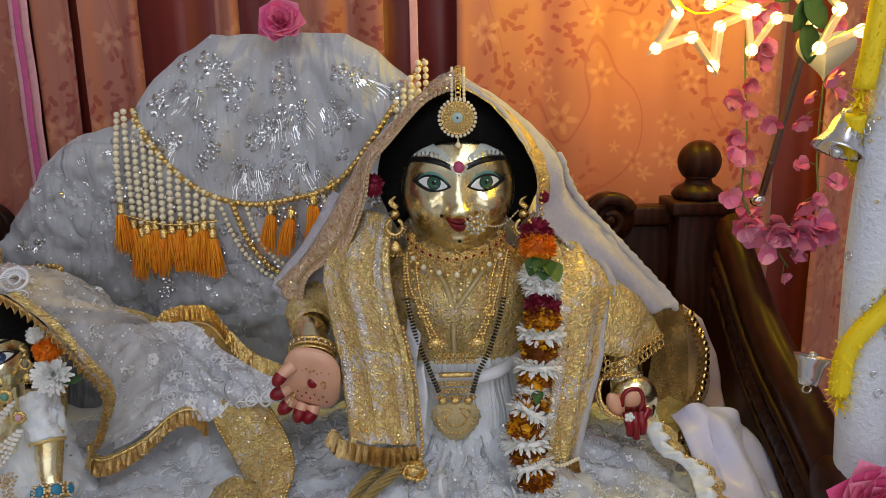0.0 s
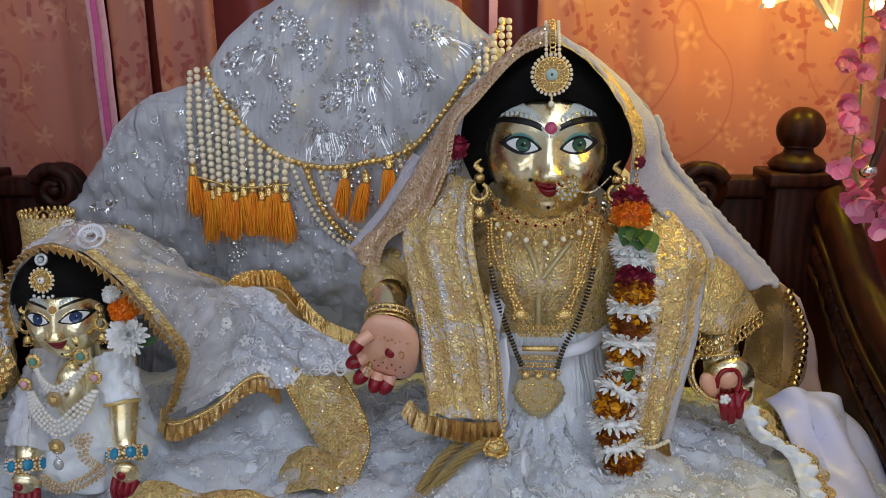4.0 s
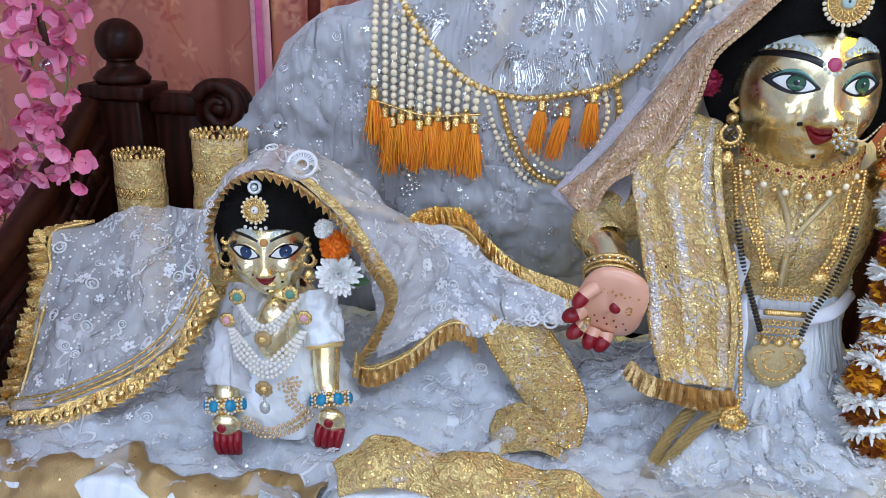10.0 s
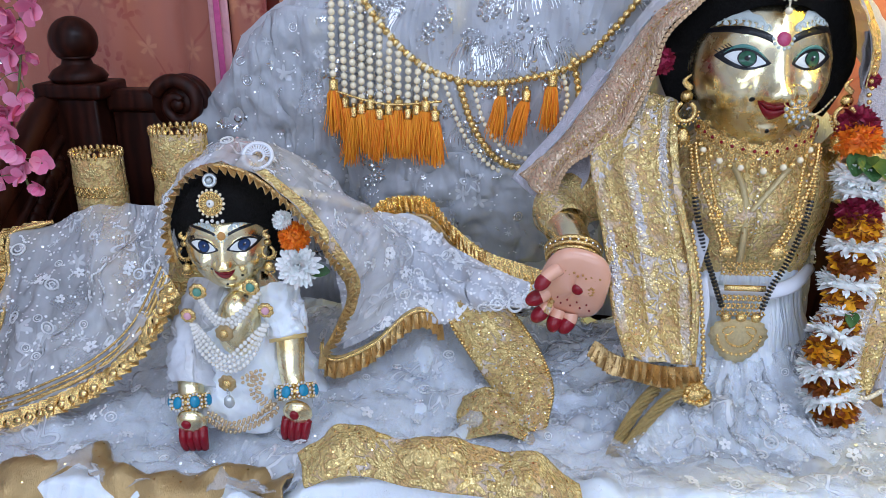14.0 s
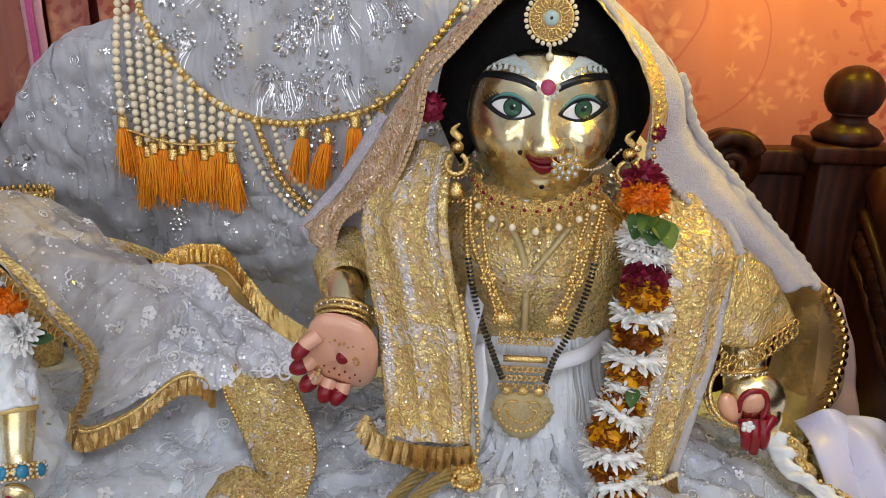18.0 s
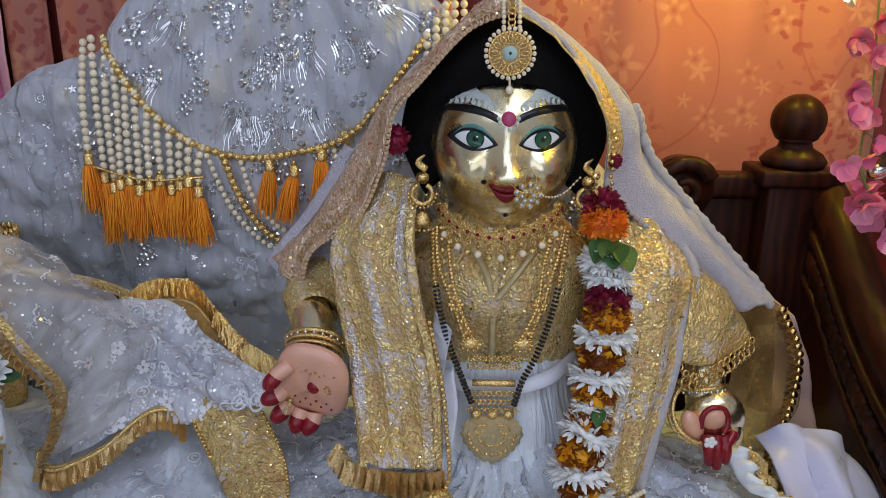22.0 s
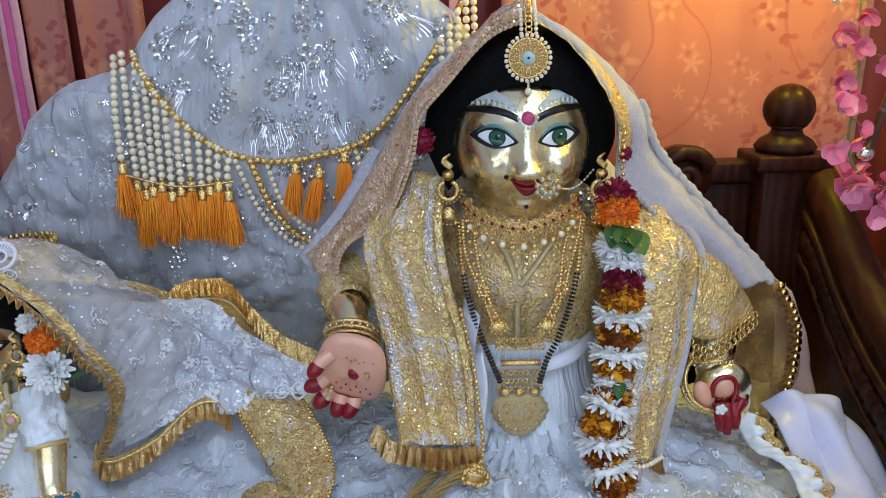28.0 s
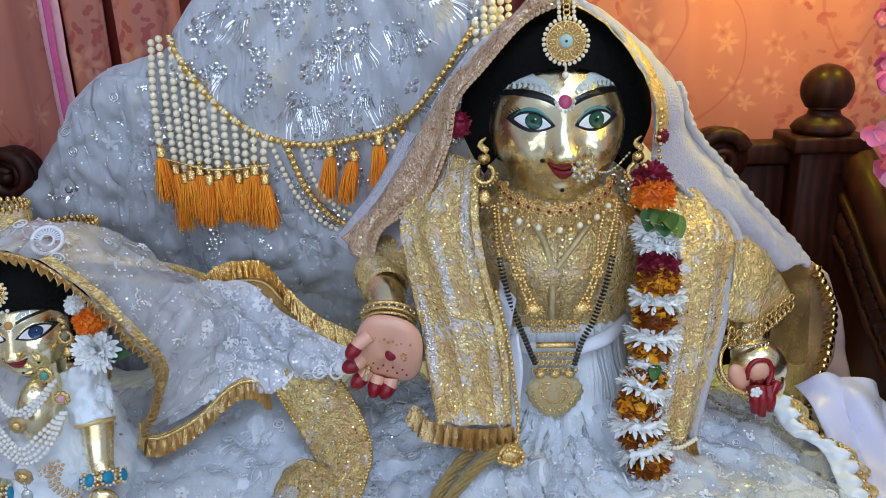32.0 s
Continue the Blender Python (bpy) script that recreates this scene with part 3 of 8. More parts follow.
def daisy_mesh(r, seed=0, layers=4, n=22, mi=0, heart=None, bm=None, at=None, tilt=0.0, wide=0.2, tip=0.05):
    """A chrysanthemum: layers of thin petals round +z."""
    rs = random.Random(seed)
    bm = bm or bmesh.new()
    at = at or Matrix()
    for l in range(layers):
        lift = tilt + 8 + l * 62 / layers
        for k in range(n - 3 * l):
            a = 360 * (k + 0.5 * l) / (n - 3 * l) + rs.uniform(-6, 6)
            m = at @ pose(0, 0, 0.04 * r * l, 0, 0, a) @ pose(r * 0.05, 0, 0, rs.uniform(-20, 20), -lift - rs.uniform(-8, 8), 0)
            add_petal(bm, m, r * rs.uniform(0.85, 1.05) * (1 - 0.13 * l), r * wide, rs.uniform(-0.1, 0.25), mi, 3, tip)
    if heart is not None:
        add_ball(bm, at @ Vector((0, 0, r * 0.12)), r * 0.2, 8, 6, heart)
    return bm


def rose_mesh(r, seed=0, mi=0, bm=None, at=None):
    rs = random.Random(seed)
    bm = bm or bmesh.new()
    at = at or Matrix()
    for l, (n, lift, size) in enumerate(((7, 18, 1.0), (6, 36, 0.88), (5, 54, 0.72), (4, 70, 0.55), (3, 82, 0.42))):
        for k in range(n):
            m = at @ pose(0, 0, 0.05 * r * l, 0, 0, 360 * k / n + 25 * l + rs.uniform(-8, 8)) @ pose(0.04 * r, 0, 0, rs.uniform(-12, 12), -lift + rs.uniform(-5, 5), 0)
            add_petal(bm, m, r * size, r * size * 1.15, rs.uniform(-0.15, 0.15), mi, 5, 0.02)
    return bm


def rose_petals(parent, r, seed, at):
    """An open rose, each petal a part."""
    rs = random.Random(seed)
    for l, (n, lift, size) in enumerate(((7, 18, 1.0), (6, 36, 0.88), (5, 54, 0.72), (4, 70, 0.55), (3, 82, 0.42))):
        for k in range(n):
            bm = bmesh.new()
            m = at @ pose(0, 0, 0.05 * r * l, 0, 0, 360 * k / n + 25 * l + rs.uniform(-8, 8)) @ pose(0.04 * r, 0, 0, rs.uniform(-12, 12), -lift + rs.uniform(-5, 5), 0)
            add_petal(bm, m, r * size, r * size * 1.2, rs.uniform(-0.15, 0.25), 0, 6, -0.12)
            part("petal", bm, ROSE, parent)


def beads(name, parent, mesh, pts, step, start=0.0):
    """Beads of one mesh, each an object, along a curve."""
    n = max(1, int(round(np.linalg.norm(np.diff(spline(pts, 60), axis=0), axis=1).sum() / step)))
    base = world_place(parent)
    for p in spline(pts, n):
        o = new(name, mesh)
        o.parent = parent
        o.matrix_parent_inverse = Matrix.Translation(-base)
        o.location = p


def bead_mesh(r, material, seg=10, rings=6):
    bm = bmesh.new()
    add_ball(bm, (0, 0, 0), r, seg, rings)
    me = bpy.data.meshes.new("bead")
    bm.to_mesh(me)
    bm.free()
    me.materials.append(material)
    me.polygons.foreach_set("use_smooth", [True] * len(me.polygons))
    return me


def bead_row(bm, pts, r, step, mi=0, seg=8):
    n = max(1, int(round(np.linalg.norm(np.diff(spline(pts, 60), axis=0), axis=1).sum() / step)))
    for p in spline(pts, n):
        add_ball(bm, p, r, seg, max(4, seg // 2 + 1), mi)


def sequins(parent, g, n, r, material, seed=0, name="sequin_scatter"):
    """Small discs sewn onto the cloth of grid g."""
    rs = random.Random(seed)
    nrm = normals(g)
    bm = bmesh.new()
    for _ in range(n):
        j, i = rs.randrange(1, g.shape[0] - 1), rs.randrange(1, g.shape[1] - 1)
        d = Vector(nrm[j, i])
        if d.y > 0.2 or d.z < -0.3:
            d = -d
        p = Vector(g[j, i]) + d * 0.0014 + Vector((rs.uniform(-1, 1), rs.uniform(-1, 1), 0)) * 0.002
        d = (d + Vector((rs.uniform(-1, 1), rs.uniform(-1, 1), rs.uniform(-1, 1))) * 0.35).normalized()
        q = r * rs.uniform(0.6, 1.2)
        a, b = d.orthogonal().normalized(), d.cross(d.orthogonal().normalized())
        bm.faces.new([bm.verts.new(p + (a * math.cos(k) + b * math.sin(k)) * q) for k in (0, 1.047, 2.094, 3.142, 4.189, 5.236)])
    ob = part(name, bm, material, parent, "tiny shiny sequins")
    ob["kind"] = "stuff"
    return ob


def template(make):
    """Corners and faces of a small shape, to be repeated cheaply."""
    bm = bmesh.new()
    make(bm)
    bm.verts.index_update()
    out = np.array([tuple(v.co) for v in bm.verts]), [[v.index for v in f.verts] for f in bm.faces]
    bm.free()
    return out


def ring_motif(bm):
    add_ring(bm, (0, 0, 0), 1.0, 0.17, Matrix(), 12, 4)
    add_ring(bm, (0, 0, 0), 0.45, 0.14, Matrix(), 8, 4, 0, 0.7)


def flower_motif(bm):
    for q in range(5):
        add_petal(bm, pose(0, 0, 0, 0, 0, 72 * q) @ Matrix.Translation((0.2, 0, 0)), 0.9, 0.8, 0.05, 0, 2, 0.3)


def sprig_motif(bm):
    for q in range(7):
        add_ball(bm, (0.32 * (q - 3), 0.35 * math.sin(q * 0.9), 0), (0.22, 0.22, 0.14), 5, 4)


MOTIFS = [template(f) for f in (ring_motif, flower_motif, sprig_motif)]


def motifs(parent, g, n, seed=0, size=1.0, material=None):
    """White embroidered rings and flowers on the net of grid g."""
    rs = random.Random(seed)
    nrm = normals(g)
    vs, fs, base = [], [], 0
    for k in range(n):
        j, i = rs.randrange(2, g.shape[0] - 2), rs.randrange(2, g.shape[1] - 2)
        d = Vector(nrm[j, i])
        if d.y > 0.2 or d.z < -0.3:
            d = -d
        m = Matrix.Translation(Vector(g[j, i]) + d * 0.0012) @ aim(d) @ pose(0, 0, 0, 0, 0, rs.uniform(0, 360))
        m = np.array(m @ Matrix.Scale(size * rs.uniform(0.003, 0.0062), 4))
        v, f = MOTIFS[k % 3]
        vs.append(v @ m[:3, :3].T + m[:3, 3])
        fs += [[q + base for q in face] for face in f]
        base += len(v)
    me = bpy.data.meshes.new("embroidery")
    me.from_pydata(np.concatenate(vs).tolist(), [], fs)
    ob = obj("embroidery", me, material or THREAD, parent, "embroidered flowers and rings")
    ob["kind"] = "stuff"
    return ob
# ---- the room ----
def slab(name, c, size, material, label, category):
    bm = bmesh.new()
    add_box(bm, c, size)
    ob = obj(name, bm, material, smooth=False)
    return tagged(ob, label, category, kind="structure")


# unseen floor, ceiling and walls, added to close the room and bounce light
slab("floor", (0, -0.5, -0.05), (4.4, 4.2, 0.1), FLOOR, "unseen plain stone floor added under the room", "floor")
slab("ceiling", (0, -0.5, 2.75), (4.4, 4.2, 0.1), WALL, "unseen pale plaster ceiling added over the room", "ceiling")
slab("wall_north", (0, 1.42, 1.35), (4.4, 0.12, 2.7), WALL, "pale plaster wall behind the curtains", "wall")
slab("wall_south", (0, -2.42, 1.35), (4.4, 0.12, 2.7), WALL, "unseen pale plaster wall added behind the camera", "wall")
slab("wall_west", (-2.12, -0.5, 1.35), (0.12, 3.7, 2.7), WALL, "unseen pale plaster side wall added to the room", "wall")
slab("wall_east", (2.12, -0.5, 1.35), (0.12, 3.7, 2.7), WALL, "unseen pale plaster side wall added to the room", "wall")
slab("plinth", (-0.2, 0.86, 0.36), (1.9, 0.86, 0.72), WALL, "plain plastered plinth that carries the throne", "plinth")


# ---- curtains ----
def curtain(name, x0, x1, y, material, label, folds, amp, seed=0, z0=0.02, z1=1.95):
    w = x1 - x0
    n = max(10, int(w / 0.012))
    rs = random.Random(seed)
    ph = [rs.uniform(0, 6.28) for _ in range(3)]

    def fold(u, v):
        k = 2 * math.pi * u * folds
        return amp * (math.sin(k + ph[0] + 0.4 * math.sin(3 * v + ph[1])) + 0.45 * math.sin(1.9 * k + ph[2]) + 0.2 * math.sin(4.3 * k + 2 * v))

    g = sheet([[(x0, y, z0), (x1, y, z0)], [(x0, y, z1), (x1, y, z1)]], n, 40, fold=fold, wr=0.004, size=0.2, seed=seed)
    ob = obj(name, grid_mesh(name, g), material, thick=0.0015)
    return tagged(ob, label, "curtain", kind="structure")


curtain("curtain", -1.9, 1.9, 1.235, RED_SATIN, "deep red satin backing curtain in soft folds", 26, 0.012, 1)
FLORAL = "pink satin curtain printed with small flowers and leaves"
curtain("curtain", -1.9, -0.622, 1.15, CURTAIN, FLORAL, 6, 0.016, 2)
curtain("curtain", -0.598, -0.548, 1.155, CURTAIN, FLORAL, 0.8, 0.006, 3)
curtain("curtain", -0.524, -0.440, 1.15, CURTAIN, FLORAL, 1.1, 0.010, 4)
curtain("curtain", -0.335, -0.300, 1.16, CURTAIN, FLORAL, 0.6, 0.006, 6)
curtain("curtain", -0.235, -0.085, 1.15, CURTAIN, FLORAL, 1.6, 0.012, 5)
curtain("curtain", 0.021, 0.505, 1.15, CURTAIN, FLORAL, 2.2, 0.008, 7)
curtain("curtain", 0.56, 1.9, 1.15, CURTAIN, FLORAL, 7, 0.015, 8)


def edging(x, w, y, label, stripe=True):
    t = thing("curtain_ribbon", label, "ribbon", (x, y, 0.9), kind="structure")
    cloth("ribbon_band", [[(x - w, y, 0.3), (x + w, y, 0.3)], [(x - w, y, 1.1), (x + w, y, 1.1)], [(x - w, y, 1.95), (x + w, y, 1.95)]], 8, 60, RIBBON_PINK, t, wr=0.004, size=0.06)
    if stripe:
        cloth("stripe", [[(x - w * 0.35, y - 0.005, 0.3), (x + w * 0.3, y - 0.005, 0.3)], [(x - w * 0.35, y - 0.005, 1.1), (x + w * 0.3, y - 0.005, 1.1)], [(x - w * 0.35, y - 0.005, 1.95), (x + w * 0.3, y - 0.005, 1.95)]], 6, 60, FUCHSIA, t, "fuchsia stripe", wr=0.004, size=0.06)


edging(-0.608, 0.014, 1.132, "shiny pink ribbon edging with a fuchsia stripe")
edging(-0.041, 0.006, 1.132, "narrow pale pink ribbon hanging on red satin", False)

# ---- throne ----
PX0, PX1, PY = -0.730, 0.330, 0.978
throne = thing("throne", "dark mahogany throne with ball finials and carved arms", "throne", (-0.2, 0.85, 0.72))


def post(x):
    bm = bmesh.new()
    add_box(bm, (x, PY, 0.945), (0.062, 0.05, 0.45), 0.004)
    add_box(bm, (x, PY, 1.178), (0.084, 0.066, 0.018), 0.004)
    p = part("post", bm, WOOD, throne)
    bm = bmesh.new()
    add_lathe(bm, (x, PY, 1.187), [(0.030, 0), (0.034, 0.006), (0.028, 0.014), (0.018, 0.020), (0.016, 0.026), (0.022, 0.030)], 24)
    add_ball(bm, (x, PY, 1.235), 0.0275, 32, 20)
    part("ball_finial", bm, WOOD, p, "turned ball finial")


post(PX0)
post(PX1)


def swirl(x, s):
    """A carved spiral that ends the top rail."""
    bm = bmesh.new()
    pts = []
    for k in range(26):
        a = k / 25 * 2.6 * math.pi
        r = 0.031 * (1 - 0.78 * k / 25)
        pts.append((x + s * r * math.cos(a + 0.4), 0.962 - 0.004 * k / 25, 1.163 + r * math.sin(a + 0.4)))
    add_tube(bm, pts, [0.009, 0.008, 0.005], 10, 70)
    add_ball(bm, (x, 0.958, 1.163), (0.008, 0.006, 0.008), 12, 8)
    add_lathe(bm, (x, 0.985, 1.163), [(0.034, 0), (0.034, 0.02)], 28, turn=pose(0, 0, 0, 90, 0, 0))
    part("scroll", bm, WOOD, throne, "carved scroll on the top rail")


swirl(-0.602, -1)
swirl(0.212, 1)


def rail(x0, x1):
    bm = bmesh.new()
    add_box(bm, ((x0 + x1) / 2, 0.985, 1.165), (abs(x1 - x0), 0.03, 0.026), 0.005)
    part("top_rail", bm, WOOD, throne)
    bm = bmesh.new()
    add_box(bm, ((x0 + x1) / 2, 0.992, 1.005), (abs(x1 - x0), 0.018, 0.29), 0.002)
    part("back_panel", bm, WOOD, throne)


rail(PX0 + 0.033, -0.605)
rail(0.215, PX1 - 0.033)
bm = bmesh.new()
add_box(bm, (-0.195, 1.022, 1.00), (0.79, 0.024, 0.28), 0.01)
part("back_panel", bm, WOOD, throne)
bm = bmesh.new()
add_box(bm, (-0.2, 0.80, 0.845), (1.12, 0.42, 0.05), 0.008)
part("seat", bm, WOOD, throne)
bm = bmesh.new()
add_box(bm, (-0.2, 0.588, 0.83), (1.14, 0.03, 0.085), 0.008)
for k in range(26):
    add_ball(bm, (-0.72 + k * 0.0416, 0.571, 0.835), (0.016, 0.008, 0.022), 10, 6)
part("seat_rail", bm, WOOD, throne, "carved front rail of the seat")
for x in (PX0 - 0.03, PX1 + 0.03):
    for y in (0.62, 0.97):
        bm = bmesh.new()
        add_lathe(bm, (x, y, 0.719), [(0.024, 0), (0.034, 0.02), (0.028, 0.06), (0.034, 0.12)], 20)
        part("foot", bm, WOOD, throne)


def armrest(x, s):
    """A curved side: panel, rounded rail and carved beads on its inner face."""
    top = spline([(0, 0.965, 1.160), (0, 0.92, 1.135), (0, 0.87, 1.095), (0, 0.80, 1.052), (0, 0.72, 1.018), (0, 0.655, 0.985), (0, 0.625, 0.955)], 30)
    bm = bmesh.new()
    sides = []
    for dx in (-0.012, 0.012):
        a = [bm.verts.new((x + dx, p[1], p[2])) for p in top]
        b = [bm.verts.new((x + dx, p[1], 0.86)) for p in top]
        sides.append((a, b))
        for k in range(len(a) - 1):
            bm.faces.new((a[k], a[k + 1], b[k + 1], b[k]) if dx < 0 else (a[k + 1], a[k], b[k], b[k + 1]))
    for k in range(len(top) - 1):
        bm.faces.new((sides[0][0][k], sides[1][0][k], sides[1][0][k + 1], sides[0][0][k + 1]))
    bm.faces.new((sides[0][0][-1], sides[1][0][-1], sides[1][1][-1], sides[0][1][-1]))
    side = obj("side_panel", bm, WOOD, throne, "carved side panel", smooth=False)
    bm = bmesh.new()
    add_tube(bm, [(x, p[1], p[2] + 0.002) for p in top[::3]], 0.021, 12, 40, flat=0.75)
    part("arm_rail", bm, WOOD_LITE, throne, "polished sloping arm rail")
    bm = bmesh.new()
    for dz, r in ((-0.034, 0.006), (-0.085, 0.005)):
        add_tube(bm, [(x + s * 0.013, p[1], max(0.87, p[2] + dz)) for p in top[::3]], r, 8, 40)
    for k in range(2, 27):
        p = top[k]
        add_ball(bm, (x + s * 0.013, p[1], p[2] - 0.060), (0.006, 0.012, 0.012), 10, 6, 0, pose(0, 0, 0, 35 + 40 * (k % 2), 0, 0))
        add_ball(bm, (x + s * 0.012, p[1] + 0.006, p[2] - 0.052 - 0.018 * (k % 2)), (0.005, 0.007, 0.007), 8, 5)
    part("carving", bm, WOOD, side, "carved leaf border")
    bm = bmesh.new()
    add_lathe(bm, (x - 0.02, 0.628, 0.972), [(0.004, -0.004), (0.024, 0), (0.030, 0.008), (0.030, 0.032), (0.024, 0.04), (0.004, 0.044)], 24, turn=pose(0, 0, 0, 0, 90, 0))
    part("arm_scroll", bm, WOOD_LITE, throne, "rounded scroll end of the arm")


armrest(-0.765, 1)
armrest(0.362, -1)

# ---- back cushion ----
CX = -0.205
EDGE_X = [0, 0.03, 0.086, 0.123, 0.161, 0.182, 0.196, 0.268, 0.304, 0.318, 0.334, 0.362, 0.372]
EDGE_Z = [1.400, 1.404, 1.402, 1.380, 1.347, 1.318, 1.300, 1.276, 1.240, 1.200, 1.182, 1.150, 1.080]


LEFT_X = [0, 0.03, 0.086, 0.123, 0.161, 0.182, 0.196, 0.276, 0.322, 0.340, 0.358, 0.392, 0.402]


def cushion_top(dx):
    return np.interp(abs(dx), LEFT_X if dx < 0 else EDGE_X, EDGE_Z)


def cushion_y(x, z):
    """Front of the white back cushion."""
    dx = x - CX
    top = cushion_top(dx)
    edge = max(0.0, 1 - (top - z) / 0.05)
    ang = math.atan2(dx, 1.44 - z)
    r = math.hypot(dx, 1.44 - z)
    pleat = 0.0105 * (0.5 - abs(math.sin(9 * ang + 1.2 * math.sin(9 * r) + 2 * noise.noise(Vector((x * 9, z * 5, 4)))))) * min(1, r / 0.08) * (0.4 + 0.6 * min(1, max(0, (z - 1.12) / 0.2)))
    p = Vector((x * 14, z * 9, 1.3))
    wr = 0.011 * noise.noise(p) + 0.011 * (0.4 - abs(noise.noise(p * 2.6))) + 0.0016 * noise.noise(p * 7)
    lobe = 0.012 * math.exp(-(((abs(dx) - 0.195) / 0.018) ** 2)) if z < 1.31 else 0.0
    low = -0.034 * min(1.0, max(0.0, (1.17 - z) / 0.15)) ** 1.4
    return 0.944 + 0.028 * edge**2.2 + 0.02 * (abs(dx) / 0.39) ** 4 + pleat + wr + lobe - low


NU, NV = 150, 96
front = np.zeros((NV + 1, NU + 1, 3))
for i in range(NU + 1):
    s = math.sin((i / NU - 0.5) * math.pi)
    x = CX + (0.402 if s < 0 else 0.372) * s
    top = cushion_top(x - CX) + 0.004 * noise.noise(Vector((x * 40, 0, 0)))
    for j in range(NV + 1):
        z = 0.90 + (top - 0.90) * (1 - (1 - j / NV) ** 1.35)
        front[j, i] = (x, cushion_y(x, z), z)
back = front[::-1].copy()
back[..., 1] = 1.004
shell = np.concatenate([front, back], 0)
cushion = thing("back_cushion", "rounded white cushion back covered in silver-embroidered cloth", "cushion", (CX, 0.96, 0.90))
obj("cover", grid_mesh("cover", shell), SILVER_LACE, cushion, "white cloth with pleats")


def embroidery():
    """Rings and feathers of silver thread on the cushion."""
    rs = random.Random(5)
    bm = bmesh.new()

    def at(x, z, d=0.0015):
        return Vector((x, cushion_y(x, z) - d, z))

    def ring(x, z, r):
        k = 9
        a = [bm.verts.new(at(x + r * math.cos(q), z + r * math.sin(q), 0.001)) for q in [6.283 * i / k for i in range(k)]]
        b = [bm.verts.new(at(x + r * 0.55 * math.cos(q), z + r * 0.55 * math.sin(q), 0.0026)) for q in [6.283 * i / k for i in range(k)]]
        for i in range(k):
            bm.faces.new((a[i], a[(i + 1) % k], b[(i + 1) % k], b[i]))

    def thread(x, z, dx, dz, w):
        n = 5
        row = []
        lx, lz = -dz, dx
        q = math.hypot(lx, lz) + 1e-6
        for i in range(n + 1):
            u = i / n
            px, pz = x + dx * u + 0.002 * math.sin(5 * u + x * 90), z + dz * u
            ww = w * (1 - 0.6 * u) / q
            row.append((bm.verts.new(at(px - lx * ww, pz - lz * ww)), bm.verts.new(at(px + lx * ww, pz + lz * ww))))
        for a, b in zip(row, row[1:]):
            bm.faces.new((a[0], a[1], b[1], b[0]))

    for _ in range(150):
        x = CX + rs.uniform(-0.34, 0.34)
        top = cushion_top(x - CX)
        z = rs.uniform(1.06, top - 0.02)
        r = rs.uniform(0.0032, 0.0054)
        n = rs.choice((3, 4, 5, 6))
        a0 = rs.uniform(0, 6)
        for k in range(n):
            ring(x + 2.0 * r * math.cos(a0 + k * 6.283 / max(n, 5)), z + 2.0 * r * math.sin(a0 + k * 6.283 / max(n, 5)), r)
        ring(x, z, r * 0.8)
        if rs.random() < 0.6:
            for k in range(rs.randint(3, 7)):
                ring(x + rs.uniform(-0.02, 0.02), z - 0.012 - 0.006 * k, r * 0.5)
    for _ in range(46):
        a = rs.uniform(-1.35, 1.35)
        r = rs.choice((0.13, 0.19, 0.24, 0.29)) + rs.uniform(-0.012, 0.012)
        x, z = CX + r * math.sin(a) * 1.15, 1.43 - r * math.cos(a)
        if z > cushion_top(x - CX) - 0.01:
            continue
        for k in range(9):
            b = a + (k - 4) * 0.07
            thread(x + (k - 4) * 0.0022, z, 0.030 * math.sin(b), -0.036 * math.cos(b) * rs.uniform(0.7, 1.1), 0.0006)
        for k in range(7):
            ring(x + 0.008 * math.cos(k * 0.9), z + 0.008 * math.sin(k * 0.9), 0.0026)
    ob = part("embroidery", bm, SILVER_THREAD, cushion, "silver thread and bead embroidery")
    ob["kind"] = "stuff"


embroidery()
sequins(cushion, front[20:], 900, 0.0013, SEQUIN, 3)
# loose net bunched over the lower part
for x0, x1, z0, z1, seed in ((-0.585, -0.405, 0.96, 1.27, 21), (-0.44, -0.10, 0.95, 1.115, 22)):
    bunch = np.array([[(x0 + (x1 - x0) * i / 80, cushion_y(x0 + (x1 - x0) * i / 80, z0 + (z1 - z0) * j / 70) - 0.010 * math.sin(math.pi * i / 80) ** 0.5 * math.sin(math.pi * j / 70) ** 0.5, z0 + (z1 - z0) * j / 70) for i in range(81)] for j in range(71) ])
    for i in range(81):
        x = bunch[0, i, 0]
        bunch[:, i, 2] = np.minimum(bunch[:, i, 2], cushion_top(x - CX) - 0.012)
    bunch = wrinkle(wrinkle(bunch, 0.016, 0.075, seed), 0.004, 0.03, seed + 3, True)
    net = obj("net_layer", grid_mesh("net_layer", bunch), SHEER_GREY, cushion, "crumpled silver-white net", 0.0006)
    sequins(net, bunch, 260, 0.0013, SEQUIN, seed)
    motifs(net, bunch, 40, seed + 60, 1.0, SILVER_THREAD)

# a pink rose tops the cushion
rose = thing("rose", "pink artificial rose on top of the white cushion", "flower", (-0.191, 0.945, 1.40))
rose_petals(rose, 0.036, 4, Matrix.Translation((-0.191, 0.938, 1.412)) @ aim((0.02, -0.93, 0.36)))

# ---- swag of gold beads, pearls and tassels ----
swag = thing("bead_swag", "gold bead swag with pearl strands and orange silk tassels", "garland", (CX, 0.93, 1.19))
GB = bead_mesh(0.0044, GOLD)
PB = bead_mesh(0.0041, PEARL)
PS = bead_mesh(0.0030, PEARL)


def on_cushion(pts, d=0.006):
    return [(x, cushion_y(x, z) - d, z) for x, z in pts]


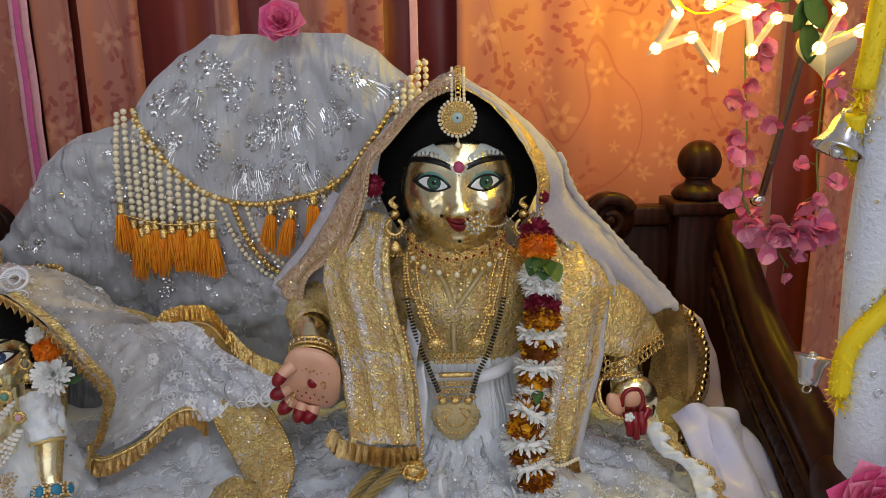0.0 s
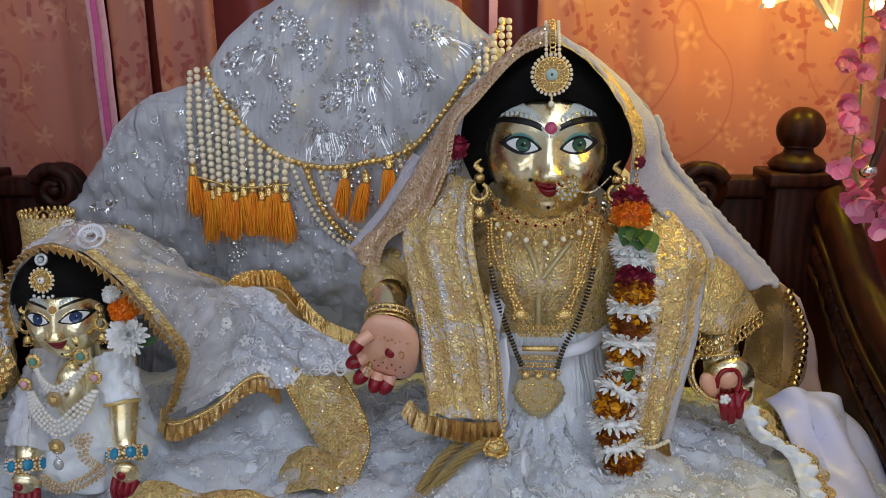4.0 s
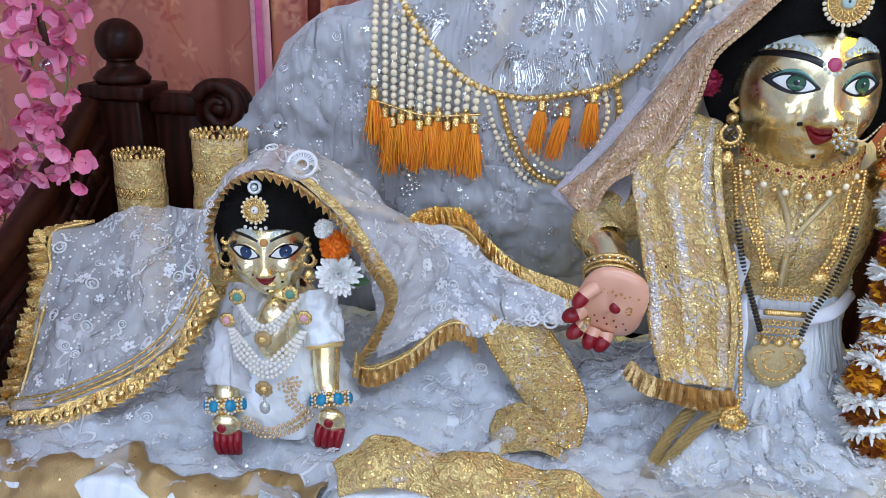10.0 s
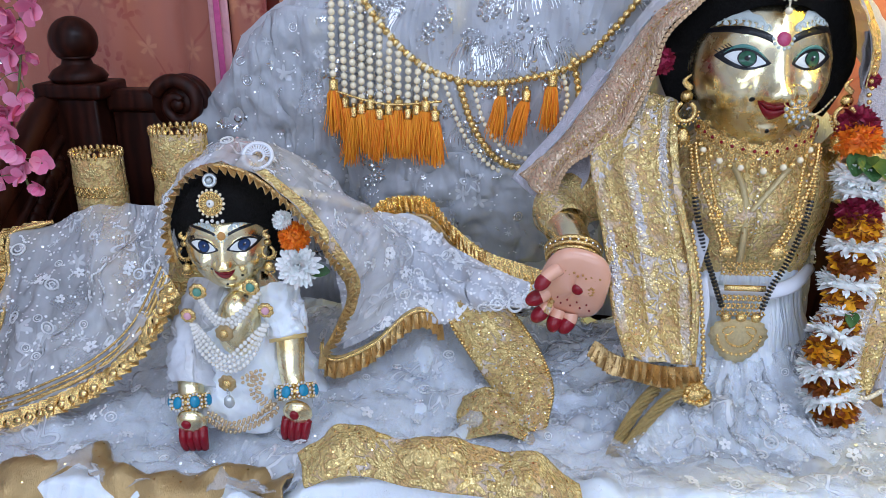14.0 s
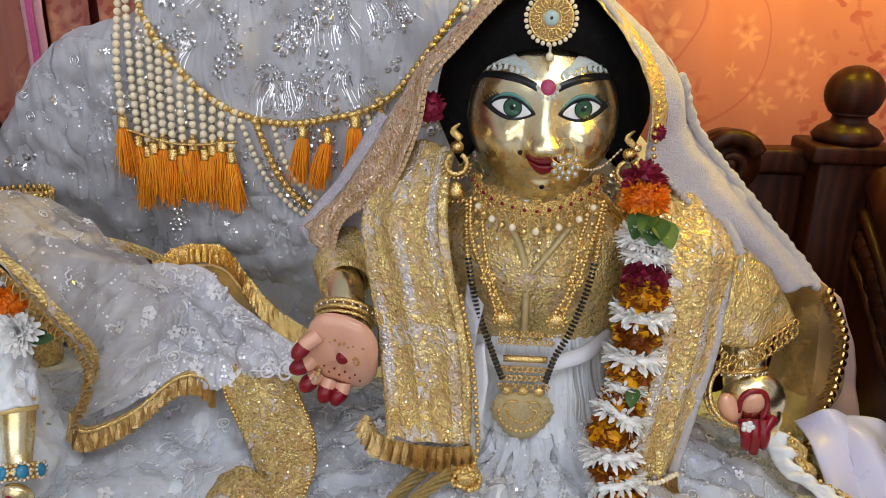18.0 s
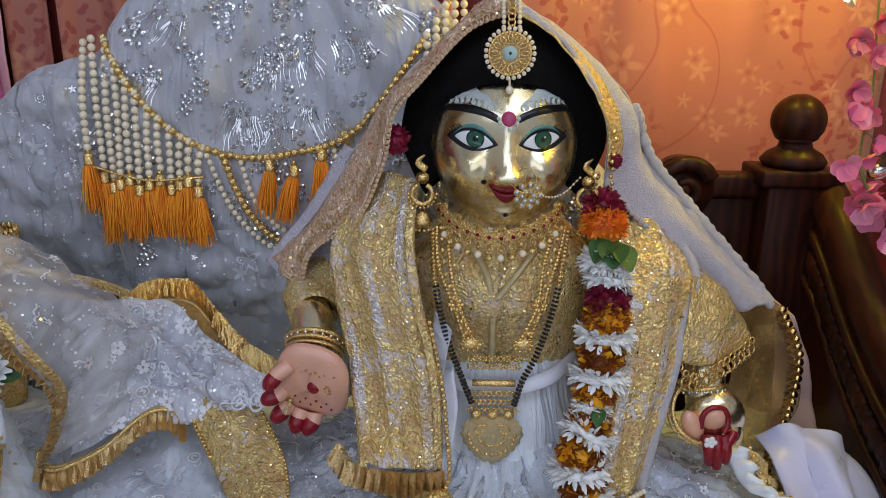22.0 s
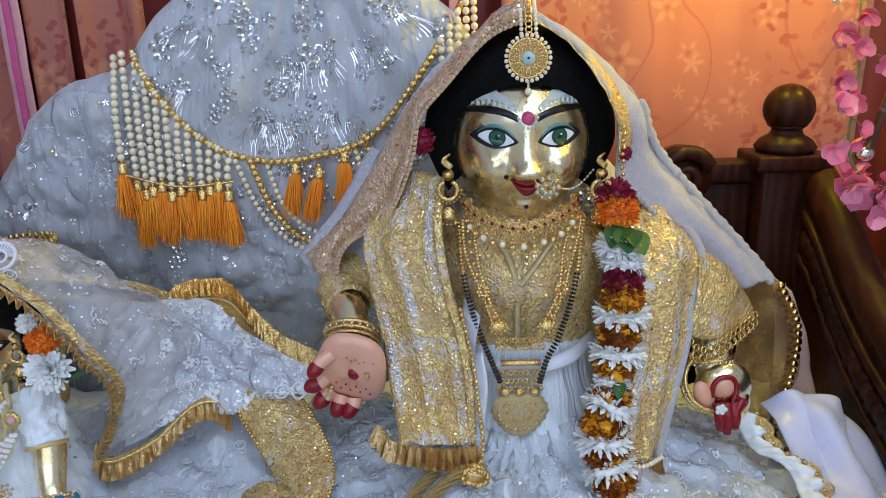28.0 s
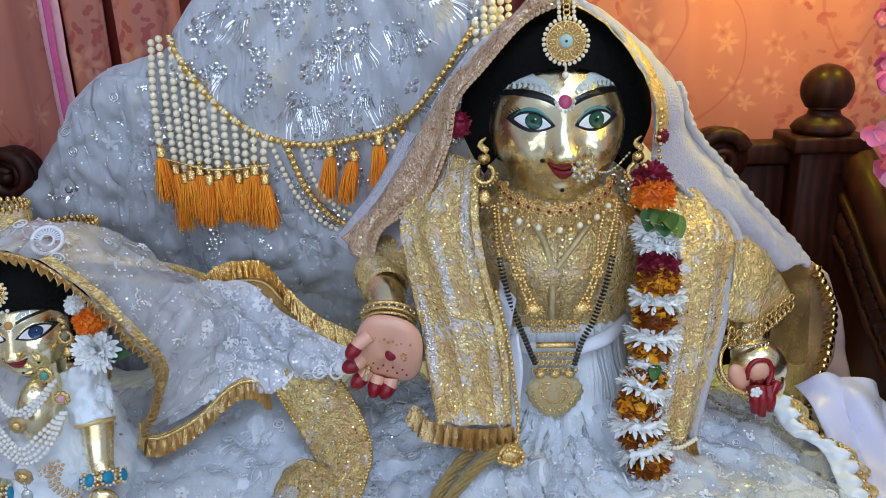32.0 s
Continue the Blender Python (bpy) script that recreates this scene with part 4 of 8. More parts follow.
chain = part("gold_chain", (lambda b: (add_tube(b, on_cushion([(-0.390, 1.313), (-0.364, 1.270), (-0.314, 1.217), (-0.252, 1.195), (-0.188, 1.203), (-0.131, 1.224), (-0.066, 1.306), (-0.026, 1.369)]), 0.0012, 6, 60), b)[1])(bmesh.new()), GOLD, swag)
SWAG = spline(on_cushion([(-0.390, 1.313), (-0.364, 1.270), (-0.314, 1.217), (-0.252, 1.195), (-0.188, 1.203), (-0.131, 1.224), (-0.066, 1.306), (-0.026, 1.369)]), 120)
beads("gold_bead", chain, GB, SWAG[::6], 0.0080)


def swag_at(x):
    k = int(np.argmin(abs(SWAG[:, 0] - x)))
    return SWAG[k]


def tassel(x, z, length, parent, seed=0, lean=0.0, y=None):
    """A gold cap and a skirt of silk threads."""
    rs = random.Random(seed)
    y = cushion_y(x, z) - 0.012 if y is None else y
    bm = bmesh.new()
    add_lathe(bm, (x, y, z), [(0.0035, 0.0), (0.0052, -0.001), (0.0050, -0.010), (0.0056, -0.012)], 12)
    add_ball(bm, (x, y, z + 0.002), 0.0028, 8, 6)
    tas = part("tassel", bm, GOLD, parent, "gold cap of a tassel")
    bm = bmesh.new()
    for k in range(120):
        a = k * 2.4
        r = 0.0045 * math.sqrt(k / 120)
        ex, ey = r * math.cos(a), r * math.sin(a)
        sp = rs.uniform(0.7, 3.2)
        le = length * rs.uniform(0.80, 1.08)
        add_tube(bm, [(x + ex * 0.8, y + ey, z - 0.010), (x + ex * 1.7 + lean * 0.4 * le + rs.uniform(-0.0012, 0.0012), y + ey * 1.8, z - le * 0.45), (x + ex * sp + lean * le + rs.uniform(-0.003, 0.003), y + ey * sp, z - le)], [0.0006, 0.0007, 0.0004], 4, 5, False)
    part("silk_skirt", bm, TASSEL, tas, "orange silk threads")


for k in range(12):
    x = -0.410 + 0.0105 * k
    top = (x, cushion_y(x, 1.29) - 0.008, 1.312 - 0.004 * abs(k - 1)) if k < 2 else tuple(swag_at(x + 0.002))
    zb = 1.178 + (0.026 if k == 0 else 0.006 * math.sin(k * 2.1))
    bm = bmesh.new()
    pts = [top, (x + 0.0015, min(top[1], cushion_y(x, (top[2] + zb) / 2) - 0.008), (top[2] + zb) / 2), (x + 0.001, cushion_y(x, zb) - 0.010, zb)]
    add_tube(bm, pts, 0.0006, 5, 14)
    s = part("pearl_strand", bm, GOLD, swag, "hanging strand of ivory pearls")
    beads("pearl", s, PB, pts, 0.0086)
    tassel(x + 0.001, zb - 0.006, 0.060 + 0.006 * math.sin(k * 3.7), swag, k, 0.10 * math.sin(k * 2.3))
bm = bmesh.new()
add_tube(bm, [(-0.412, cushion_y(-0.412, 1.18) - 0.012, 1.186), (-0.35, cushion_y(-0.35, 1.17) - 0.014, 1.172), (-0.286, cushion_y(-0.286, 1.17) - 0.012, 1.176)], 0.0016, 6, 24)
part("gold_bar", bm, GOLD, swag, "thin gold bar above the tassels")
for pts, me in (([(-0.284, 1.197), (-0.262, 1.138), (-0.228, 1.098), (-0.190, 1.090), (-0.14, 1.11)], PS), ([(-0.268, 1.197), (-0.250, 1.145), (-0.222, 1.108), (-0.188, 1.098), (-0.14, 1.118)], GB), ([(-0.253, 1.196), (-0.238, 1.150), (-0.213, 1.120), (-0.183, 1.110), (-0.14, 1.13)], PS), ([(-0.155, 1.21), (-0.148, 1.18), (-0.155, 1.15)], PS), ([(-0.143, 1.22), (-0.135, 1.18), (-0.143, 1.14)], GB)):
    bm = bmesh.new()
    p = on_cushion(pts, 0.007)
    add_tube(bm, p, 0.0007, 5, 30)
    s = part("loop_strand", bm, GOLD, swag, "looped strand of beads")
    beads("pearl" if me is PS else "gold_bead", s, me, p, 0.0072)
for k, (x, z, le, lean) in enumerate(((-0.220, 1.194, 0.058, -0.1), (-0.193, 1.190, 0.058, -0.2), (-0.165, 1.206, 0.058, -0.05))):
    tassel(x, z, le, swag, 30 + k, lean)
for k in range(5):
    x = -0.058 + 0.009 * k
    top = swag_at(min(-0.028, x))
    zb = 1.29 - 0.004 * k
    pts = [(x, cushion_y(x, 1.33) - 0.006, min(1.365, top[2] + 0.012 * (k > 2))), (x + 0.001, cushion_y(x, zb) - 0.009, zb)]
    if pts[0][2] - zb < 0.01:
        continue
    bm = bmesh.new()
    add_tube(bm, pts, 0.0006, 5, 8)
    s = part("pearl_strand", bm, GOLD, swag, "hanging strand of ivory pearls")
    beads("pearl", s, PB, pts, 0.0086)

# ---- seat cover ----
bed = thing("seat_cover", "white lace cloth with sequins spread over the seat", "cloth", (-0.2, 0.78, 0.88))


def seat_z(x, y):
    """Top of the white cloth on the seat."""
    base = 0.908 + 0.022 * max(0, min(1, (0.64 - y) / 0.05)) * max(0, min(1, (x + 0.41) / 0.10))
    heap = 0.035 * math.exp(-(((x + 0.30) / 0.16) ** 2 + ((y - 0.86) / 0.08) ** 2))
    heap -= 0.016 * math.exp(-(((x + 0.445) / 0.07) ** 2 + ((y - 0.65) / 0.05) ** 2))
    wx, wy = x + 0.05 * noise.noise(Vector((x * 6, y * 6, 1.0))), y + 0.05 * noise.noise(Vector((x * 6, y * 6, 8.0)))
    mask = 0.5 + 0.5 * max(-1, min(1, 2.5 * noise.noise(Vector((x * 4, y * 5, 2.0)))))
    f = 0.0
    for turn, share in ((0.65, mask), (-0.75, 1 - mask), (1.45, 0.35)):
        u, v = wx * math.cos(turn) + wy * math.sin(turn), wy * math.cos(turn) - wx * math.sin(turn)
        big = 0.5 - abs(noise.noise(Vector((u * 4.5, v * 19, turn))) * 1.5)
        low = 0.5 - abs(noise.noise(Vector((u * 16, v * 36, turn + 5))) * 1.4)
        f += share * (0.019 * big + 0.010 * low)
    return base + heap + f + 0.002 * noise.noise(Vector((x * 70, y * 70, 2.0)))


NU, NV = 280, 120
g = np.zeros((NV + 1, NU + 1, 3))
for i in range(NU + 1):
    x = -0.742 + 1.085 * i / NU
    for j in range(NV + 1):
        v = j / NV
        if v < 0.16:
            k = 1 - v / 0.16
            y = 0.575 - 0.008 * math.sin(k * 1.5) + 0.006 * noise.noise(Vector((x * 20, k, 0)))
            z = seat_z(x, 0.585) - 0.055 * k**1.2
        else:
            y = 0.578 + 0.37 * (v - 0.16) / 0.84
            z = seat_z(x, y)
        g[j, i] = (x, y, z)
obj("cloth", grid_mesh("cloth", g), LACE, bed, thick=0.002)
sequins(bed, g[24:88], 4200, 0.0012, SEQUIN, 8)
over = wrinkle(wrinkle(g[20:100, 3:-3] + np.array((0, -0.002, 0.007)), 0.010, 0.06, 14, True), 0.0045, 0.022, 15, True)
ob = obj("net_layer", grid_mesh("net_layer", over), CLEAR_NET, bed, "sheer net layer over the cloth", 0.0006)
sequins(ob, over, 2200, 0.0012, SEQUIN, 15)
motifs(ob, over, 320, 71)
# ---- statues ----
def face_rx(z):
    return 0.0560 * (1 - 0.20 * max(0.0, -z / 0.064) ** 2.4) * (1 - 0.14 * max(0.0, z / 0.05) ** 2)


def bell(x, z, cx, cz, sx, sz):
    return math.exp(-(((x - cx) / sx) ** 2 + ((z - cz) / sz) ** 2) / 2)


def relief(x, z):
    """Nose, cheeks, sockets, lips and chin."""
    ax = abs(x)
    b = 0.0
    if z > -0.0185:
        k = min(1, max(0, (0.030 - z) / 0.0485))
        b += (0.002 + 0.012 * k**1.3) * math.exp(-((x / (0.0052 + 0.0026 * k)) ** 2) / 2)
    else:
        b += 0.014 * math.exp(-((x / 0.0078) ** 2) / 2) * math.exp(-(((z + 0.0185) / 0.0042) ** 2) / 2)
    b += 0.0062 * bell(ax, z, 0.0086, -0.0190, 0.0038, 0.0038)
    b += 0.0030 * bell(x, z, 0, -0.0165, 0.0050, 0.0045)
    b += 0.0105 * bell(ax, z, 0.029, -0.016, 0.0125, 0.0115)
    b -= 0.0042 * bell(ax, z, 0.0155, -0.017, 0.0040, 0.009)
    b -= 0.0040 * bell(ax, z, 0.0250, 0.0065, 0.012, 0.007)
    b += 0.0025 * bell(ax, z, 0.024, 0.025, 0.018, 0.006)
    b += 0.0045 * bell(x, z, 0, -0.030, 0.012, 0.007)
    b -= 0.0034 * bell(ax, z, 0.0190, -0.029, 0.0042, 0.008)
    b += 0.0088 * bell(x, z, 0, -0.053, 0.012, 0.008)
    b -= 0.0025 * bell(x, z, 0, -0.0410, 0.009, 0.003)
    return b


def face_y(x, z):
    rz = 0.078 if z > 0 else 0.068
    q = (x / face_rx(z)) ** 2 + (z / rz) ** 2
    return -0.064 * math.sqrt(max(0.0, 1 - q)) - relief(x, z) * max(0.0, 1 - q**3)


def grid_into(bm, pts, m, mi, flip=False):
    rows = [[bm.verts.new(m @ Vector(p)) for p in r] for r in pts]
    for a, b in zip(rows, rows[1:]):
        for k in range(len(a) - 1):
            f = bm.faces.new((a[k], a[k + 1], b[k + 1], b[k]) if not flip else (a[k], b[k], b[k + 1], a[k + 1]))
            f.material_index, f.smooth = mi, True


def paint(bm, m, x0, x1, lo, hi, off, mi, nx=18, nz=6):
    """An enamel patch on the face between the curves lo(a) and hi(a), a from -1 to 1; it has a rim."""
    pts = []
    for j in range(nz + 1):
        row = []
        for i in range(nx + 1):
            a = -1 + 2 * i / nx
            x = x0 + (x1 - x0) * (a + 1) / 2
            z = lo(a) + (hi(a) - lo(a)) * j / nz
            rim = 0.0 if (j in (0, nz) or i in (0, nx)) else off
            row.append((x, face_y(x, z) - 0.0002 - rim, z))
        pts.append(row)
    grid_into(bm, pts, m, mi)


def disc(bm, m, cx, cz, r, off, mi, n=20, top=None, low=None):
    if top:
        pts = []
        for k in range(6):
            row = []
            for i in range(n + 1):
                x, z = cx + r * k / 5 * math.cos(6.2832 * i / n), cz + r * k / 5 * math.sin(6.2832 * i / n)
                z = max(low(x), min(top(x), z))
                row.append((x, face_y(x, z) - off, z))
            pts.append(row)
        grid_into(bm, pts, m, mi)
        return
    pts = [[(cx + r * k / 3 * math.cos(6.2832 * i / n), face_y(cx + r * k / 3 * math.cos(6.2832 * i / n), cz + r * k / 3 * math.sin(6.2832 * i / n)) - (off if k < 3 else off * 0.4), cz + r * k / 3 * math.sin(6.2832 * i / n)) for i in range(n + 1)] for k in range(4)]
    grid_into(bm, pts, m, mi)


# slots of a statue's materials
S_BRASS, S_HAIR, S_WHITE, S_IRIS, S_TEAL, S_BLACK, S_RED, S_DOT, S_PASTE, S_PALM, S_HENNA = range(11)


def head(bm, m, small=False):
    rings = []
    n = 72
    for k in range(1, 41):
        rho = math.sin(k / 40 * math.pi / 2)
        row = []
        for i in range(n + 1):
            a = 2 * math.pi * i / n
            z = rho * math.sin(a) * (0.078 if math.sin(a) > 0 else 0.068)
            x = rho * math.cos(a) * face_rx(z)
            row.append((x, face_y(x, z), z))
        rings.append(row)
    rings.insert(0, [(0, face_y(0, 0), 0)] * (n + 1))
    grid_into(bm, rings, m, S_BRASS, True)
    grid_into(bm, [[(p[0] * c, 0.058 * s, p[2] * c) for p in rings[-1]] for c, s in ((1, 0), (0.94, 0.35), (0.7, 0.72), (0.3, 0.95), (0.02, 1))], m, S_BRASS, True)
    for s in (-1, 1):
        eye = 1.22 if small else 1.0
        ex, ez, hw = 0.0240 * s * (1.04 if small else 1.0), 0.0068, 0.0150 * eye
        hi = lambda a: ez + 0.0022 * a * s + 0.0072 * eye * (1 - abs(a) ** 2.3)
        lo = lambda a: ez + 0.0022 * a * s - 0.0058 * eye * (1 - abs(a) ** 2.0)
        paint(bm, m, ex - hw - (0.0045 if s < 0 else 0.0015), ex + hw + (0.0045 if s > 0 else 0.0015), lambda a: lo(a) - 0.0011 * (1 - a * a) - 0.0002, lambda a: hi(a) + 0.0020 * (1 - abs(a) ** 3) + 0.0003, 0.0007, S_BLACK, 24)
        paint(bm, m, ex - hw, ex + hw, lambda a: hi(a) + 0.0009, lambda a: hi(a) + 0.0010 + 0.0030 * (1 - abs(a) ** 2), 0.0014, S_TEAL if not small else S_BRASS, 18, 3)
        for k in range(5):
            q = (0.55 + 0.12 * k) * s
            x, z = ex + hw * q, hi(q) + 0.0015
            add_tube(bm, [m @ Vector((x, face_y(x, z) - 0.0012, z)), m @ Vector((x + s * 0.004, face_y(x + s * 0.004, z + 0.0035) - 0.0012, z + 0.0035))], [0.0005, 0.0002], 4, 3, mi=S_BLACK)
        paint(bm, m, ex - hw * 0.93, ex + hw * 0.93, lo, hi, 0.0016, S_WHITE)
        disc(bm, m, ex + 0.001, ez + 0.0012, 0.0064 * eye, 0.0024, S_BLACK, 24, lambda x: hi((x - ex) / hw) - 0.0003, lambda x: lo((x - ex) / hw) + 0.0003)
        disc(bm, m, ex + 0.001, ez + 0.0012, 0.0055 * eye, 0.0028, S_IRIS, 24, lambda x: hi((x - ex) / hw) - 0.0006, lambda x: lo((x - ex) / hw) + 0.0006)
        disc(bm, m, ex + 0.001, ez + 0.0012, 0.0025, 0.0033, S_BLACK)
        # white catchlight painted on the pupil as a small disc
        disc(bm, m, ex + 0.0022, ez + 0.0026, 0.0009, 0.0040, S_WHITE, 8)
        arch = lambda a: 0.0265 + 0.0050 * (1 - ((a * s - 0.15) ** 2))
        paint(bm, m, s * 0.0075 if s > 0 else -0.049, 0.049 if s > 0 else -0.0075, lambda a: arch(a) - (0.0036 if small else 0.0056) * (1 - 0.5 * max(0, a * s)), arch, 0.0009, S_BLACK, 20, 3)
        for k in range(9):
            x, z = s * (0.011 + 0.0040 * k), arch((0.011 + 0.0040 * k - 0.0282) / 0.0207 * s) + 0.0034 + 0.0008 * math.sin(k * 1.9)
            curl = [(x + s * 0.0022 * math.cos(q), z + 0.0024 * math.sin(q)) for q in [0.9 * j for j in range(6)]]
            add_tube(bm, [m @ Vector((u, face_y(u, w) - 0.0009, w)) for u, w in curl], [0.0008, 0.0009, 0.0009, 0.0008, 0.0007, 0.0005], 5, 10, mi=S_PASTE)
            disc(bm, m, x + s * 0.0015, z - 0.0008, 0.0017, 0.0006, S_PASTE, 8)
        # pale paste under the hairline
        paint(bm, m, s * 0.010 if s > 0 else -0.044, 0.044 if s > 0 else -0.010, lambda a: arch(a) + 0.0045, lambda a: arch(a) + 0.0070 + 0.0055 * (1 - a * a) + 0.0012 * math.sin(a * 11), 0.0005, S_PASTE, 22, 3)
        add_ball(bm, m @ Vector((s * 0.056, 0.006, 0.000)), (0.006 * m.median_scale, 0.010 * m.median_scale, 0.016 * m.median_scale), 12, 8, S_BRASS)
    disc(bm, m, 0, 0.0225, 0.0052, 0.0018, S_DOT if not small else S_HENNA)
    for k in range(7):
        a = math.pi * (1.0 + k / 6)
        x, z = 0.0072 * math.cos(a), 0.0225 + 0.0072 * math.sin(a)
        add_ball(bm, m @ Vector((x, face_y(x, z) - 0.0004, z)), 0.0014 * m.median_scale, 6, 4, S_PASTE)
    paint(bm, m, -0.0132, 0.0132, lambda a: -0.0302 + 0.0068 * a * a - 0.0082 * max(0, 1 - abs(a) ** 1.6), lambda a: -0.0302 + 0.0068 * a * a + 0.0004 * (1 - abs(a)), 0.0034, S_RED, 20, 5)
    paint(bm, m, -0.0132, 0.0132, lambda a: -0.0298 + 0.0068 * a * a, lambda a: -0.0298 + 0.0068 * a * a + 0.0052 * (1 - abs(a)) ** 0.8 - 0.0016 * math.exp(-((a / 0.16) ** 2)), 0.0030, S_RED, 20, 4)
    for x, z in ((0.0195, -0.037), (0.0, -0.0475), (-0.0165, -0.0225)):
        disc(bm, m, x, z, 0.0018, 0.001, S_BLACK, 10)


def hair(bm, m, wide=0.089, high=0.103, low=-0.42, line=0.0465, side=0.0545):
    """A cap of hair round the face opening."""
    rows = []
    n = 64
    for k in range(22):
        t = k / 14
        row = []
        for i in range(n + 1):
            a = low + (math.pi - 2 * low) * i / n
            c, s = math.cos(a), math.sin(a)
            xi, zi = side * c * (1 - 0.10 * max(0, s) ** 2), (line if s > 0 else 0.066) * s + 0.004 * abs(c)
            xo, zo = wide * c * (1 - 0.10 * max(0, s) ** 2), high * (abs(s) ** 0.92) * (1 if s > 0 else -1.0)
            xo *= 1 + 0.42 * min(0.0, s)
            if t <= 1:
                x, z = xi + (xo - xi) * t, zi + (zo - zi) * t
                yin = face_y(xi, zi) - 0.005
                up = max(0.0, s) ** 0.8
                yin = yin * up + (1 - up) * -0.006
                y = yin * math.sqrt(max(0, 1 - t**2.2)) - 0.010 * up * math.sin(math.pi * min(1, t + 0.08)) + 0.004 * t
            else:
                q = (t - 1) / 0.5
                x, z, y = xo * math.cos(q * 1.45), zo * math.cos(q * 1.45), 0.004 + 0.062 * math.sin(q * 1.45)
            f = 0.0016 * noise.noise(Vector((x * 150, y * 60, z * 150)))
            row.append((x, y + f, z))
        rows.append(row)
    grid_into(bm, rows, m, S_HAIR)


def statue(name, bm, iris, label):
    ob = obj(name, bm, [BRASS, HAIR, EYE_WHITE, iris, TEAL, BLACK, RED, PINK_DOT, PALE_PAINT, PALM, HENNA])
    return tagged(ob, label, "statue")


FX, FY, FZ = 0.0145, 0.829, 1.234
bm = bmesh.new()
mh = pose(FX, FY, 1.230, -3, 0, 0) @ Matrix.Diagonal((1.12, 1.04, 1.12, 1))
head(bm, mh)
hair(bm, mh, 0.080, 0.096)
add_tube(bm, [(FX, 0.83, 1.20), (FX, 0.826, 1.17), (FX, 0.825, 1.14)], [0.030, 0.027, 0.034], 24, 10, mi=S_BRASS)
for zz, rr in ((1.176, 0.0285), (1.168, 0.029)):
    add_ring(bm, (FX, 0.827, zz), rr, 0.0022, seg=30, mi=S_BRASS)
add_lathe(bm, (FX, 0.832, 0.90), [(0.02, 0.0), (0.05, 0.03), (0.048, 0.10), (0.046, 0.14), (0.050, 0.17), (0.060, 0.21), (0.064, 0.235), (0.044, 0.258), (0.026, 0.270)], 28, S_BRASS, Matrix.Diagonal((1, 0.72, 1, 1)))
# arms
add_tube(bm, [(-0.070, 0.835, 1.13), (-0.125, 0.845, 1.10), (-0.165, 0.83, 1.085), (-0.150, 0.79, 1.076), (-0.145, 0.768, 1.062)], [0.026, 0.024, 0.021, 0.018, 0.017], 16, 24, mi=S_BRASS)
add_tube(bm, [(0.100, 0.835, 1.13), (0.165, 0.84, 1.10), (0.202, 0.815, 1.07), (0.198, 0.792, 1.030), (0.197, 0.780, 1.008)], [0.026, 0.025, 0.022, 0.019, 0.017], 16, 24, mi=S_BRASS)
# open palm
pt = pose(-0.146, 0.752, 1.037, 22, 0, -10) @ pose(0, 0, 0, 0, 14, 0)
rows = []
for k in range(13):
    t = k / 12
    row = []
    for i in range(33):
        a = 2 * math.pi * i / 32
        c, s = math.cos(a), math.sin(a)
        q = (abs(c) ** 3.0 + abs(s) ** 3.0) ** (-1 / 3.0)
        row.append((0.0325 * q * c * (1 - 0.10 * s) * math.sin(t * math.pi) ** 0.55, -0.011 * math.cos(t * math.pi) + (0.004 * (1 - t) * (1 - abs(c))), 0.042 * q * s * math.sin(t * math.pi) ** 0.55))
    rows.append(row)
grid_into(bm, rows[:8], pt, S_PALM, True)
grid_into(bm, rows[7:], pt, S_RED, True)


def finger(base, mid, end, r, tip):
    add_tube(bm, [base, mid, end], [r * 1.05, r, r * 0.9], 12, 8, mi=tip[0])
    d = (Vector(end) - Vector(mid)).normalized()
    add_ball(bm, Vector(end) + d * r * 0.3, (r * 1.02, r * 1.02, r * 1.5), 14, 10, S_RED, aim(d))


for base, mid, end in (((-0.020, -0.006, -0.010), (-0.027, -0.013, -0.016), (-0.029, -0.016, -0.017)), ((-0.014, -0.006, -0.026), (-0.020, -0.014, -0.034), (-0.021, -0.017, -0.035)), ((-0.002, -0.006, -0.031), (-0.006, -0.014, -0.039), (-0.006, -0.017, -0.040)), ((0.010, -0.006, -0.031), (0.008, -0.013, -0.039), (0.007, -0.016, -0.040))):
    finger(pt @ Vector((mid[0] * 0.84, base[1], mid[2] * 0.86)), pt @ Vector((mid[0] * 0.94, mid[1] * 0.8, mid[2] * 0.96)), pt @ Vector((end[0] * 0.96, end[1] * 0.75, end[2] * 0.98)), 0.0074, (S_PALM,))
finger(pt @ Vector((-0.018, -0.005, 0.020)), pt @ Vector((-0.026, -0.013, 0.014)), pt @ Vector((-0.028, -0.016, 0.011)), 0.0068, (S_PALM,))
add_ball(bm, pt @ Vector((0.004, -0.0095, 0.004)), (0.0055, 0.0025, 0.0055), 14, 8, S_RED, pose(0, 0, 0, 0, 0, -10))
for k in range(7):
    add_ball(bm, pt @ Vector((0.016 + 0.0022 * math.cos(k), -0.0095, 0.006 + 0.0045 * math.sin(k * 0.9))), 0.0016, 6, 4, S_HENNA)
for k in range(10):
    add_ball(bm, pt @ Vector((-0.020 + 0.0046 * k, -0.0100 + 0.0005 * (k % 2), -0.012 - 0.007 * (k % 2))), 0.0010, 6, 4, S_RED)
for k in range(9):
    add_ball(bm, pt @ Vector((-0.012 + 0.0040 * k, -0.0085 + 0.0002 * abs(k - 4), 0.022 - 0.003 * (k % 2))), 0.0013, 6, 4, S_HENNA)
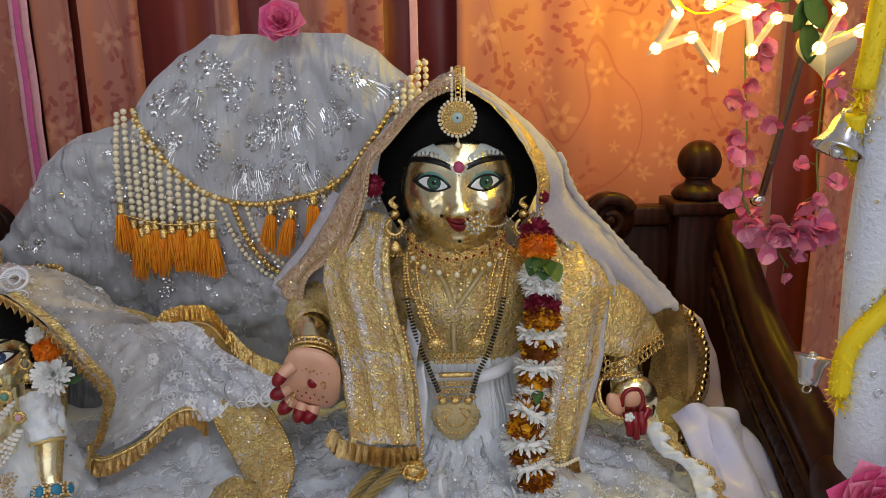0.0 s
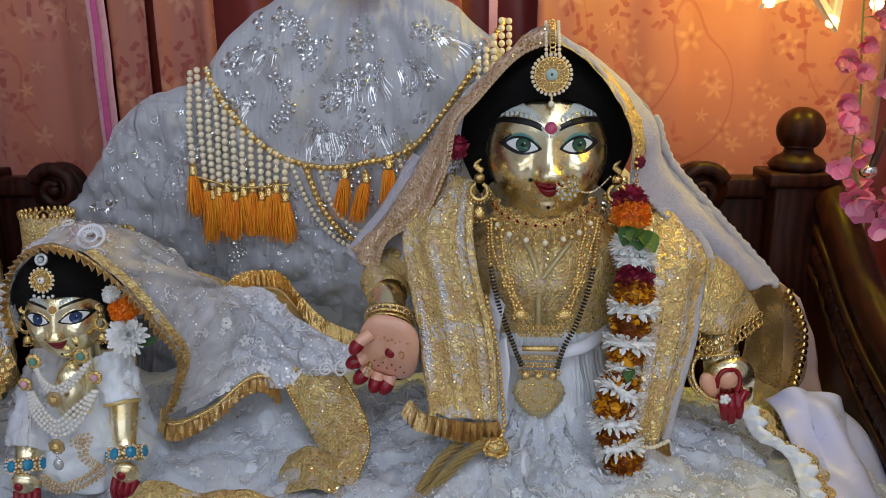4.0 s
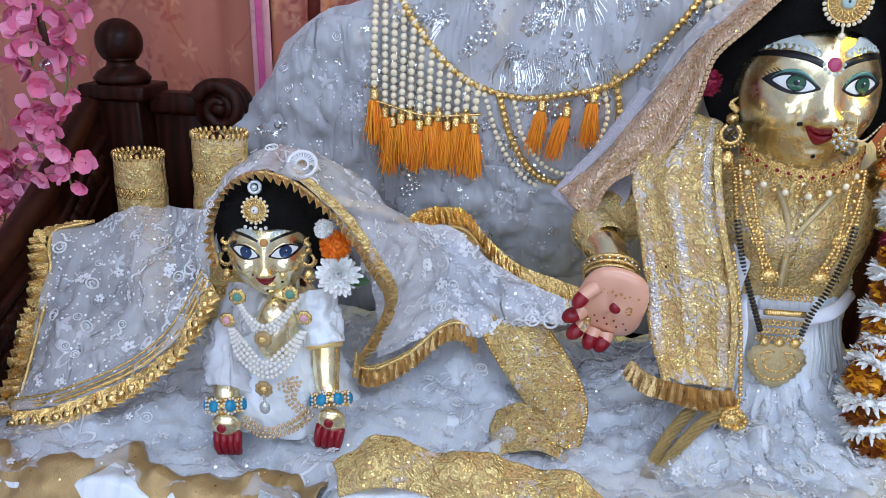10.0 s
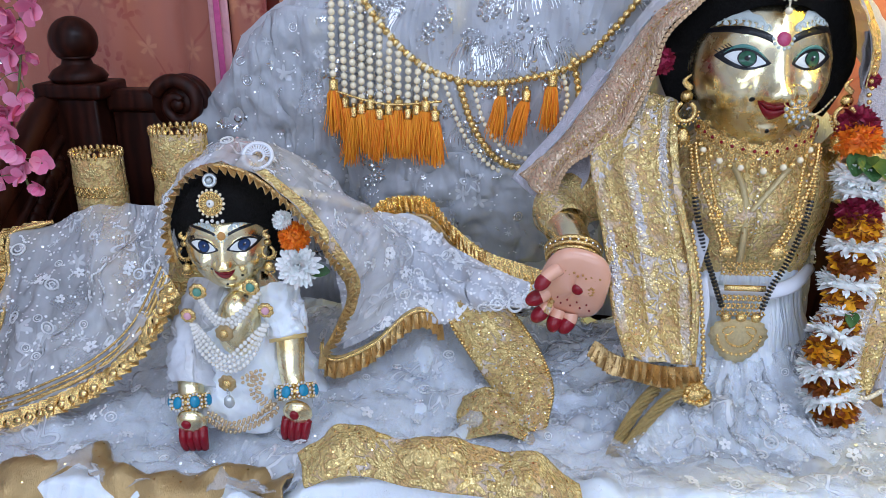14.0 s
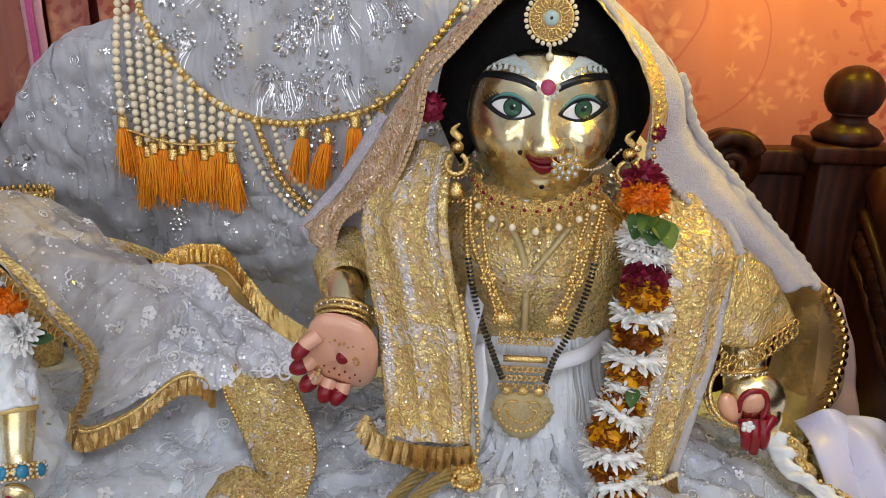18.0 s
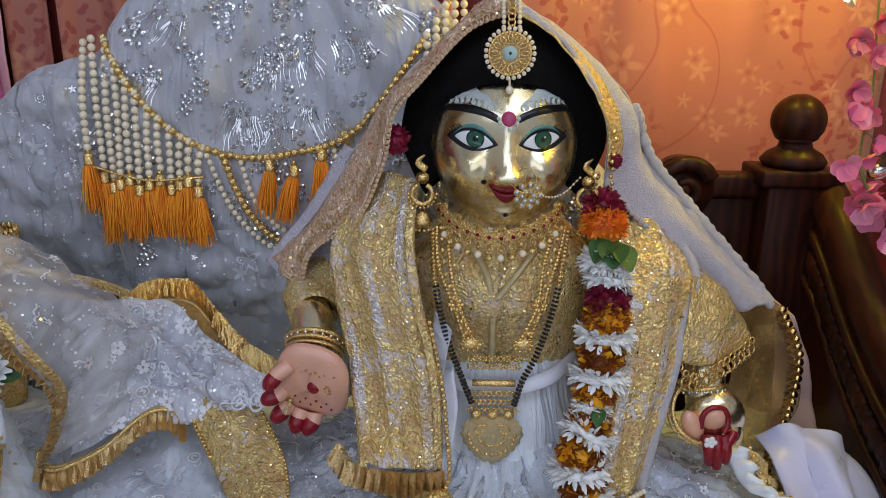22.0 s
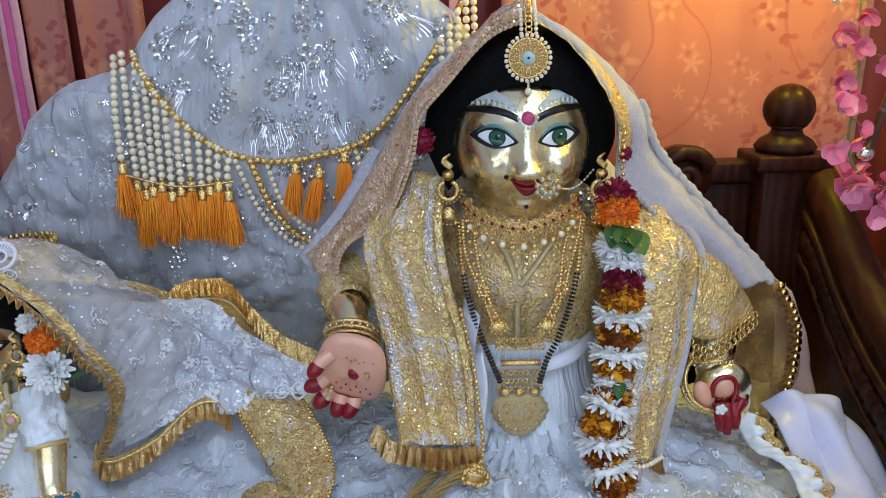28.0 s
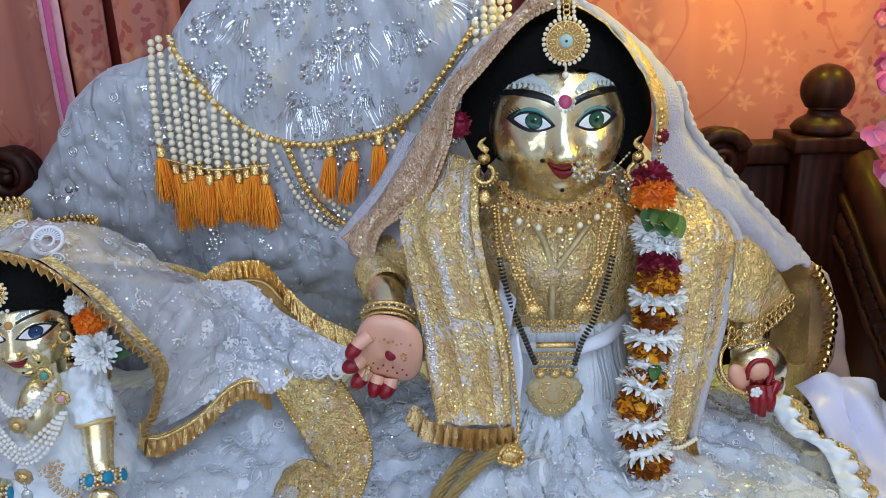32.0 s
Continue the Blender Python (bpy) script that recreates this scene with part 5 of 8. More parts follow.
# lowered brass fist
add_ball(bm, (0.2045, 0.776, 0.998), (0.0270, 0.0200, 0.0290), 24, 16, S_BRASS, pose(0, 0, 0, 15, -12, 0))
add_ball(bm, (0.2120, 0.768, 0.982), (0.0150, 0.0140, 0.0200), 20, 12, S_BRASS, pose(0, 0, 0, 10, 20, 0))
add_ball(bm, (0.1815, 0.761, 0.997), (0.0090, 0.0085, 0.0180), 18, 12, S_PALM, pose(0, 0, 0, 15, -28, 0))
add_ball(bm, (0.1985, 0.7585, 1.004), (0.0100, 0.0050, 0.0120), 18, 10, S_PALM, pose(0, 0, 0, 18, 0, 0))
add_tube(bm, [(0.1870, 0.7560, 0.998), (0.1880, 0.7555, 1.011), (0.1950, 0.7565, 1.017), (0.2060, 0.7575, 1.015), (0.2095, 0.7555, 1.004), (0.2060, 0.7535, 0.994)], 0.0024, 8, 24, mi=S_RED)
for x0, x1, z1 in ((0.193, 0.196, 0.966), (0.200, 0.203, 0.962), (0.207, 0.210, 0.968)):
    add_tube(bm, [(x0, 0.7550, 0.992), ((x0 + x1) / 2, 0.7500, 0.980), (x1, 0.7520, z1)], [0.0058, 0.0054, 0.0038], 12, 12, mi=S_RED)
add_tube(bm, [(0.216, 0.757, 0.994), (0.209, 0.751, 0.986), (0.202, 0.750, 0.982)], [0.0052, 0.0048, 0.0038], 10, 8, mi=S_RED)
for k in range(6):
    add_ball(bm, (0.1935 + 0.0035 * math.cos(k * 1.257) * (k < 5), 0.7470, 0.989 + 0.0035 * math.sin(k * 1.257) * (k < 5)), (0.0026, 0.0016, 0.0026), 8, 6, S_WHITE)
statue("brass_statue", bm, GREEN_IRIS, "seated brass deity statue with painted eyes and dark hair")

# ---- skirt of the large statue ----
skirt = thing("skirt", "full white lace skirt with sequins spread round the statue", "skirt", (FX, 0.80, 0.905))


def skirt_at(a, r):
    """Place on the skirt at the angle a and the share r of its spread."""
    reach = 0.205 + 0.05 * math.sin(a * 1.0) ** 2 + 0.02 * noise.noise(Vector((a * 2, 0, 5)))
    k = 0.046 + (reach - 0.046) * r
    x, y = FX + k * math.sin(a), 0.822 - k * math.cos(a) * (0.98 - 0.12 * abs(math.sin(a)))
    z = np.interp(k / (1 + 0.35 * abs(math.sin(a))), [0.046, 0.054, 0.062, 0.080, 0.115, 0.16, 0.25], [1.045, 1.005, 0.972, 0.948, 0.932, 0.918, 0.905])
    b = a + 0.12 * math.sin(4 * r + 2 * a)
    f = 0.022 * (0.45 - 1.5 * abs(noise.noise(Vector((b * 4.2, r * 1.1, 3.0))))) * min(1, 0.25 + r * 1.4) + 0.007 * (0.45 - 1.5 * abs(noise.noise(Vector((b * 11, r * 2.2, 7.0))))) * min(1, 0.4 + r)
    p = Vector((x * 26, y * 26, 1.0))
    return (x, y, max(z + f + 0.006 * noise.noise(p) + 0.006 * (0.4 - abs(noise.noise(p * 2.2))) - 0.004, 0.896 + 0.004 * math.sin(a * 7)))


g = np.array([[skirt_at(-2.0 + 4.0 * i / 210, j / 56) for i in range(211)] for j in range(57)])
g = wrinkle(wrinkle(g, 0.003, 0.04, 2, True), 0.0012, 0.014, 5, True)
obj("lace_cloth", grid_mesh("lace_cloth", g), LACE, skirt, thick=0.0012)
sequins(skirt, g[12:], 1500, 0.0011, SEQUIN, 11)
over = wrinkle(wrinkle(g[10:, :] + np.array((0, -0.003, 0.007)), 0.009, 0.05, 12, True), 0.004, 0.020, 16, True)
ob = obj("net_layer", grid_mesh("net_layer", over), CLEAR_NET, skirt, "sheer net layer over the skirt", 0.0006)
sequins(ob, over, 1200, 0.0012, SEQUIN, 13)
motifs(ob, over, 130, 72)
# waistband and its bow
bm = bmesh.new()
add_tube(bm, [(-0.056, 0.80, 1.046), (-0.03, 0.768, 1.034), (0.012, 0.757, 1.030), (0.055, 0.768, 1.036), (0.084, 0.80, 1.044)], [0.005, 0.007, 0.006, 0.007, 0.005], 10, 30, flat=0.5)
part("waistband", bm, WHITE_SATIN, skirt, "white satin waistband")
cloth("bow_tail", [[(-0.040, 0.757, 1.042), (-0.026, 0.752, 1.052)], [(-0.040, 0.745, 1.02), (-0.022, 0.744, 1.02)], [(-0.038, 0.738, 0.985), (-0.026, 0.736, 0.985)]], 6, 14, WHITE_SATIN, skirt, "white satin bow tail", wr=0.003, size=0.02)

# ---- blouse ----
blouse = thing("blouse", "gold brocade blouse on the brass statue", "blouse", (FX, 0.83, 1.04))
n = 60
g = np.zeros((25, n + 1, 3))
for j in range(25):
    v = j / 24
    z = 1.036 + 0.138 * v
    rx = 0.070 + 0.016 * math.sin(v * 2.6) - 0.040 * max(0, v - 0.72) / 0.28
    ry = 0.050 + 0.008 * math.sin(v * 3.0) - 0.017 * max(0, v - 0.72) / 0.28
    for i in range(n + 1):
        a = 2 * math.pi * i / n
        bust = 0.008 * math.exp(-(((v - 0.5) / 0.2) ** 2)) * (max(0, math.cos(a - 0.5)) ** 6 + max(0, math.cos(a + 0.5)) ** 6)
        g[j, i] = (FX + rx * math.sin(a), 0.832 - (ry + bust) * math.cos(a), z)
g = wrinkle(g, 0.003, 0.025, 4)
bod = obj("bodice", grid_mesh("bodice", g), BROCADE_WARM, blouse, thick=0.001)
front = np.concatenate([g[:, 45:], g[:, :16]], axis=1)
sequins(bod, front, 420, 0.0010, GOLD_SEQUIN, 25)
sequins(bod, front, 260, 0.0009, SEQUIN, 26, "silver_spangle")
for pts in ([(-0.012, 0.770, 1.152), (0.000, 0.770, 1.13), (0.006, 0.768, 1.10), (0.007, 0.772, 1.045)], [(0.040, 0.772, 1.150), (0.026, 0.769, 1.13), (0.010, 0.767, 1.108)]):
    p = np.array(pts)
    cloth("collar_band", [[tuple(q + (-0.003, 0, 0)) for q in p], [tuple(q + (0, -0.0025, 0)) for q in p], [tuple(q + (0.003, 0, 0)) for q in p]], 24, 4, COLLAR, blouse, "cream gold collar band")


def sleeve(pts, r, label):
    return obj("sleeve", grid_mesh("sleeve", wrinkle(tube_grid(pts, r), 0.003, 0.02, 3)), BROCADE_WARM, blouse, label, 0.001)


sleeve([(-0.062, 0.832, 1.145), (-0.115, 0.842, 1.108), (-0.158, 0.832, 1.088), (-0.152, 0.800, 1.078)], [0.032, 0.034, 0.028, 0.021], "gold brocade sleeve")
sleeve([(0.098, 0.832, 1.145), (0.162, 0.836, 1.110), (0.202, 0.815, 1.062)], [0.032, 0.036, 0.034], "gold brocade sleeve")
# scalloped lace at the sleeve's end
bm = bmesh.new()
pts = spline([(0.163, 0.772, 1.050), (0.178, 0.766, 1.038), (0.205, 0.776, 1.046), (0.238, 0.800, 1.058)], 13)
for k, p in enumerate(pts):
    add_ring(bm, (p[0], p[1] - 0.002, p[2] - 0.004), 0.0042, 0.0012, pose(0, 0, 0, 80, 0, 25), 12, 5)
    add_ring(bm, (p[0], p[1] - 0.002, p[2] + 0.004), 0.0030, 0.0010, pose(0, 0, 0, 80, 0, 25), 10, 5)
    add_ball(bm, (p[0], p[1] - 0.002, p[2] - 0.010), 0.0016, 6, 5)
part("sleeve_lace", bm, FOIL, blouse, "scalloped gold lace edge")
cloth("sleeve_flap", [[(0.178, 0.792, 1.124), (0.205, 0.802, 1.112), (0.226, 0.822, 1.096)], [(0.172, 0.776, 1.085), (0.205, 0.786, 1.082), (0.236, 0.812, 1.074)], [(0.163, 0.770, 1.052), (0.198, 0.776, 1.048), (0.240, 0.802, 1.058)]], 24, 20, BROCADE_PLAIN, blouse, "gold brocade sleeve front", wr=0.003, size=0.03)

# ---- shawl panels ----
shawl = thing("shawl", "gold brocade shawl hanging in two long panels", "shawl", (FX, 0.75, 0.95))


def panel_fold(n, amp):
    return lambda u, v: amp * math.sin(2 * math.pi * n * v + 0.8 * math.sin(3 * u)) * (0.4 + 0.6 * u)


PL = [[(-0.100, 0.835, 1.200), (-0.132, 0.800, 1.151), (-0.126, 0.775, 1.108), (-0.115, 0.760, 1.052), (-0.107, 0.742, 1.007), (-0.101, 0.704, 0.988)],
      [(-0.082, 0.815, 1.206), (-0.100, 0.780, 1.158), (-0.094, 0.758, 1.112), (-0.082, 0.746, 1.062), (-0.072, 0.732, 1.012), (-0.067, 0.708, 0.982)],
      [(-0.058, 0.806, 1.200), (-0.060, 0.772, 1.160), (-0.054, 0.752, 1.116), (-0.044, 0.742, 1.080), (-0.036, 0.732, 1.035), (-0.034, 0.724, 0.973)]]
pan, g = cloth("panel", PL, 70, 30, BROCADE, shawl, "gold and silver brocade panel", 0.0014, fold=panel_fold(2.6, 0.0028), wr=0.003, size=0.03)
sequins(pan, g, 260, 0.0010, GOLD_SEQUIN, 21)
sequins(pan, g, 120, 0.0009, SEQUIN, 23, "silver_spangle")
for a in (0, 2):
    cloth("edge_band", [[tuple(np.array(p) + (0.000, -0.003, 0)) for p in PL[a]], [tuple(np.array(p) + (0.007 * (1 - a), -0.005, 0)) for p in PL[a]]], 60, 3, BROCADE_WARM, pan, "gold woven edge", wr=0.001, size=0.01)
cloth("back_layer", [[(-0.028, 0.752, 1.085), (-0.034, 0.748, 1.04), (-0.026, 0.740, 0.985)], [(-0.042, 0.762, 1.100), (-0.048, 0.75, 1.04), (-0.038, 0.742, 0.985)]], 30, 8, SHEER, shawl, "sheer white under layer", wr=0.002, size=0.02)
# gathered foil at the panel's foot
trim("foil_frill", [(-0.122, 0.738, 0.986), (-0.114, 0.722, 0.985), (-0.101, 0.703, 0.988), (-0.066, 0.706, 0.980), (-0.033, 0.722, 0.972)], [(-0.128, 0.732, 0.972), (-0.116, 0.712, 0.969), (-0.100, 0.695, 0.972), (-0.064, 0.698, 0.962), (-0.032, 0.714, 0.958)], DULL_FOIL, shawl, "gathered gold foil frill", 0.007, 0.003)
bm = bmesh.new()
add_ball(bm, (-0.036, 0.706, 0.955), (0.012, 0.009, 0.010), 14, 10)
for k in range(26):
    add_ball(bm, (-0.036 + 0.011 * math.cos(k * 2.4), 0.699 + 0.002 * math.sin(k), 0.955 + 0.008 * math.sin(k * 2.4)), 0.0026, 6, 5)
part("bead_knot", bm, GOLD, shawl, "gold beaded knot")["kind"] = "stuff"
bm = bmesh.new()
STRING = [(-0.046, 0.745, 1.095), (-0.036, 0.736, 1.050), (-0.031, 0.727, 1.010), (-0.028, 0.717, 0.972), (-0.034, 0.703, 0.958)]
add_tube(bm, STRING, 0.0006, 5, 30)
beads("gold_bead", part("bead_string", bm, GOLD, shawl, "string of small gold beads"), bead_mesh(0.0024, GOLD, 8, 6), STRING, 0.0052)
PR = [[(0.108, 0.812, 1.180), (0.114, 0.782, 1.131), (0.117, 0.765, 1.096), (0.112, 0.750, 1.051), (0.104, 0.735, 1.007), (0.097, 0.722, 0.950)],
      [(0.136, 0.812, 1.174), (0.150, 0.784, 1.130), (0.144, 0.765, 1.090), (0.138, 0.750, 1.048), (0.126, 0.735, 1.004), (0.116, 0.722, 0.948)],
      [(0.158, 0.824, 1.162), (0.182, 0.800, 1.125), (0.170, 0.780, 1.080), (0.162, 0.765, 1.045), (0.148, 0.750, 0.999), (0.134, 0.735, 0.948)]]
pan, g = cloth("panel", PR, 70, 26, BROCADE, shawl, "gold and silver brocade panel", 0.0014, fold=panel_fold(2.0, 0.0026), wr=0.003, size=0.03)
sequins(pan, g, 360, 0.0010, GOLD_SEQUIN, 22)
sequins(pan, g, 110, 0.0009, SEQUIN, 24, "silver_spangle")
bm = bmesh.new()
add_tube(bm, PR[2], 0.0042, 8, 60)
part("piping", bm, FLUFF, pan, "white piping along the edge")
trim("fringe", [(0.096, 0.720, 0.952), (0.116, 0.720, 0.949), (0.136, 0.733, 0.949)], [(0.098, 0.714, 0.926), (0.117, 0.713, 0.922), (0.138, 0.726, 0.924)], DULL_FOIL, pan, "gold thread fringe", 0.004, 0.002)
bm = bmesh.new()
bead_row(bm, [(0.096, 0.717, 0.954), (0.116, 0.716, 0.951), (0.136, 0.730, 0.951)], 0.0024, 0.004)
part("bead_row", bm, PEARL, pan, "row of small pale beads")

# ---- veil of the large statue ----
veil = thing("veil", "tan and gold lace veil draped over the statue's head", "veil", (FX, 0.84, 1.09))
LI = [(-0.1683, 0.818, 1.0913), (-0.1536, 0.808, 1.1363), (-0.111, 0.797, 1.169), (-0.087, 0.790, 1.220), (-0.078, 0.785, 1.259), (-0.054, 0.777, 1.288), (-0.019, 0.774, 1.325), (0.014, 0.776, 1.340)]
LO = [(-0.199, 0.850, 1.116), (-0.185, 0.848, 1.128), (-0.149, 0.843, 1.172), (-0.118, 0.838, 1.221), (-0.086, 0.828, 1.268), (-0.046, 0.818, 1.306), (-0.014, 0.808, 1.338), (0.010, 0.804, 1.352)]
RI = [(0.014, 0.776, 1.340), (0.049, 0.776, 1.318), (0.078, 0.782, 1.282), (0.094, 0.788, 1.245), (0.100, 0.797, 1.201), (0.129, 0.803, 1.171), (0.172, 0.808, 1.135), (0.229, 0.818, 1.083)]
RO = [(0.010, 0.804, 1.352), (0.060, 0.818, 1.320), (0.100, 0.826, 1.288), (0.126, 0.830, 1.262), (0.145, 0.838, 1.218), (0.190, 0.846, 1.168), (0.252, 0.838, 1.101), (0.261, 0.828, 1.086)]
BK = [(-0.160, 0.885, 1.120), (-0.120, 0.885, 1.200), (-0.085, 0.890, 1.270), (-0.045, 0.890, 1.310), (0.010, 0.890, 1.335), (0.07, 0.89, 1.31), (0.115, 0.89, 1.25), (0.17, 0.885, 1.17), (0.22, 0.87, 1.10)]
ob, g = cloth("wing", [LO, [tuple((np.array(a) + np.array(b)) / 2 + np.array((0, -0.006, 0.004))) for a, b in zip(LO, LI)], LI], 110, 14, VEIL_LACE, veil, "tan lace with gold thread", 0.0012, wr=0.003, size=0.03, fold=lambda u, v: 0.0025 * math.sin(v * 9 + u * 5))
sequins(ob, g, 420, 0.0011, GOLD_SEQUIN, 31)
bm = bmesh.new()
for k, p in enumerate(spline(LI, 66)):
    add_ring(bm, p, 0.0030, 0.0008, pose(0, 0, 0, 75, 0, -35), 10, 4)
    add_ball(bm, p + np.array((0.0006, -0.001, -0.001)), (0.0018, 0.0008, 0.0018), 6, 4)
part("scalloped_edge", bm, plain("tan_cord", (0.66, 0.45, 0.26), 0.45, 0.3, 0.3, 200), ob, "scalloped tan edge")
# eyelets along the lace
bm = bmesh.new()
for a, b in zip(spline(LO, 44)[4:], spline(LI, 44)[4:]):
    for q in (0.45, 0.72):
        c = a + (b - a) * q
        add_ring(bm, (c[0], c[1] - 0.0065, c[2] + 0.002), 0.0022, 0.0007, pose(0, 0, 0, 75, 0, -35), 8, 4)
part("eyelet", bm, DULL_FOIL, ob, "small gold eyelets")["kind"] = "stuff"
cloth("lining", [[(-0.206, 0.853, 1.112), (-0.160, 0.850, 1.172), (-0.128, 0.846, 1.225)], [(-0.178, 0.836, 1.092), (-0.136, 0.834, 1.148), (-0.108, 0.830, 1.21)], [(-0.1582, 0.818, 1.083), (-0.1362, 0.814, 1.1164), (-0.1332, 0.812, 1.1502)]], 40, 16, FLEECE_LILAC, veil, "pale lilac lining", wr=0.004, size=0.03)
cloth("hood", [LO + RO[1:], BK], 100, 12, SHEER, veil, "sheer white back of the veil", wr=0.003, size=0.04)
ob, g = cloth("wing", [RI, [tuple((np.array(a) + np.array(b)) / 2 + np.array((0, -0.008, 0.004))) for a, b in zip(RO, RI)], RO], 110, 14, FLEECE_LILAC, veil, "pale lilac fleece", 0.0012, wr=0.003, size=0.03, fold=lambda u, v: 0.003 * math.sin(v * 8 + u * 6))
cloth("fleece", [[(0.100, 0.812, 1.262), (0.108, 0.815, 1.21), (0.135, 0.820, 1.172), (0.178, 0.822, 1.136), (0.231, 0.823, 1.087)], [(0.122, 0.826, 1.260), (0.142, 0.834, 1.215), (0.187, 0.842, 1.166), (0.225, 0.842, 1.126), (0.256, 0.830, 1.092)]], 60, 10, FLUFF, veil, "white fleece lining", 0.003, wr=0.006, size=0.02)
bm = bmesh.new()
for k, p in enumerate(spline(RO[3:], 48)):
    add_ball(bm, p + np.array((0, -0.002, 0)), 0.0050 * (0.8 + 0.4 * ((k * 7) % 5) / 5), 7, 5)
for k, p in enumerate(spline(RI[4:], 30)):
    add_ball(bm, p, 0.0030, 6, 5)
part("fuzzy_edge", bm, FLUFF, veil, "fuzzy white edge")["kind"] = "stuff"
ob, g = cloth("gold_border", [[(0.014, 0.772, 1.340), (0.049, 0.771, 1.318), (0.079, 0.776, 1.282), (0.095, 0.783, 1.248), (0.098, 0.790, 1.215)], [(0.014, 0.785, 1.350), (0.056, 0.790, 1.322), (0.092, 0.797, 1.284), (0.111, 0.803, 1.250), (0.112, 0.806, 1.216)]], 60, 6, BROCADE_WARM, veil, "bright gold lace border", wr=0.0015, size=0.02)
bm = bmesh.new()
for k in range(9):
    z = 1.246 - 0.006 * k
    add_ball(bm, (0.101 + 0.0012 * (k % 2), 0.787, z), 0.0022, 6, 5)
part("bead_row", bm, GOLD, veil, "row of gold beads")["kind"] = "stuff"

# ---- jewellery of the large statue ----
tikka = thing("head_ornament", "round gold and pearl forehead ornament on a pearl band", "jewellery", (FX, 0.764, 1.30))


def medallion(c, r, turn, parent, stone):
    c = Vector(c)
    at = lambda u, a, h: c + turn @ Vector((r * u * math.cos(a), r * u * math.sin(a), h))
    bm = bmesh.new()
    add_lathe(bm, c, [(0.001, -0.0025), (r * 0.86, -0.002), (r * 0.88, 0.0), (r * 0.80, 0.0006), (0.001, 0.0008)], 32, turn=turn)
    disc_part = part("medallion", bm, DULL_FOIL, parent, "round gold medallion")
    bm = bmesh.new()
    for u, t in ((0.84, 0.0010), (0.40, 0.0008)):
        add_ring(bm, at(0, 0, 0.0012), r * u, t, turn, 36, 6)
    for k in range(12):
        a = 2 * math.pi * k / 12
        add_tube(bm, [at(0.40, a, 0.0016), at(0.60, a - 0.16, 0.0022), at(0.80, a, 0.0016), at(0.60, a + 0.16, 0.0022), at(0.40, a, 0.0016)], 0.00075, 4, 14)
        add_ball(bm, at(0.76, a + 0.26, 0.0014), r * 0.060, 6, 4)
        add_ball(bm, at(0.61, a, 0.0014), r * 0.055, 6, 4)
    part("filigree", bm, GOLD, disc_part, "gold wire filigree")
    bm = bmesh.new()
    n = max(14, int(2 * math.pi * r / 0.0042))
    for k in range(n):
        add_ball(bm, at(0.98, 2 * math.pi * k / n, 0.0008), 0.0018 if r > 0.015 else 0.0014, 8, 6)
    part("pearl_rim", bm, PEARL, disc_part, "rim of pearls")
    bm = bmesh.new()
    add_ball(bm, at(0, 0, 0.002), (r * 0.30, r * 0.30, 0.0020), 14, 8, 0, turn)
    stn = part("stone", bm, stone, disc_part, "pale centre stone")
    bm = bmesh.new()
    add_ball(bm, at(0, 0, 0.0038), (r * 0.07, r * 0.07, 0.0006), 8, 5, 0, turn)
    part("dark_centre", bm, BLACK, stn, "dark centre dot")


ft = pose(0, 0, 0, 86, 0, 0)
PALE_STONE = plain("pale_green_stone", (0.42, 0.56, 0.52), 0.12, vary=0.2, scale=300)
medallion((0.0135, 0.7585, 1.308), 0.0185, ft, tikka, PALE_STONE)
bm = bmesh.new()
for s in (-1, 1):
    bead_row(bm, [(0.0145 + s * 0.006, 0.765, 1.327), (0.0145 + s * 0.006, 0.770, 1.338), (0.0150 + s * 0.006, 0.790, 1.356)], 0.0019, 0.0038)
part("pearl_band", bm, PEARL, tikka, "double row of pearls")["kind"] = "stuff"
bm = bmesh.new()
for k, p in enumerate(spline([(0.0145, 0.764, 1.326), (0.0145, 0.769, 1.340), (0.0150, 0.789, 1.356)], 9)):
    add_ring(bm, p, 0.0026, 0.0008, ft, 12, 5)
    add_ball(bm, p + np.array((0.0, -0.001, 0.0018)), 0.0011, 6, 4)
part("gold_band", bm, GOLD, tikka, "gold openwork band")
bm = bmesh.new()
add_ball(bm, (0.014, 0.760, 1.281), 0.0032, 10, 8)
add_tube(bm, [(0.014, 0.760, 1.290), (0.014, 0.760, 1.283)], 0.001, 6, 3)
part("pearl_drop", bm, PEARL, tikka, "hanging pearl")

nose = thing("nose_ring", "gold nose ring with a cluster of clear stones", "jewellery", (0.030, 0.758, 1.205))
bm = bmesh.new()
add_ring(bm, (0.0275, 0.7535, 1.2125), 0.0098, 0.0006, pose(0, 0, 0, 84, 0, -14), 32, 6)
add_ball(bm, (0.0235, 0.7525, 1.2215), 0.0020, 8, 6)
p = part("ring", bm, GOLD, nose)
rs = random.Random(4)
for k in range(15):
    u, a = (1.0, k * 0.698) if k < 9 else (0.50, k * 1.047)
    c = (0.0310 + 0.0095 * u * math.cos(a), 0.7565 - 0.0035 * (1 - u) + 0.003 * u * math.cos(a), 1.1995 + 0.0085 * u * math.sin(a))
    bm = bmesh.new()
    add_ball(bm, c, (0.0018, 0.0016, 0.0018), 8, 6)
    stn = part("stone", bm, CRYSTAL, nose, "clear stone")
    bm = bmesh.new()
    add_ring(bm, c, 0.0023, 0.0005, pose(0, 0, 0, 88, 0, 10), 10, 4)
    part("setting", bm, GOLD, stn, "gold setting")
bm = bmesh.new()
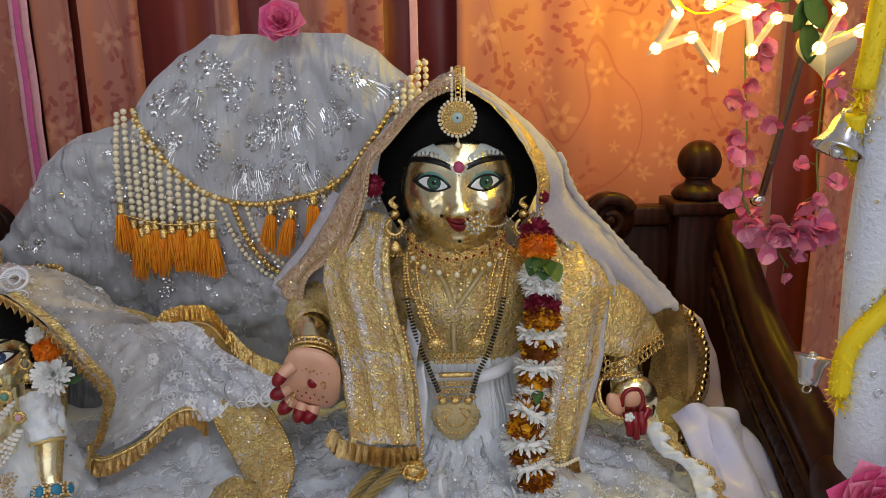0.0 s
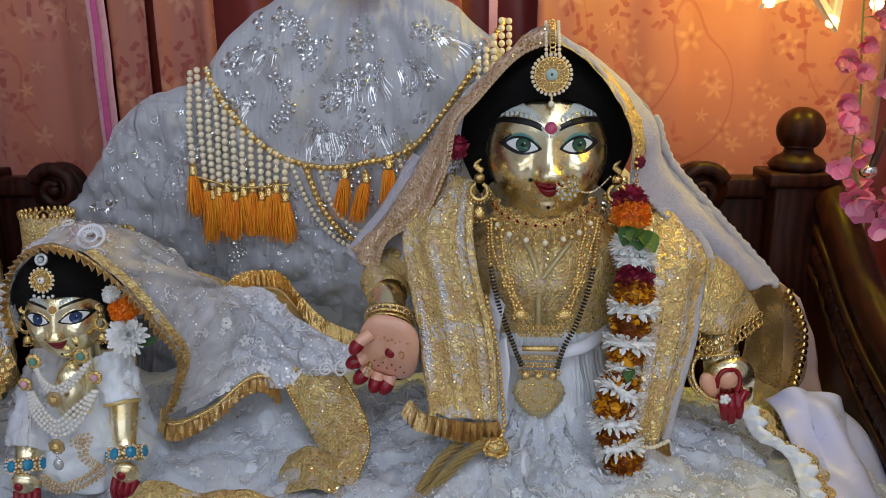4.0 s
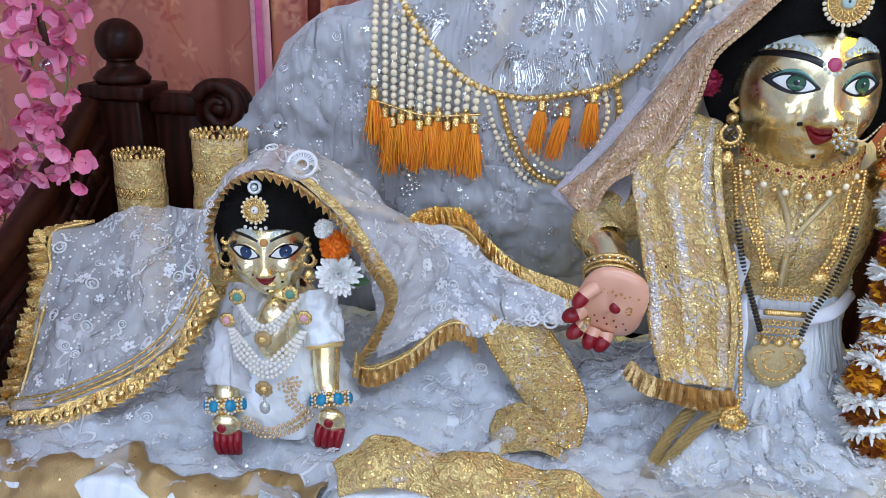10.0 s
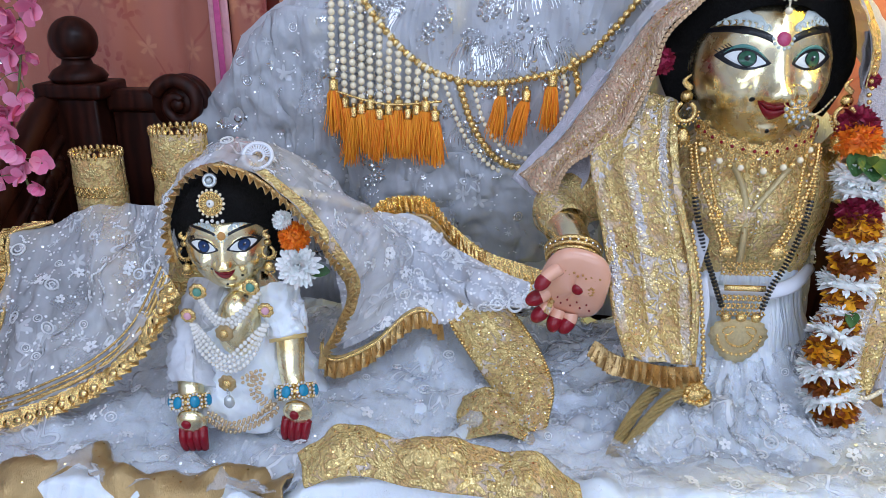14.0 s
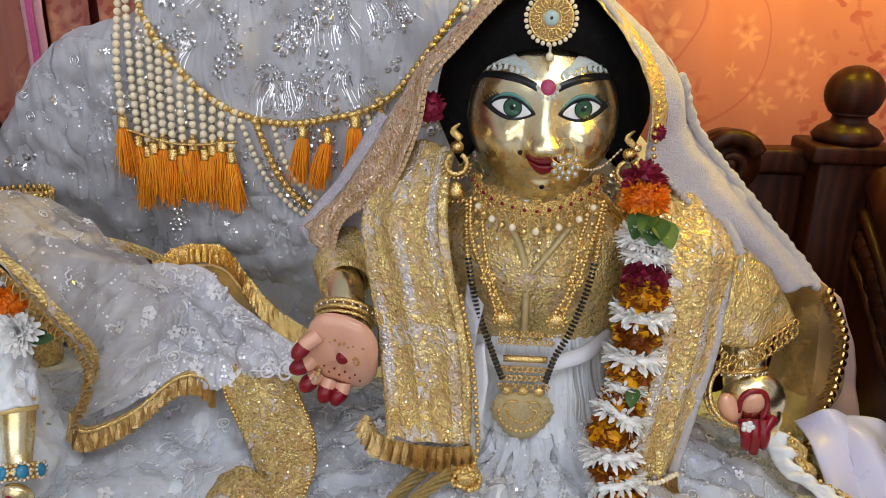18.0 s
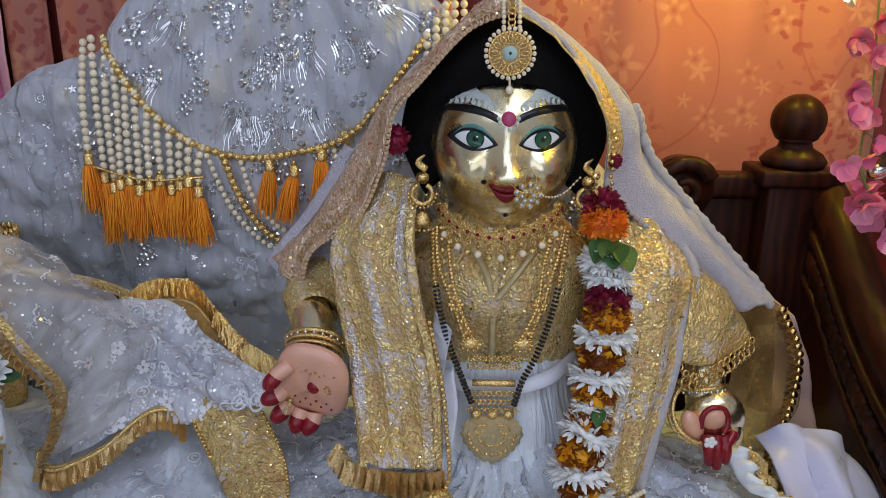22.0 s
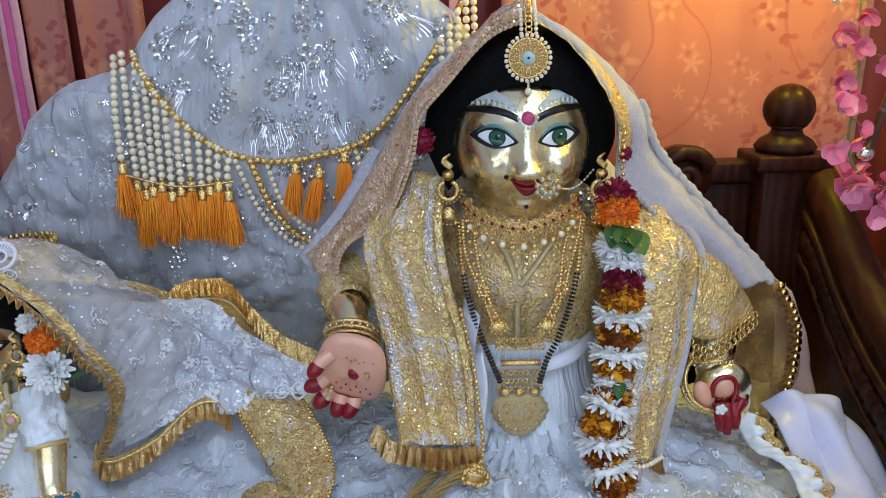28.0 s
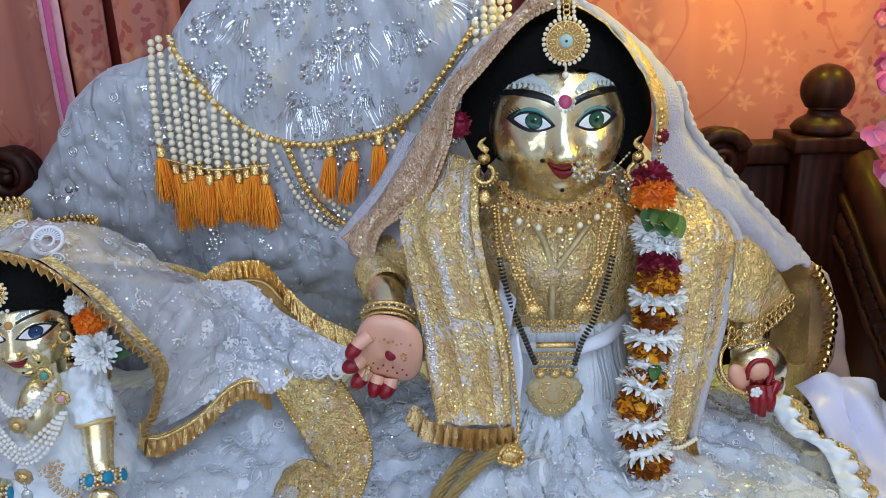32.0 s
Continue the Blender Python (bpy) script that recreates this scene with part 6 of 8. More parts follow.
bead_row(bm, [(0.041, 0.764, 1.1985), (0.052, 0.776, 1.194), (0.064, 0.790, 1.195), (0.078, 0.800, 1.206)], 0.0011, 0.0042)
chn = part("chain", bm, PEARL, nose, "fine pearl chain")
bm = bmesh.new()
add_tube(bm, [(0.041, 0.764, 1.1985), (0.052, 0.776, 1.194), (0.064, 0.790, 1.195), (0.078, 0.800, 1.206)], 0.0005, 5, 16)
part("wire", bm, GOLD, chn, "fine gold wire")


def earring(c, s=1.0):
    t = thing("earring", "gold crescent earring with a bell-shaped drop", "jewellery", c, "pair of earrings")
    c = Vector(c)
    bm = bmesh.new()
    add_lathe(bm, c, [(0.001, -0.001), (0.005 * s, 0), (0.001, 0.002)], 14, turn=pose(0, 0, 0, 90, 0, 0))
    add_tube(bm, [c + Vector((0.003, 0, 0.006)) * s, c + Vector((-0.003, -0.001, 0.012)) * s, c + Vector((0.002, 0, 0.017)) * s], [0.003 * s, 0.0034 * s, 0.001], 8, 8, flat=0.5)
    part("stud", bm, GOLD, t)
    bm = bmesh.new()
    add_ring(bm, c + Vector((0, -0.001, -0.012)) * s, 0.0075 * s, 0.0019 * s, pose(0, 0, 0, 90, 0, 0) @ pose(0, 0, 0, 0, 0, 115), 28, 8, 0, 0.86)
    for k in range(12):
        a = math.pi * (1.0 + k / 11)
        add_ball(bm, c + Vector((0.0105 * math.cos(a), -0.001, -0.012 + 0.0105 * math.sin(a))) * s, 0.0012 * s, 6, 4)
    part("crescent", bm, GOLD, t, "gold crescent")
    bm = bmesh.new()
    add_lathe(bm, c + Vector((0, 0, -0.036)) * s, [(0.0066 * s, 0), (0.0062 * s, 0.004 * s), (0.004 * s, 0.009 * s), (0.0015 * s, 0.011 * s)], 16)
    for k in range(10):
        a = 2 * math.pi * k / 10
        add_ball(bm, c + Vector((0.006 * math.cos(a), 0.006 * math.sin(a), -0.039)) * s, 0.0014 * s, 6, 4)
    part("drop", bm, GOLD, t, "bell-shaped drop")
    return t


earring((-0.054, 0.786, 1.207), 1.12)
earring((0.083, 0.786, 1.205), 1.12)

choker = thing("choker", "gold choker of flower links with hanging pearls and beads", "jewellery", (FX, 0.765, 1.165))


def small_mesh(name, bm2, material):
    me = bpy.data.meshes.new(name)
    bm2.to_mesh(me)
    bm2.free()
    me.materials.append(material)
    for f in me.polygons:
        f.use_smooth = True
    return me


def hung(name, me, parent, m):
    o = new(name, me)
    o.parent = parent
    o.matrix_parent_inverse = Matrix.Translation(-world_place(parent))
    o.matrix_basis = m
    return o


def link_bm():
    bl = bmesh.new()
    add_lathe(bl, (0, 0, 0), [(0.0001, 0.0010), (0.0046, 0.0008), (0.0050, 0), (0.0046, -0.0006)], 16, turn=pose(0, 0, 0, 90, 0, 0))
    for q in range(8):
        c, s2 = math.cos(q * 0.785), math.sin(q * 0.785)
        add_ring(bl, (0.0040 * c, -0.0012, 0.0040 * s2), 0.0013, 0.0005, pose(0, 0, 0, 90, 0, 0), 8, 4)
    add_ring(bl, (0, -0.0014, 0), 0.0019, 0.0006, pose(0, 0, 0, 90, 0, 0), 10, 4)
    return bl


def drop_bm():
    bl = bmesh.new()
    add_tube(bl, [(0, 0, 0.003), (0.0026, 0, -0.001), (0.0020, 0, -0.0045), (0, 0, -0.006), (-0.0020, 0, -0.0045), (-0.0026, 0, -0.001), (0, 0, 0.003)], 0.0007, 5, 20)
    add_ball(bl, (0, 0, -0.0028), (0.0012, 0.0010, 0.0016), 6, 5)
    return bl


def ball_bm(r):
    bl = bmesh.new()
    add_ball(bl, (0, 0, 0), r, 10, 7)
    return bl


LINK = small_mesh("flower_link", link_bm(), GOLD)
DROP = small_mesh("teardrop", drop_bm(), GOLD)
RUBY = small_mesh("red_stone", ball_bm(0.0015), RED)
PEARL_DROP = small_mesh("pearl_drop", ball_bm(0.0030), PEARL)
GOLD_DROP = small_mesh("gold_drop", ball_bm(0.0030), GOLD)
ARC = [(-0.0385, 0.792, 1.180), (-0.030, 0.777, 1.174), (-0.017, 0.767, 1.1685), (0.0095, 0.758, 1.1650), (0.0365, 0.767, 1.1695), (0.051, 0.777, 1.1755), (0.061, 0.792, 1.182)]
cp = spline(ARC, 14)
for k, p in enumerate(cp):
    yaw = math.degrees(math.atan2(cp[min(14, k + 1)][1] - cp[max(0, k - 1)][1], cp[min(14, k + 1)][0] - cp[max(0, k - 1)][0]))
    m = Matrix.Translation(p + np.array((0, -0.003, 0))) @ pose(0, 0, 0, 0, 0, yaw)
    big = 1.25 if k % 2 == 0 else 0.95
    lk = hung("flower_link", LINK, choker, m @ Matrix.Diagonal((big, 1, big, 1)))
    hung("red_stone", RUBY, choker, m @ Matrix.Translation((0, -0.0018, 0)))
    if k % 2 == 1:
        hung("small_link", LINK, choker, m @ Matrix.Translation((0, 0.0005, 0.0075)) @ Matrix.Diagonal((0.6, 1, 0.6, 1)))
    hung("teardrop", DROP, choker, m @ Matrix.Translation((0, -0.0005, -0.0078)))
    if 0 < k < 14:
        hung("pearl_drop" if k % 2 else "gold_drop", PEARL_DROP if k % 2 else GOLD_DROP, choker, m @ Matrix.Translation((0, -0.0008, -0.0168 if k % 2 else -0.0178)))
bm = bmesh.new()
for dz in (0.0045, -0.0040):
    add_tube(bm, [(x, y - 0.001, z + dz) for x, y, z in ARC], 0.0010, 6, 40)
part("wire", bm, GOLD, choker, "gold wires")["kind"] = "stuff"


def disc_bead(r, h, material):
    bm2 = bmesh.new()
    add_lathe(bm2, (0, 0, 0), [(r * 0.9, -h), (r, 0), (r * 0.9, h)], 8)
    me = bpy.data.meshes.new("disc_bead")
    bm2.to_mesh(me)
    bm2.free()
    me.materials.append(material)
    return me


neck = thing("long_necklace", "long gold necklace with black beads and a large filigree pendant", "jewellery", (0.007, 0.752, 1.0))
BLACK_BEAD = disc_bead(0.0030, 0.0009, BLACK)
LBK = [(-0.045, 0.788, 1.162), (-0.042, 0.765, 1.122), (-0.032, 0.755, 1.079), (-0.019, 0.750, 1.044), (-0.008, 0.748, 1.016)]
RBK = [(0.068, 0.788, 1.162), (0.058, 0.764, 1.109), (0.044, 0.755, 1.065), (0.032, 0.750, 1.042), (0.024, 0.748, 1.014)]
for pts in (LBK, RBK):
    bm = bmesh.new()
    p = spline(pts, 46)
    add_tube(bm, pts[1:], 0.0006, 5, 20)
    cord = part("black_string", bm, BLACK, neck, "string of black beads")
    for k in range(14, 45):
        o = new("black_bead", BLACK_BEAD)
        o.parent = cord
        o.matrix_parent_inverse = Matrix.Translation(-world_place(cord))
        o.matrix_basis = Matrix.Translation(p[k]) @ aim(p[k + 1] - p[k])
    bm = bmesh.new()
    for k in range(0, 15):
        add_lathe(bm, p[k], [(0.0026, -0.0011), (0.0030, 0), (0.0026, 0.0011)], 8, turn=aim(p[k + 1] - p[k]))
    add_tube(bm, pts, 0.0007, 5, 30)
    part("gold_bead_string", bm, GOLD, neck, "string of gold beads")
LG = [(-0.038, 0.788, 1.165), (-0.034, 0.766, 1.136), (-0.025, 0.757, 1.108), (-0.012, 0.751, 1.076)]
RG = [(0.062, 0.788, 1.166), (0.051, 0.765, 1.138), (0.044, 0.757, 1.106), (0.031, 0.751, 1.076)]
for pts in (LG, RG):
    bm = bmesh.new()
    p = spline(pts, 30)
    for k in range(0, 31):
        w = 0.0036 + 0.0014 * math.sin(k * 0.22)
        add_ball(bm, p[k] + np.array((w, -0.003, 0)), (0.0021, 0.0016, 0.0021), 6, 4)
        add_ball(bm, p[k] - np.array((w, 0.003, 0)), (0.0021, 0.0016, 0.0021), 6, 4)
        if k % 3 == 0:
            add_ball(bm, p[k] - np.array((0, 0.004, 0)), 0.0024, 6, 5)
    for a in range(8):
        add_ball(bm, (p[20][0] + 0.0050 * math.cos(a * 0.785), p[20][1] - 0.002, p[20][2] + 0.0050 * math.sin(a * 0.785)), 0.0023, 7, 5)
    add_ball(bm, (p[30][0], p[30][1] - 0.003, p[30][2]), (0.008, 0.005, 0.006), 12, 8)
    for a in range(10):
        add_ball(bm, (p[30][0] + 0.0075 * math.cos(a * 0.628), p[30][1] - 0.005, p[30][2] + 0.0055 * math.sin(a * 0.628)), 0.0017, 6, 4)
    part("gold_strand", bm, GOLD, neck, "flat gold strand with flower links")
bm = bmesh.new()
rs = random.Random(8)
for z, w in ((1.062, 0.020), (1.055, 0.020), (1.030, 0.018), (1.022, 0.017), (1.014, 0.019)):
    for k in range(9):
        x = 0.008 + w * (k / 4 - 1)
        for q in range(5):
            add_ball(bm, (x + 0.0022 * math.cos(q * 1.26), 0.7495, z + 0.0022 * math.sin(q * 1.26)), 0.0013, 5, 4)
add_tube(bm, [(-0.010, 0.748, 1.0405), (0.026, 0.748, 1.0405)], 0.0030, 8, 4)
for k in range(3):
    add_ball(bm, (-0.006 + 0.0135 * k, 0.7455, 1.012), (0.0050, 0.0035, 0.0045), 10, 7)
part("flower_plaque", bm, GOLD, neck, "rows of small gold flowers")["kind"] = "stuff"
bm = bmesh.new()
rows = []
for j in range(9):
    t = j / 8
    row = []
    for i in range(41):
        a = 2 * math.pi * i / 40
        c, s = math.cos(a), math.sin(a)
        rx, rz = 0.0265, 0.0215 if s > 0 else 0.029
        sh = 1 + 0.035 * math.cos(a * 20)
        if s < 0:
            sh *= 1 - 0.12 * abs(math.sin(2 * a))
        row.append((0.0075 + rx * c * t * sh, 0.7475 - 0.0045 * math.sqrt(max(0, 1 - t * t)) - 0.0008 * math.cos(t * 26), 0.993 + min(0.0165, rz * s * t * sh)))
    rows.append(row)
grid_into(bm, rows, Matrix(), 0)
PALE_GOLD = plain("pale_gold", (0.80, 0.64, 0.36), 0.34, 0.85, 0.3, 400, 0.0012)
pdt = part("pendant", bm, PALE_GOLD, neck, "pale filigree gold pendant", 0.001)
bm = bmesh.new()
for k in range(15):
    a = math.pi * (1.0 + k / 14)
    add_ball(bm, (0.0075 + 0.0195 * math.cos(a), 0.7435, 0.994 + 0.019 * math.sin(a)), 0.0018, 6, 4)
    add_ball(bm, (0.0075 + 0.012 * math.cos(a), 0.7425, 0.995 + 0.011 * math.sin(a)), 0.0014, 6, 4)
for s in (-1, 1):
    add_tube(bm, [(0.0075 + s * 0.004, 0.7425, 1.004), (0.0075 + s * 0.012, 0.7430, 1.003), (0.0075 + s * 0.015, 0.7440, 0.998), (0.0075 + s * 0.010, 0.7425, 0.996), (0.0075 + s * 0.006, 0.7425, 1.000)], 0.0009, 5, 16)
part("granulation", bm, GOLD, pdt, "raised gold beads and wire")["kind"] = "stuff"

# bangles
def bangle(c, r, d, label, n=2):
    t = thing("bangle", label, "jewellery", c, "bangles")
    bm = bmesh.new()
    m = aim(d)
    for k in range(n):
        add_ring(bm, Vector(c) + Vector(d).normalized() * 0.005 * k, r - 0.001 * k, 0.0021, m, 36, 8)
        part("hoop", bm, GOLD, t, "thin gold hoop")
        bm = bmesh.new()
    for k in range(22):
        a = 2 * math.pi * k / 22
        add_ball(bm, Vector(c) + m @ Vector((r * math.cos(a), r * math.sin(a), 0.0025)), 0.0016, 6, 4)
    part("stud_row", bm, SILVER, t, "small silver studs")["kind"] = "stuff"


bangle((-0.146, 0.776, 1.062), 0.026, (-0.05, -0.75, -0.65), "thin gold bangle on the statue's wrist", 3)
bangle((0.1930, 0.786, 1.022), 0.0215, (0.1, -0.35, -0.93), "snug gold bangle on the lowered wrist", 1)
bangle((0.1880, 0.771, 1.005), 0.0275, (0.22, -0.80, 0.50), "loose gold bangle hanging on the lowered wrist", 2)

# dark red flowers tucked beside the hair
for c, r in (((-0.077, 0.800, 1.236), 0.013), ((0.104, 0.792, 1.222), 0.007)):
    t = thing("hair_flower", "dark red flower tucked between hair and veil", "flower", c, "red hair flowers")
    part("bloom", marigold_mesh(r, 61, 60, at=Matrix.Translation(c) @ aim((-0.3, -0.9, 0.1))), MAROON, t)

# ---- flower garland ----
garland = thing("flower_garland", "fresh garland of marigolds, roses and white chrysanthemums", "garland", (0.09, 0.76, 0.93))
SPINE = spline([(0.096, 0.788, 1.182), (0.099, 0.776, 1.150), (0.101, 0.764, 1.118), (0.098, 0.752, 1.082), (0.093, 0.742, 1.048), (0.086, 0.730, 1.012), (0.079, 0.720, 0.985), (0.083, 0.714, 0.958), (0.092, 0.708, 0.930)], 100)


def ruff_mesh(r, seed, at):
    """A pressed chrysanthemum: a thick ring of many short petals round its edge."""
    rs2 = random.Random(seed)
    bm2 = bmesh.new()
    add_lathe(bm2, at.translation, [(r * 0.5, -0.004), (r * 0.8, -0.002), (r * 0.8, 0.002), (r * 0.5, 0.004)], 16, turn=at.to_3x3().to_4x4())
    for k in range(150):
        a = k * 2.39996 + rs2.uniform(-0.1, 0.1)
        z = rs2.uniform(-1, 1)
        m = at @ pose(0, 0, 0.0045 * z, 0, 0, math.degrees(a)) @ pose(r * 0.62, 0, 0, rs2.uniform(-50, 50), -42 * z + rs2.uniform(-14, 14), rs2.uniform(-18, 18))
        add_petal(bm2, m, r * rs2.uniform(0.30, 0.44), r * 0.17, rs2.uniform(-0.2, 0.2), 0, 2, 0.2)
    return bm2


def bloom(k, kind, r, seed):
    p, q = SPINE[k], SPINE[min(100, k + 3)]
    rs2 = random.Random(seed)
    d = Vector(q - p).normalized()
    m = Matrix.Translation(p) @ aim(-d) @ pose(0, 0, 0, rs2.uniform(-14, 14), rs2.uniform(-14, 14), rs2.uniform(0, 360))
    if kind == "white":
        part("chrysanthemum", ruff_mesh(r, seed, m), WHITE_PETAL, garland, "white chrysanthemum")
    else:
        bm2 = marigold_mesh(r, seed, 340 if kind == "orange" else 150, at=m, wide=0.22 if kind == "orange" else 0.40)
        part("marigold" if kind != "maroon" else "rose_bud", bm2, {"orange": MARIGOLD, "rust": RUST, "maroon": MAROON}[kind], garland, {"orange": "orange marigold", "rust": "rust and yellow marigold", "maroon": "dark red rose"}[kind])


SEQ = ((0, "maroon", 0.0190), (5, "orange", 0.0235), (17, "white", 0.0250), (22, "white", 0.0230), (29, "maroon", 0.0195), (34, "rust", 0.0205), (39, "white", 0.0265), (46, "rust", 0.0205), (52, "white", 0.0260), (57, "rust", 0.0190), (62, "white", 0.0180), (66, "rust", 0.0190), (70, "white", 0.0250), (76, "rust", 0.0215), (81, "white", 0.0265), (86, "rust", 0.0205), (91, "white", 0.0260), (96, "rust", 0.0205))
for k, (a, b, c) in enumerate(SEQ):
    bloom(a, b, c, 50 + k)
bloom(100, "white", 0.024, 99)
bm = bmesh.new()
for k, (a, yaw) in enumerate(((9, 225), (10, 262), (11, 300), (60, 250))):
    add_petal(bm, Matrix.Translation(SPINE[a] + np.array((0.004, -0.012, 0.0))) @ pose(0, 0, 0, 0, 20, yaw), 0.026 if k < 3 else 0.016, 0.026 if k < 3 else 0.012, -0.2, 0, 5)
part("leaves", bm, LEAF, garland, "glossy green leaves")
# ---- small statue ----
SX, SY, SZ, SS = -0.455, 0.722, 1.083, 0.64
bm = bmesh.new()
ms = pose(SX - 0.006, SY, SZ + 0.000, -1, 0, 13) @ Matrix.Diagonal((SS * 1.06, SS, SS * 1.06, 1))
head(bm, ms, True)
hair(bm, ms @ pose(0.003, 0, 0.0), 0.084, 0.100, line=0.039, side=0.0485)
add_tube(bm, [(SX + 0.004, 0.725, 1.062), (SX + 0.005, 0.722, 1.045), (SX + 0.005, 0.722, 1.02)], [0.016, 0.015, 0.022], 18, 8, mi=S_BRASS)
add_lathe(bm, (SX + 0.004, 0.735, 0.915), [(0.05, 0), (0.055, 0.03), (0.042, 0.07), (0.040, 0.10), (0.024, 0.125), (0.015, 0.132)], 24, S_BRASS, Matrix.Diagonal((1, 0.8, 1, 1)))
add_tube(bm, [(-0.416, 0.722, 1.030), (-0.406, 0.705, 1.000), (-0.402, 0.690, 0.968), (-0.396, 0.678, 0.952)], [0.013, 0.0135, 0.0125, 0.0095], 16, 16, mi=S_BRASS)
add_tube(bm, [(-0.492, 0.722, 1.020), (-0.498, 0.700, 0.985), (-0.491, 0.672, 0.955), (-0.488, 0.664, 0.946)], [0.015, 0.015, 0.013, 0.011], 16, 16, mi=S_BRASS)
for hx, hy, hz, lean in ((-0.391, 0.664, 0.940, 8), (-0.484, 0.650, 0.934, -6)):
    hm = pose(hx, hy, hz, 20, lean, 0)
    add_ball(bm, hm @ Vector((0, 0, 0)), (0.0135, 0.008, 0.014), 16, 10, S_BRASS, hm.to_3x3().to_4x4())
    add_ball(bm, hm @ Vector((-0.001, -0.0075, 0.005)), (0.0045, 0.0015, 0.0045), 10, 6, S_RED)
    for k in range(4):
        x = -0.0095 + 0.0063 * k
        add_tube(bm, [hm @ Vector((x, -0.002, -0.006)), hm @ Vector((x, -0.009, -0.014)), hm @ Vector((x * 0.9, -0.012, -0.024))], [0.0042, 0.0042, 0.0034], 8, 6, mi=S_RED)
add_ball(bm, (-0.449, 0.696, 1.008), (0.0200, 0.0220, 0.034), 20, 14, S_BRASS)
statue("brass_statue", bm, BLUE_IRIS, "small crawling brass deity statue with blue painted eyes")

# dress
dress = thing("dress", "white draped dress on the small statue", "dress", (SX, 0.70, 0.905))
rows = []
for j in range(41):
    v = j / 40
    row = []
    for i in range(81):
        a = -2.5 + 5.0 * i / 80
        r = 0.030 + 0.032 * math.sin(min(1, v * 1.5) * 1.57) + 0.004 * v**3
        y = 0.726 - r * math.cos(a) * (0.62 + 0.45 * v)
        x = SX + 0.003 + r * math.sin(a) * (1.0 - 0.18 * math.exp(-(((v - 0.45) / 0.2) ** 2)))
        z = 1.036 - 0.112 * v**0.9 - 0.012 * v * abs(math.sin(a)) + 0.012 * v * max(0, -math.sin(a))
        f = 0.003 * math.sin(a * 9 + 5 * v) * v
        row.append((x + f * math.sin(a), y - f * math.cos(a), z))
    rows.append(row)
g = wrinkle(wrinkle(np.array(rows), 0.006, 0.028, 9), 0.003, 0.011, 2, True)
obj("draped_cloth", grid_mesh("draped_cloth", g), LACE, dress, thick=0.001)
bm = bmesh.new()
ax = spline([(-0.482, 0.722, 1.036), (-0.494, 0.700, 0.992), (-0.489, 0.674, 0.956)], 30)
tube = np.array([[(p[0] + (0.016 + 0.004 * k / 30) * math.cos(a), p[1] - 0.012 * math.sin(a) - 0.004, p[2] + 0.014 * math.sin(a)) for a in [2 * math.pi * i / 30 for i in range(31)]] for k, p in enumerate(ax)])
obj("sleeve", grid_mesh("sleeve", wrinkle(tube, 0.008, 0.016, 4, True)), SHEER, dress, "long sheer white sleeve", 0.001)
puff = wrinkle(tube_grid([(-0.420, 0.722, 1.038), (-0.411, 0.708, 1.014), (-0.406, 0.700, 0.997)], [0.0160, 0.0185, 0.0160], 40, 30), 0.005, 0.016, 6, True)
sl = obj("sleeve", grid_mesh("sleeve", puff), LACE, dress, "short gathered white sleeve", 0.001)
bm = bmesh.new()
add_tube(bm, [(-0.4075, 0.703, 1.003), (-0.4055, 0.699, 0.994)], [0.0166, 0.0168], 18, 3, False)
part("sleeve_band", bm, BROCADE, sl, "cream gold sleeve band", 0.0012)
bm = bmesh.new()
rs = random.Random(3)
for p in spline([(-0.468, 0.655, 0.936), (-0.446, 0.644, 0.934), (-0.424, 0.648, 0.940), (-0.410, 0.656, 0.948)], 15):
    for q in range(6):
        add_ball(bm, (p[0] + 0.0036 * math.cos(q * 1.05), p[1], p[2] + 0.0052 * math.sin(q * 1.05)), 0.0017, 6, 4)
for p in spline([(-0.410, 0.658, 0.950), (-0.424, 0.656, 0.966), (-0.420, 0.660, 0.982), (-0.430, 0.655, 0.978)], 12):
    for q in range(5):
        add_ball(bm, (p[0] + 0.0044 * math.cos(q * 1.26), p[1] - 0.004, p[2] + 0.0040 * math.sin(q * 1.26)), 0.0016, 6, 4)
part("belt", bm, plain("pale_gold_bead", (0.72, 0.55, 0.34), 0.3, 0.8, 0.3, 400), dress, "beaded pale gold belt hem")

# jewellery of the small statue
nk = thing("pearl_necklace", "four-row pearl necklace with gold flower clasps and pendant", "jewellery", (SX, 0.665, 0.99))
SMALL_PEARL = bead_mesh(0.0022, WHITE_PEARL, 8, 6)
for k in range(4):
    bm = bmesh.new()
    d = 0.0046 * k
    row = [(-0.488 + d * 0.3, 0.682, 1.014), (-0.474 + d * 0.5, 0.666 - 0.001, 0.996 + d), (-0.448, 0.656, 0.983 + d * 1.05), (-0.428 - d * 0.4, 0.660, 0.994 + d), (-0.417 - d * 0.3, 0.678, 1.018)]
    add_tube(bm, row, 0.0004, 4, 24)
    beads("pearl", part("pearl_row", bm, GOLD, nk, "row of white pearls"), SMALL_PEARL, row, 0.0044)
for k in range(3):
    bm = bmesh.new()
    d = 0.0042 * k
    row = [(-0.480 + d * 0.2, 0.685, 1.040), (-0.466, 0.672, 1.027 + d * 0.8), (-0.449, 0.664, 1.020 + d), (-0.434, 0.672, 1.030 + d * 0.8), (-0.424 - d * 0.2, 0.684, 1.046)]
    add_tube(bm, row, 0.0004, 4, 24)
    beads("pearl", part("pearl_row", bm, GOLD, nk, "row of white pearls"), SMALL_PEARL, row, 0.0042)
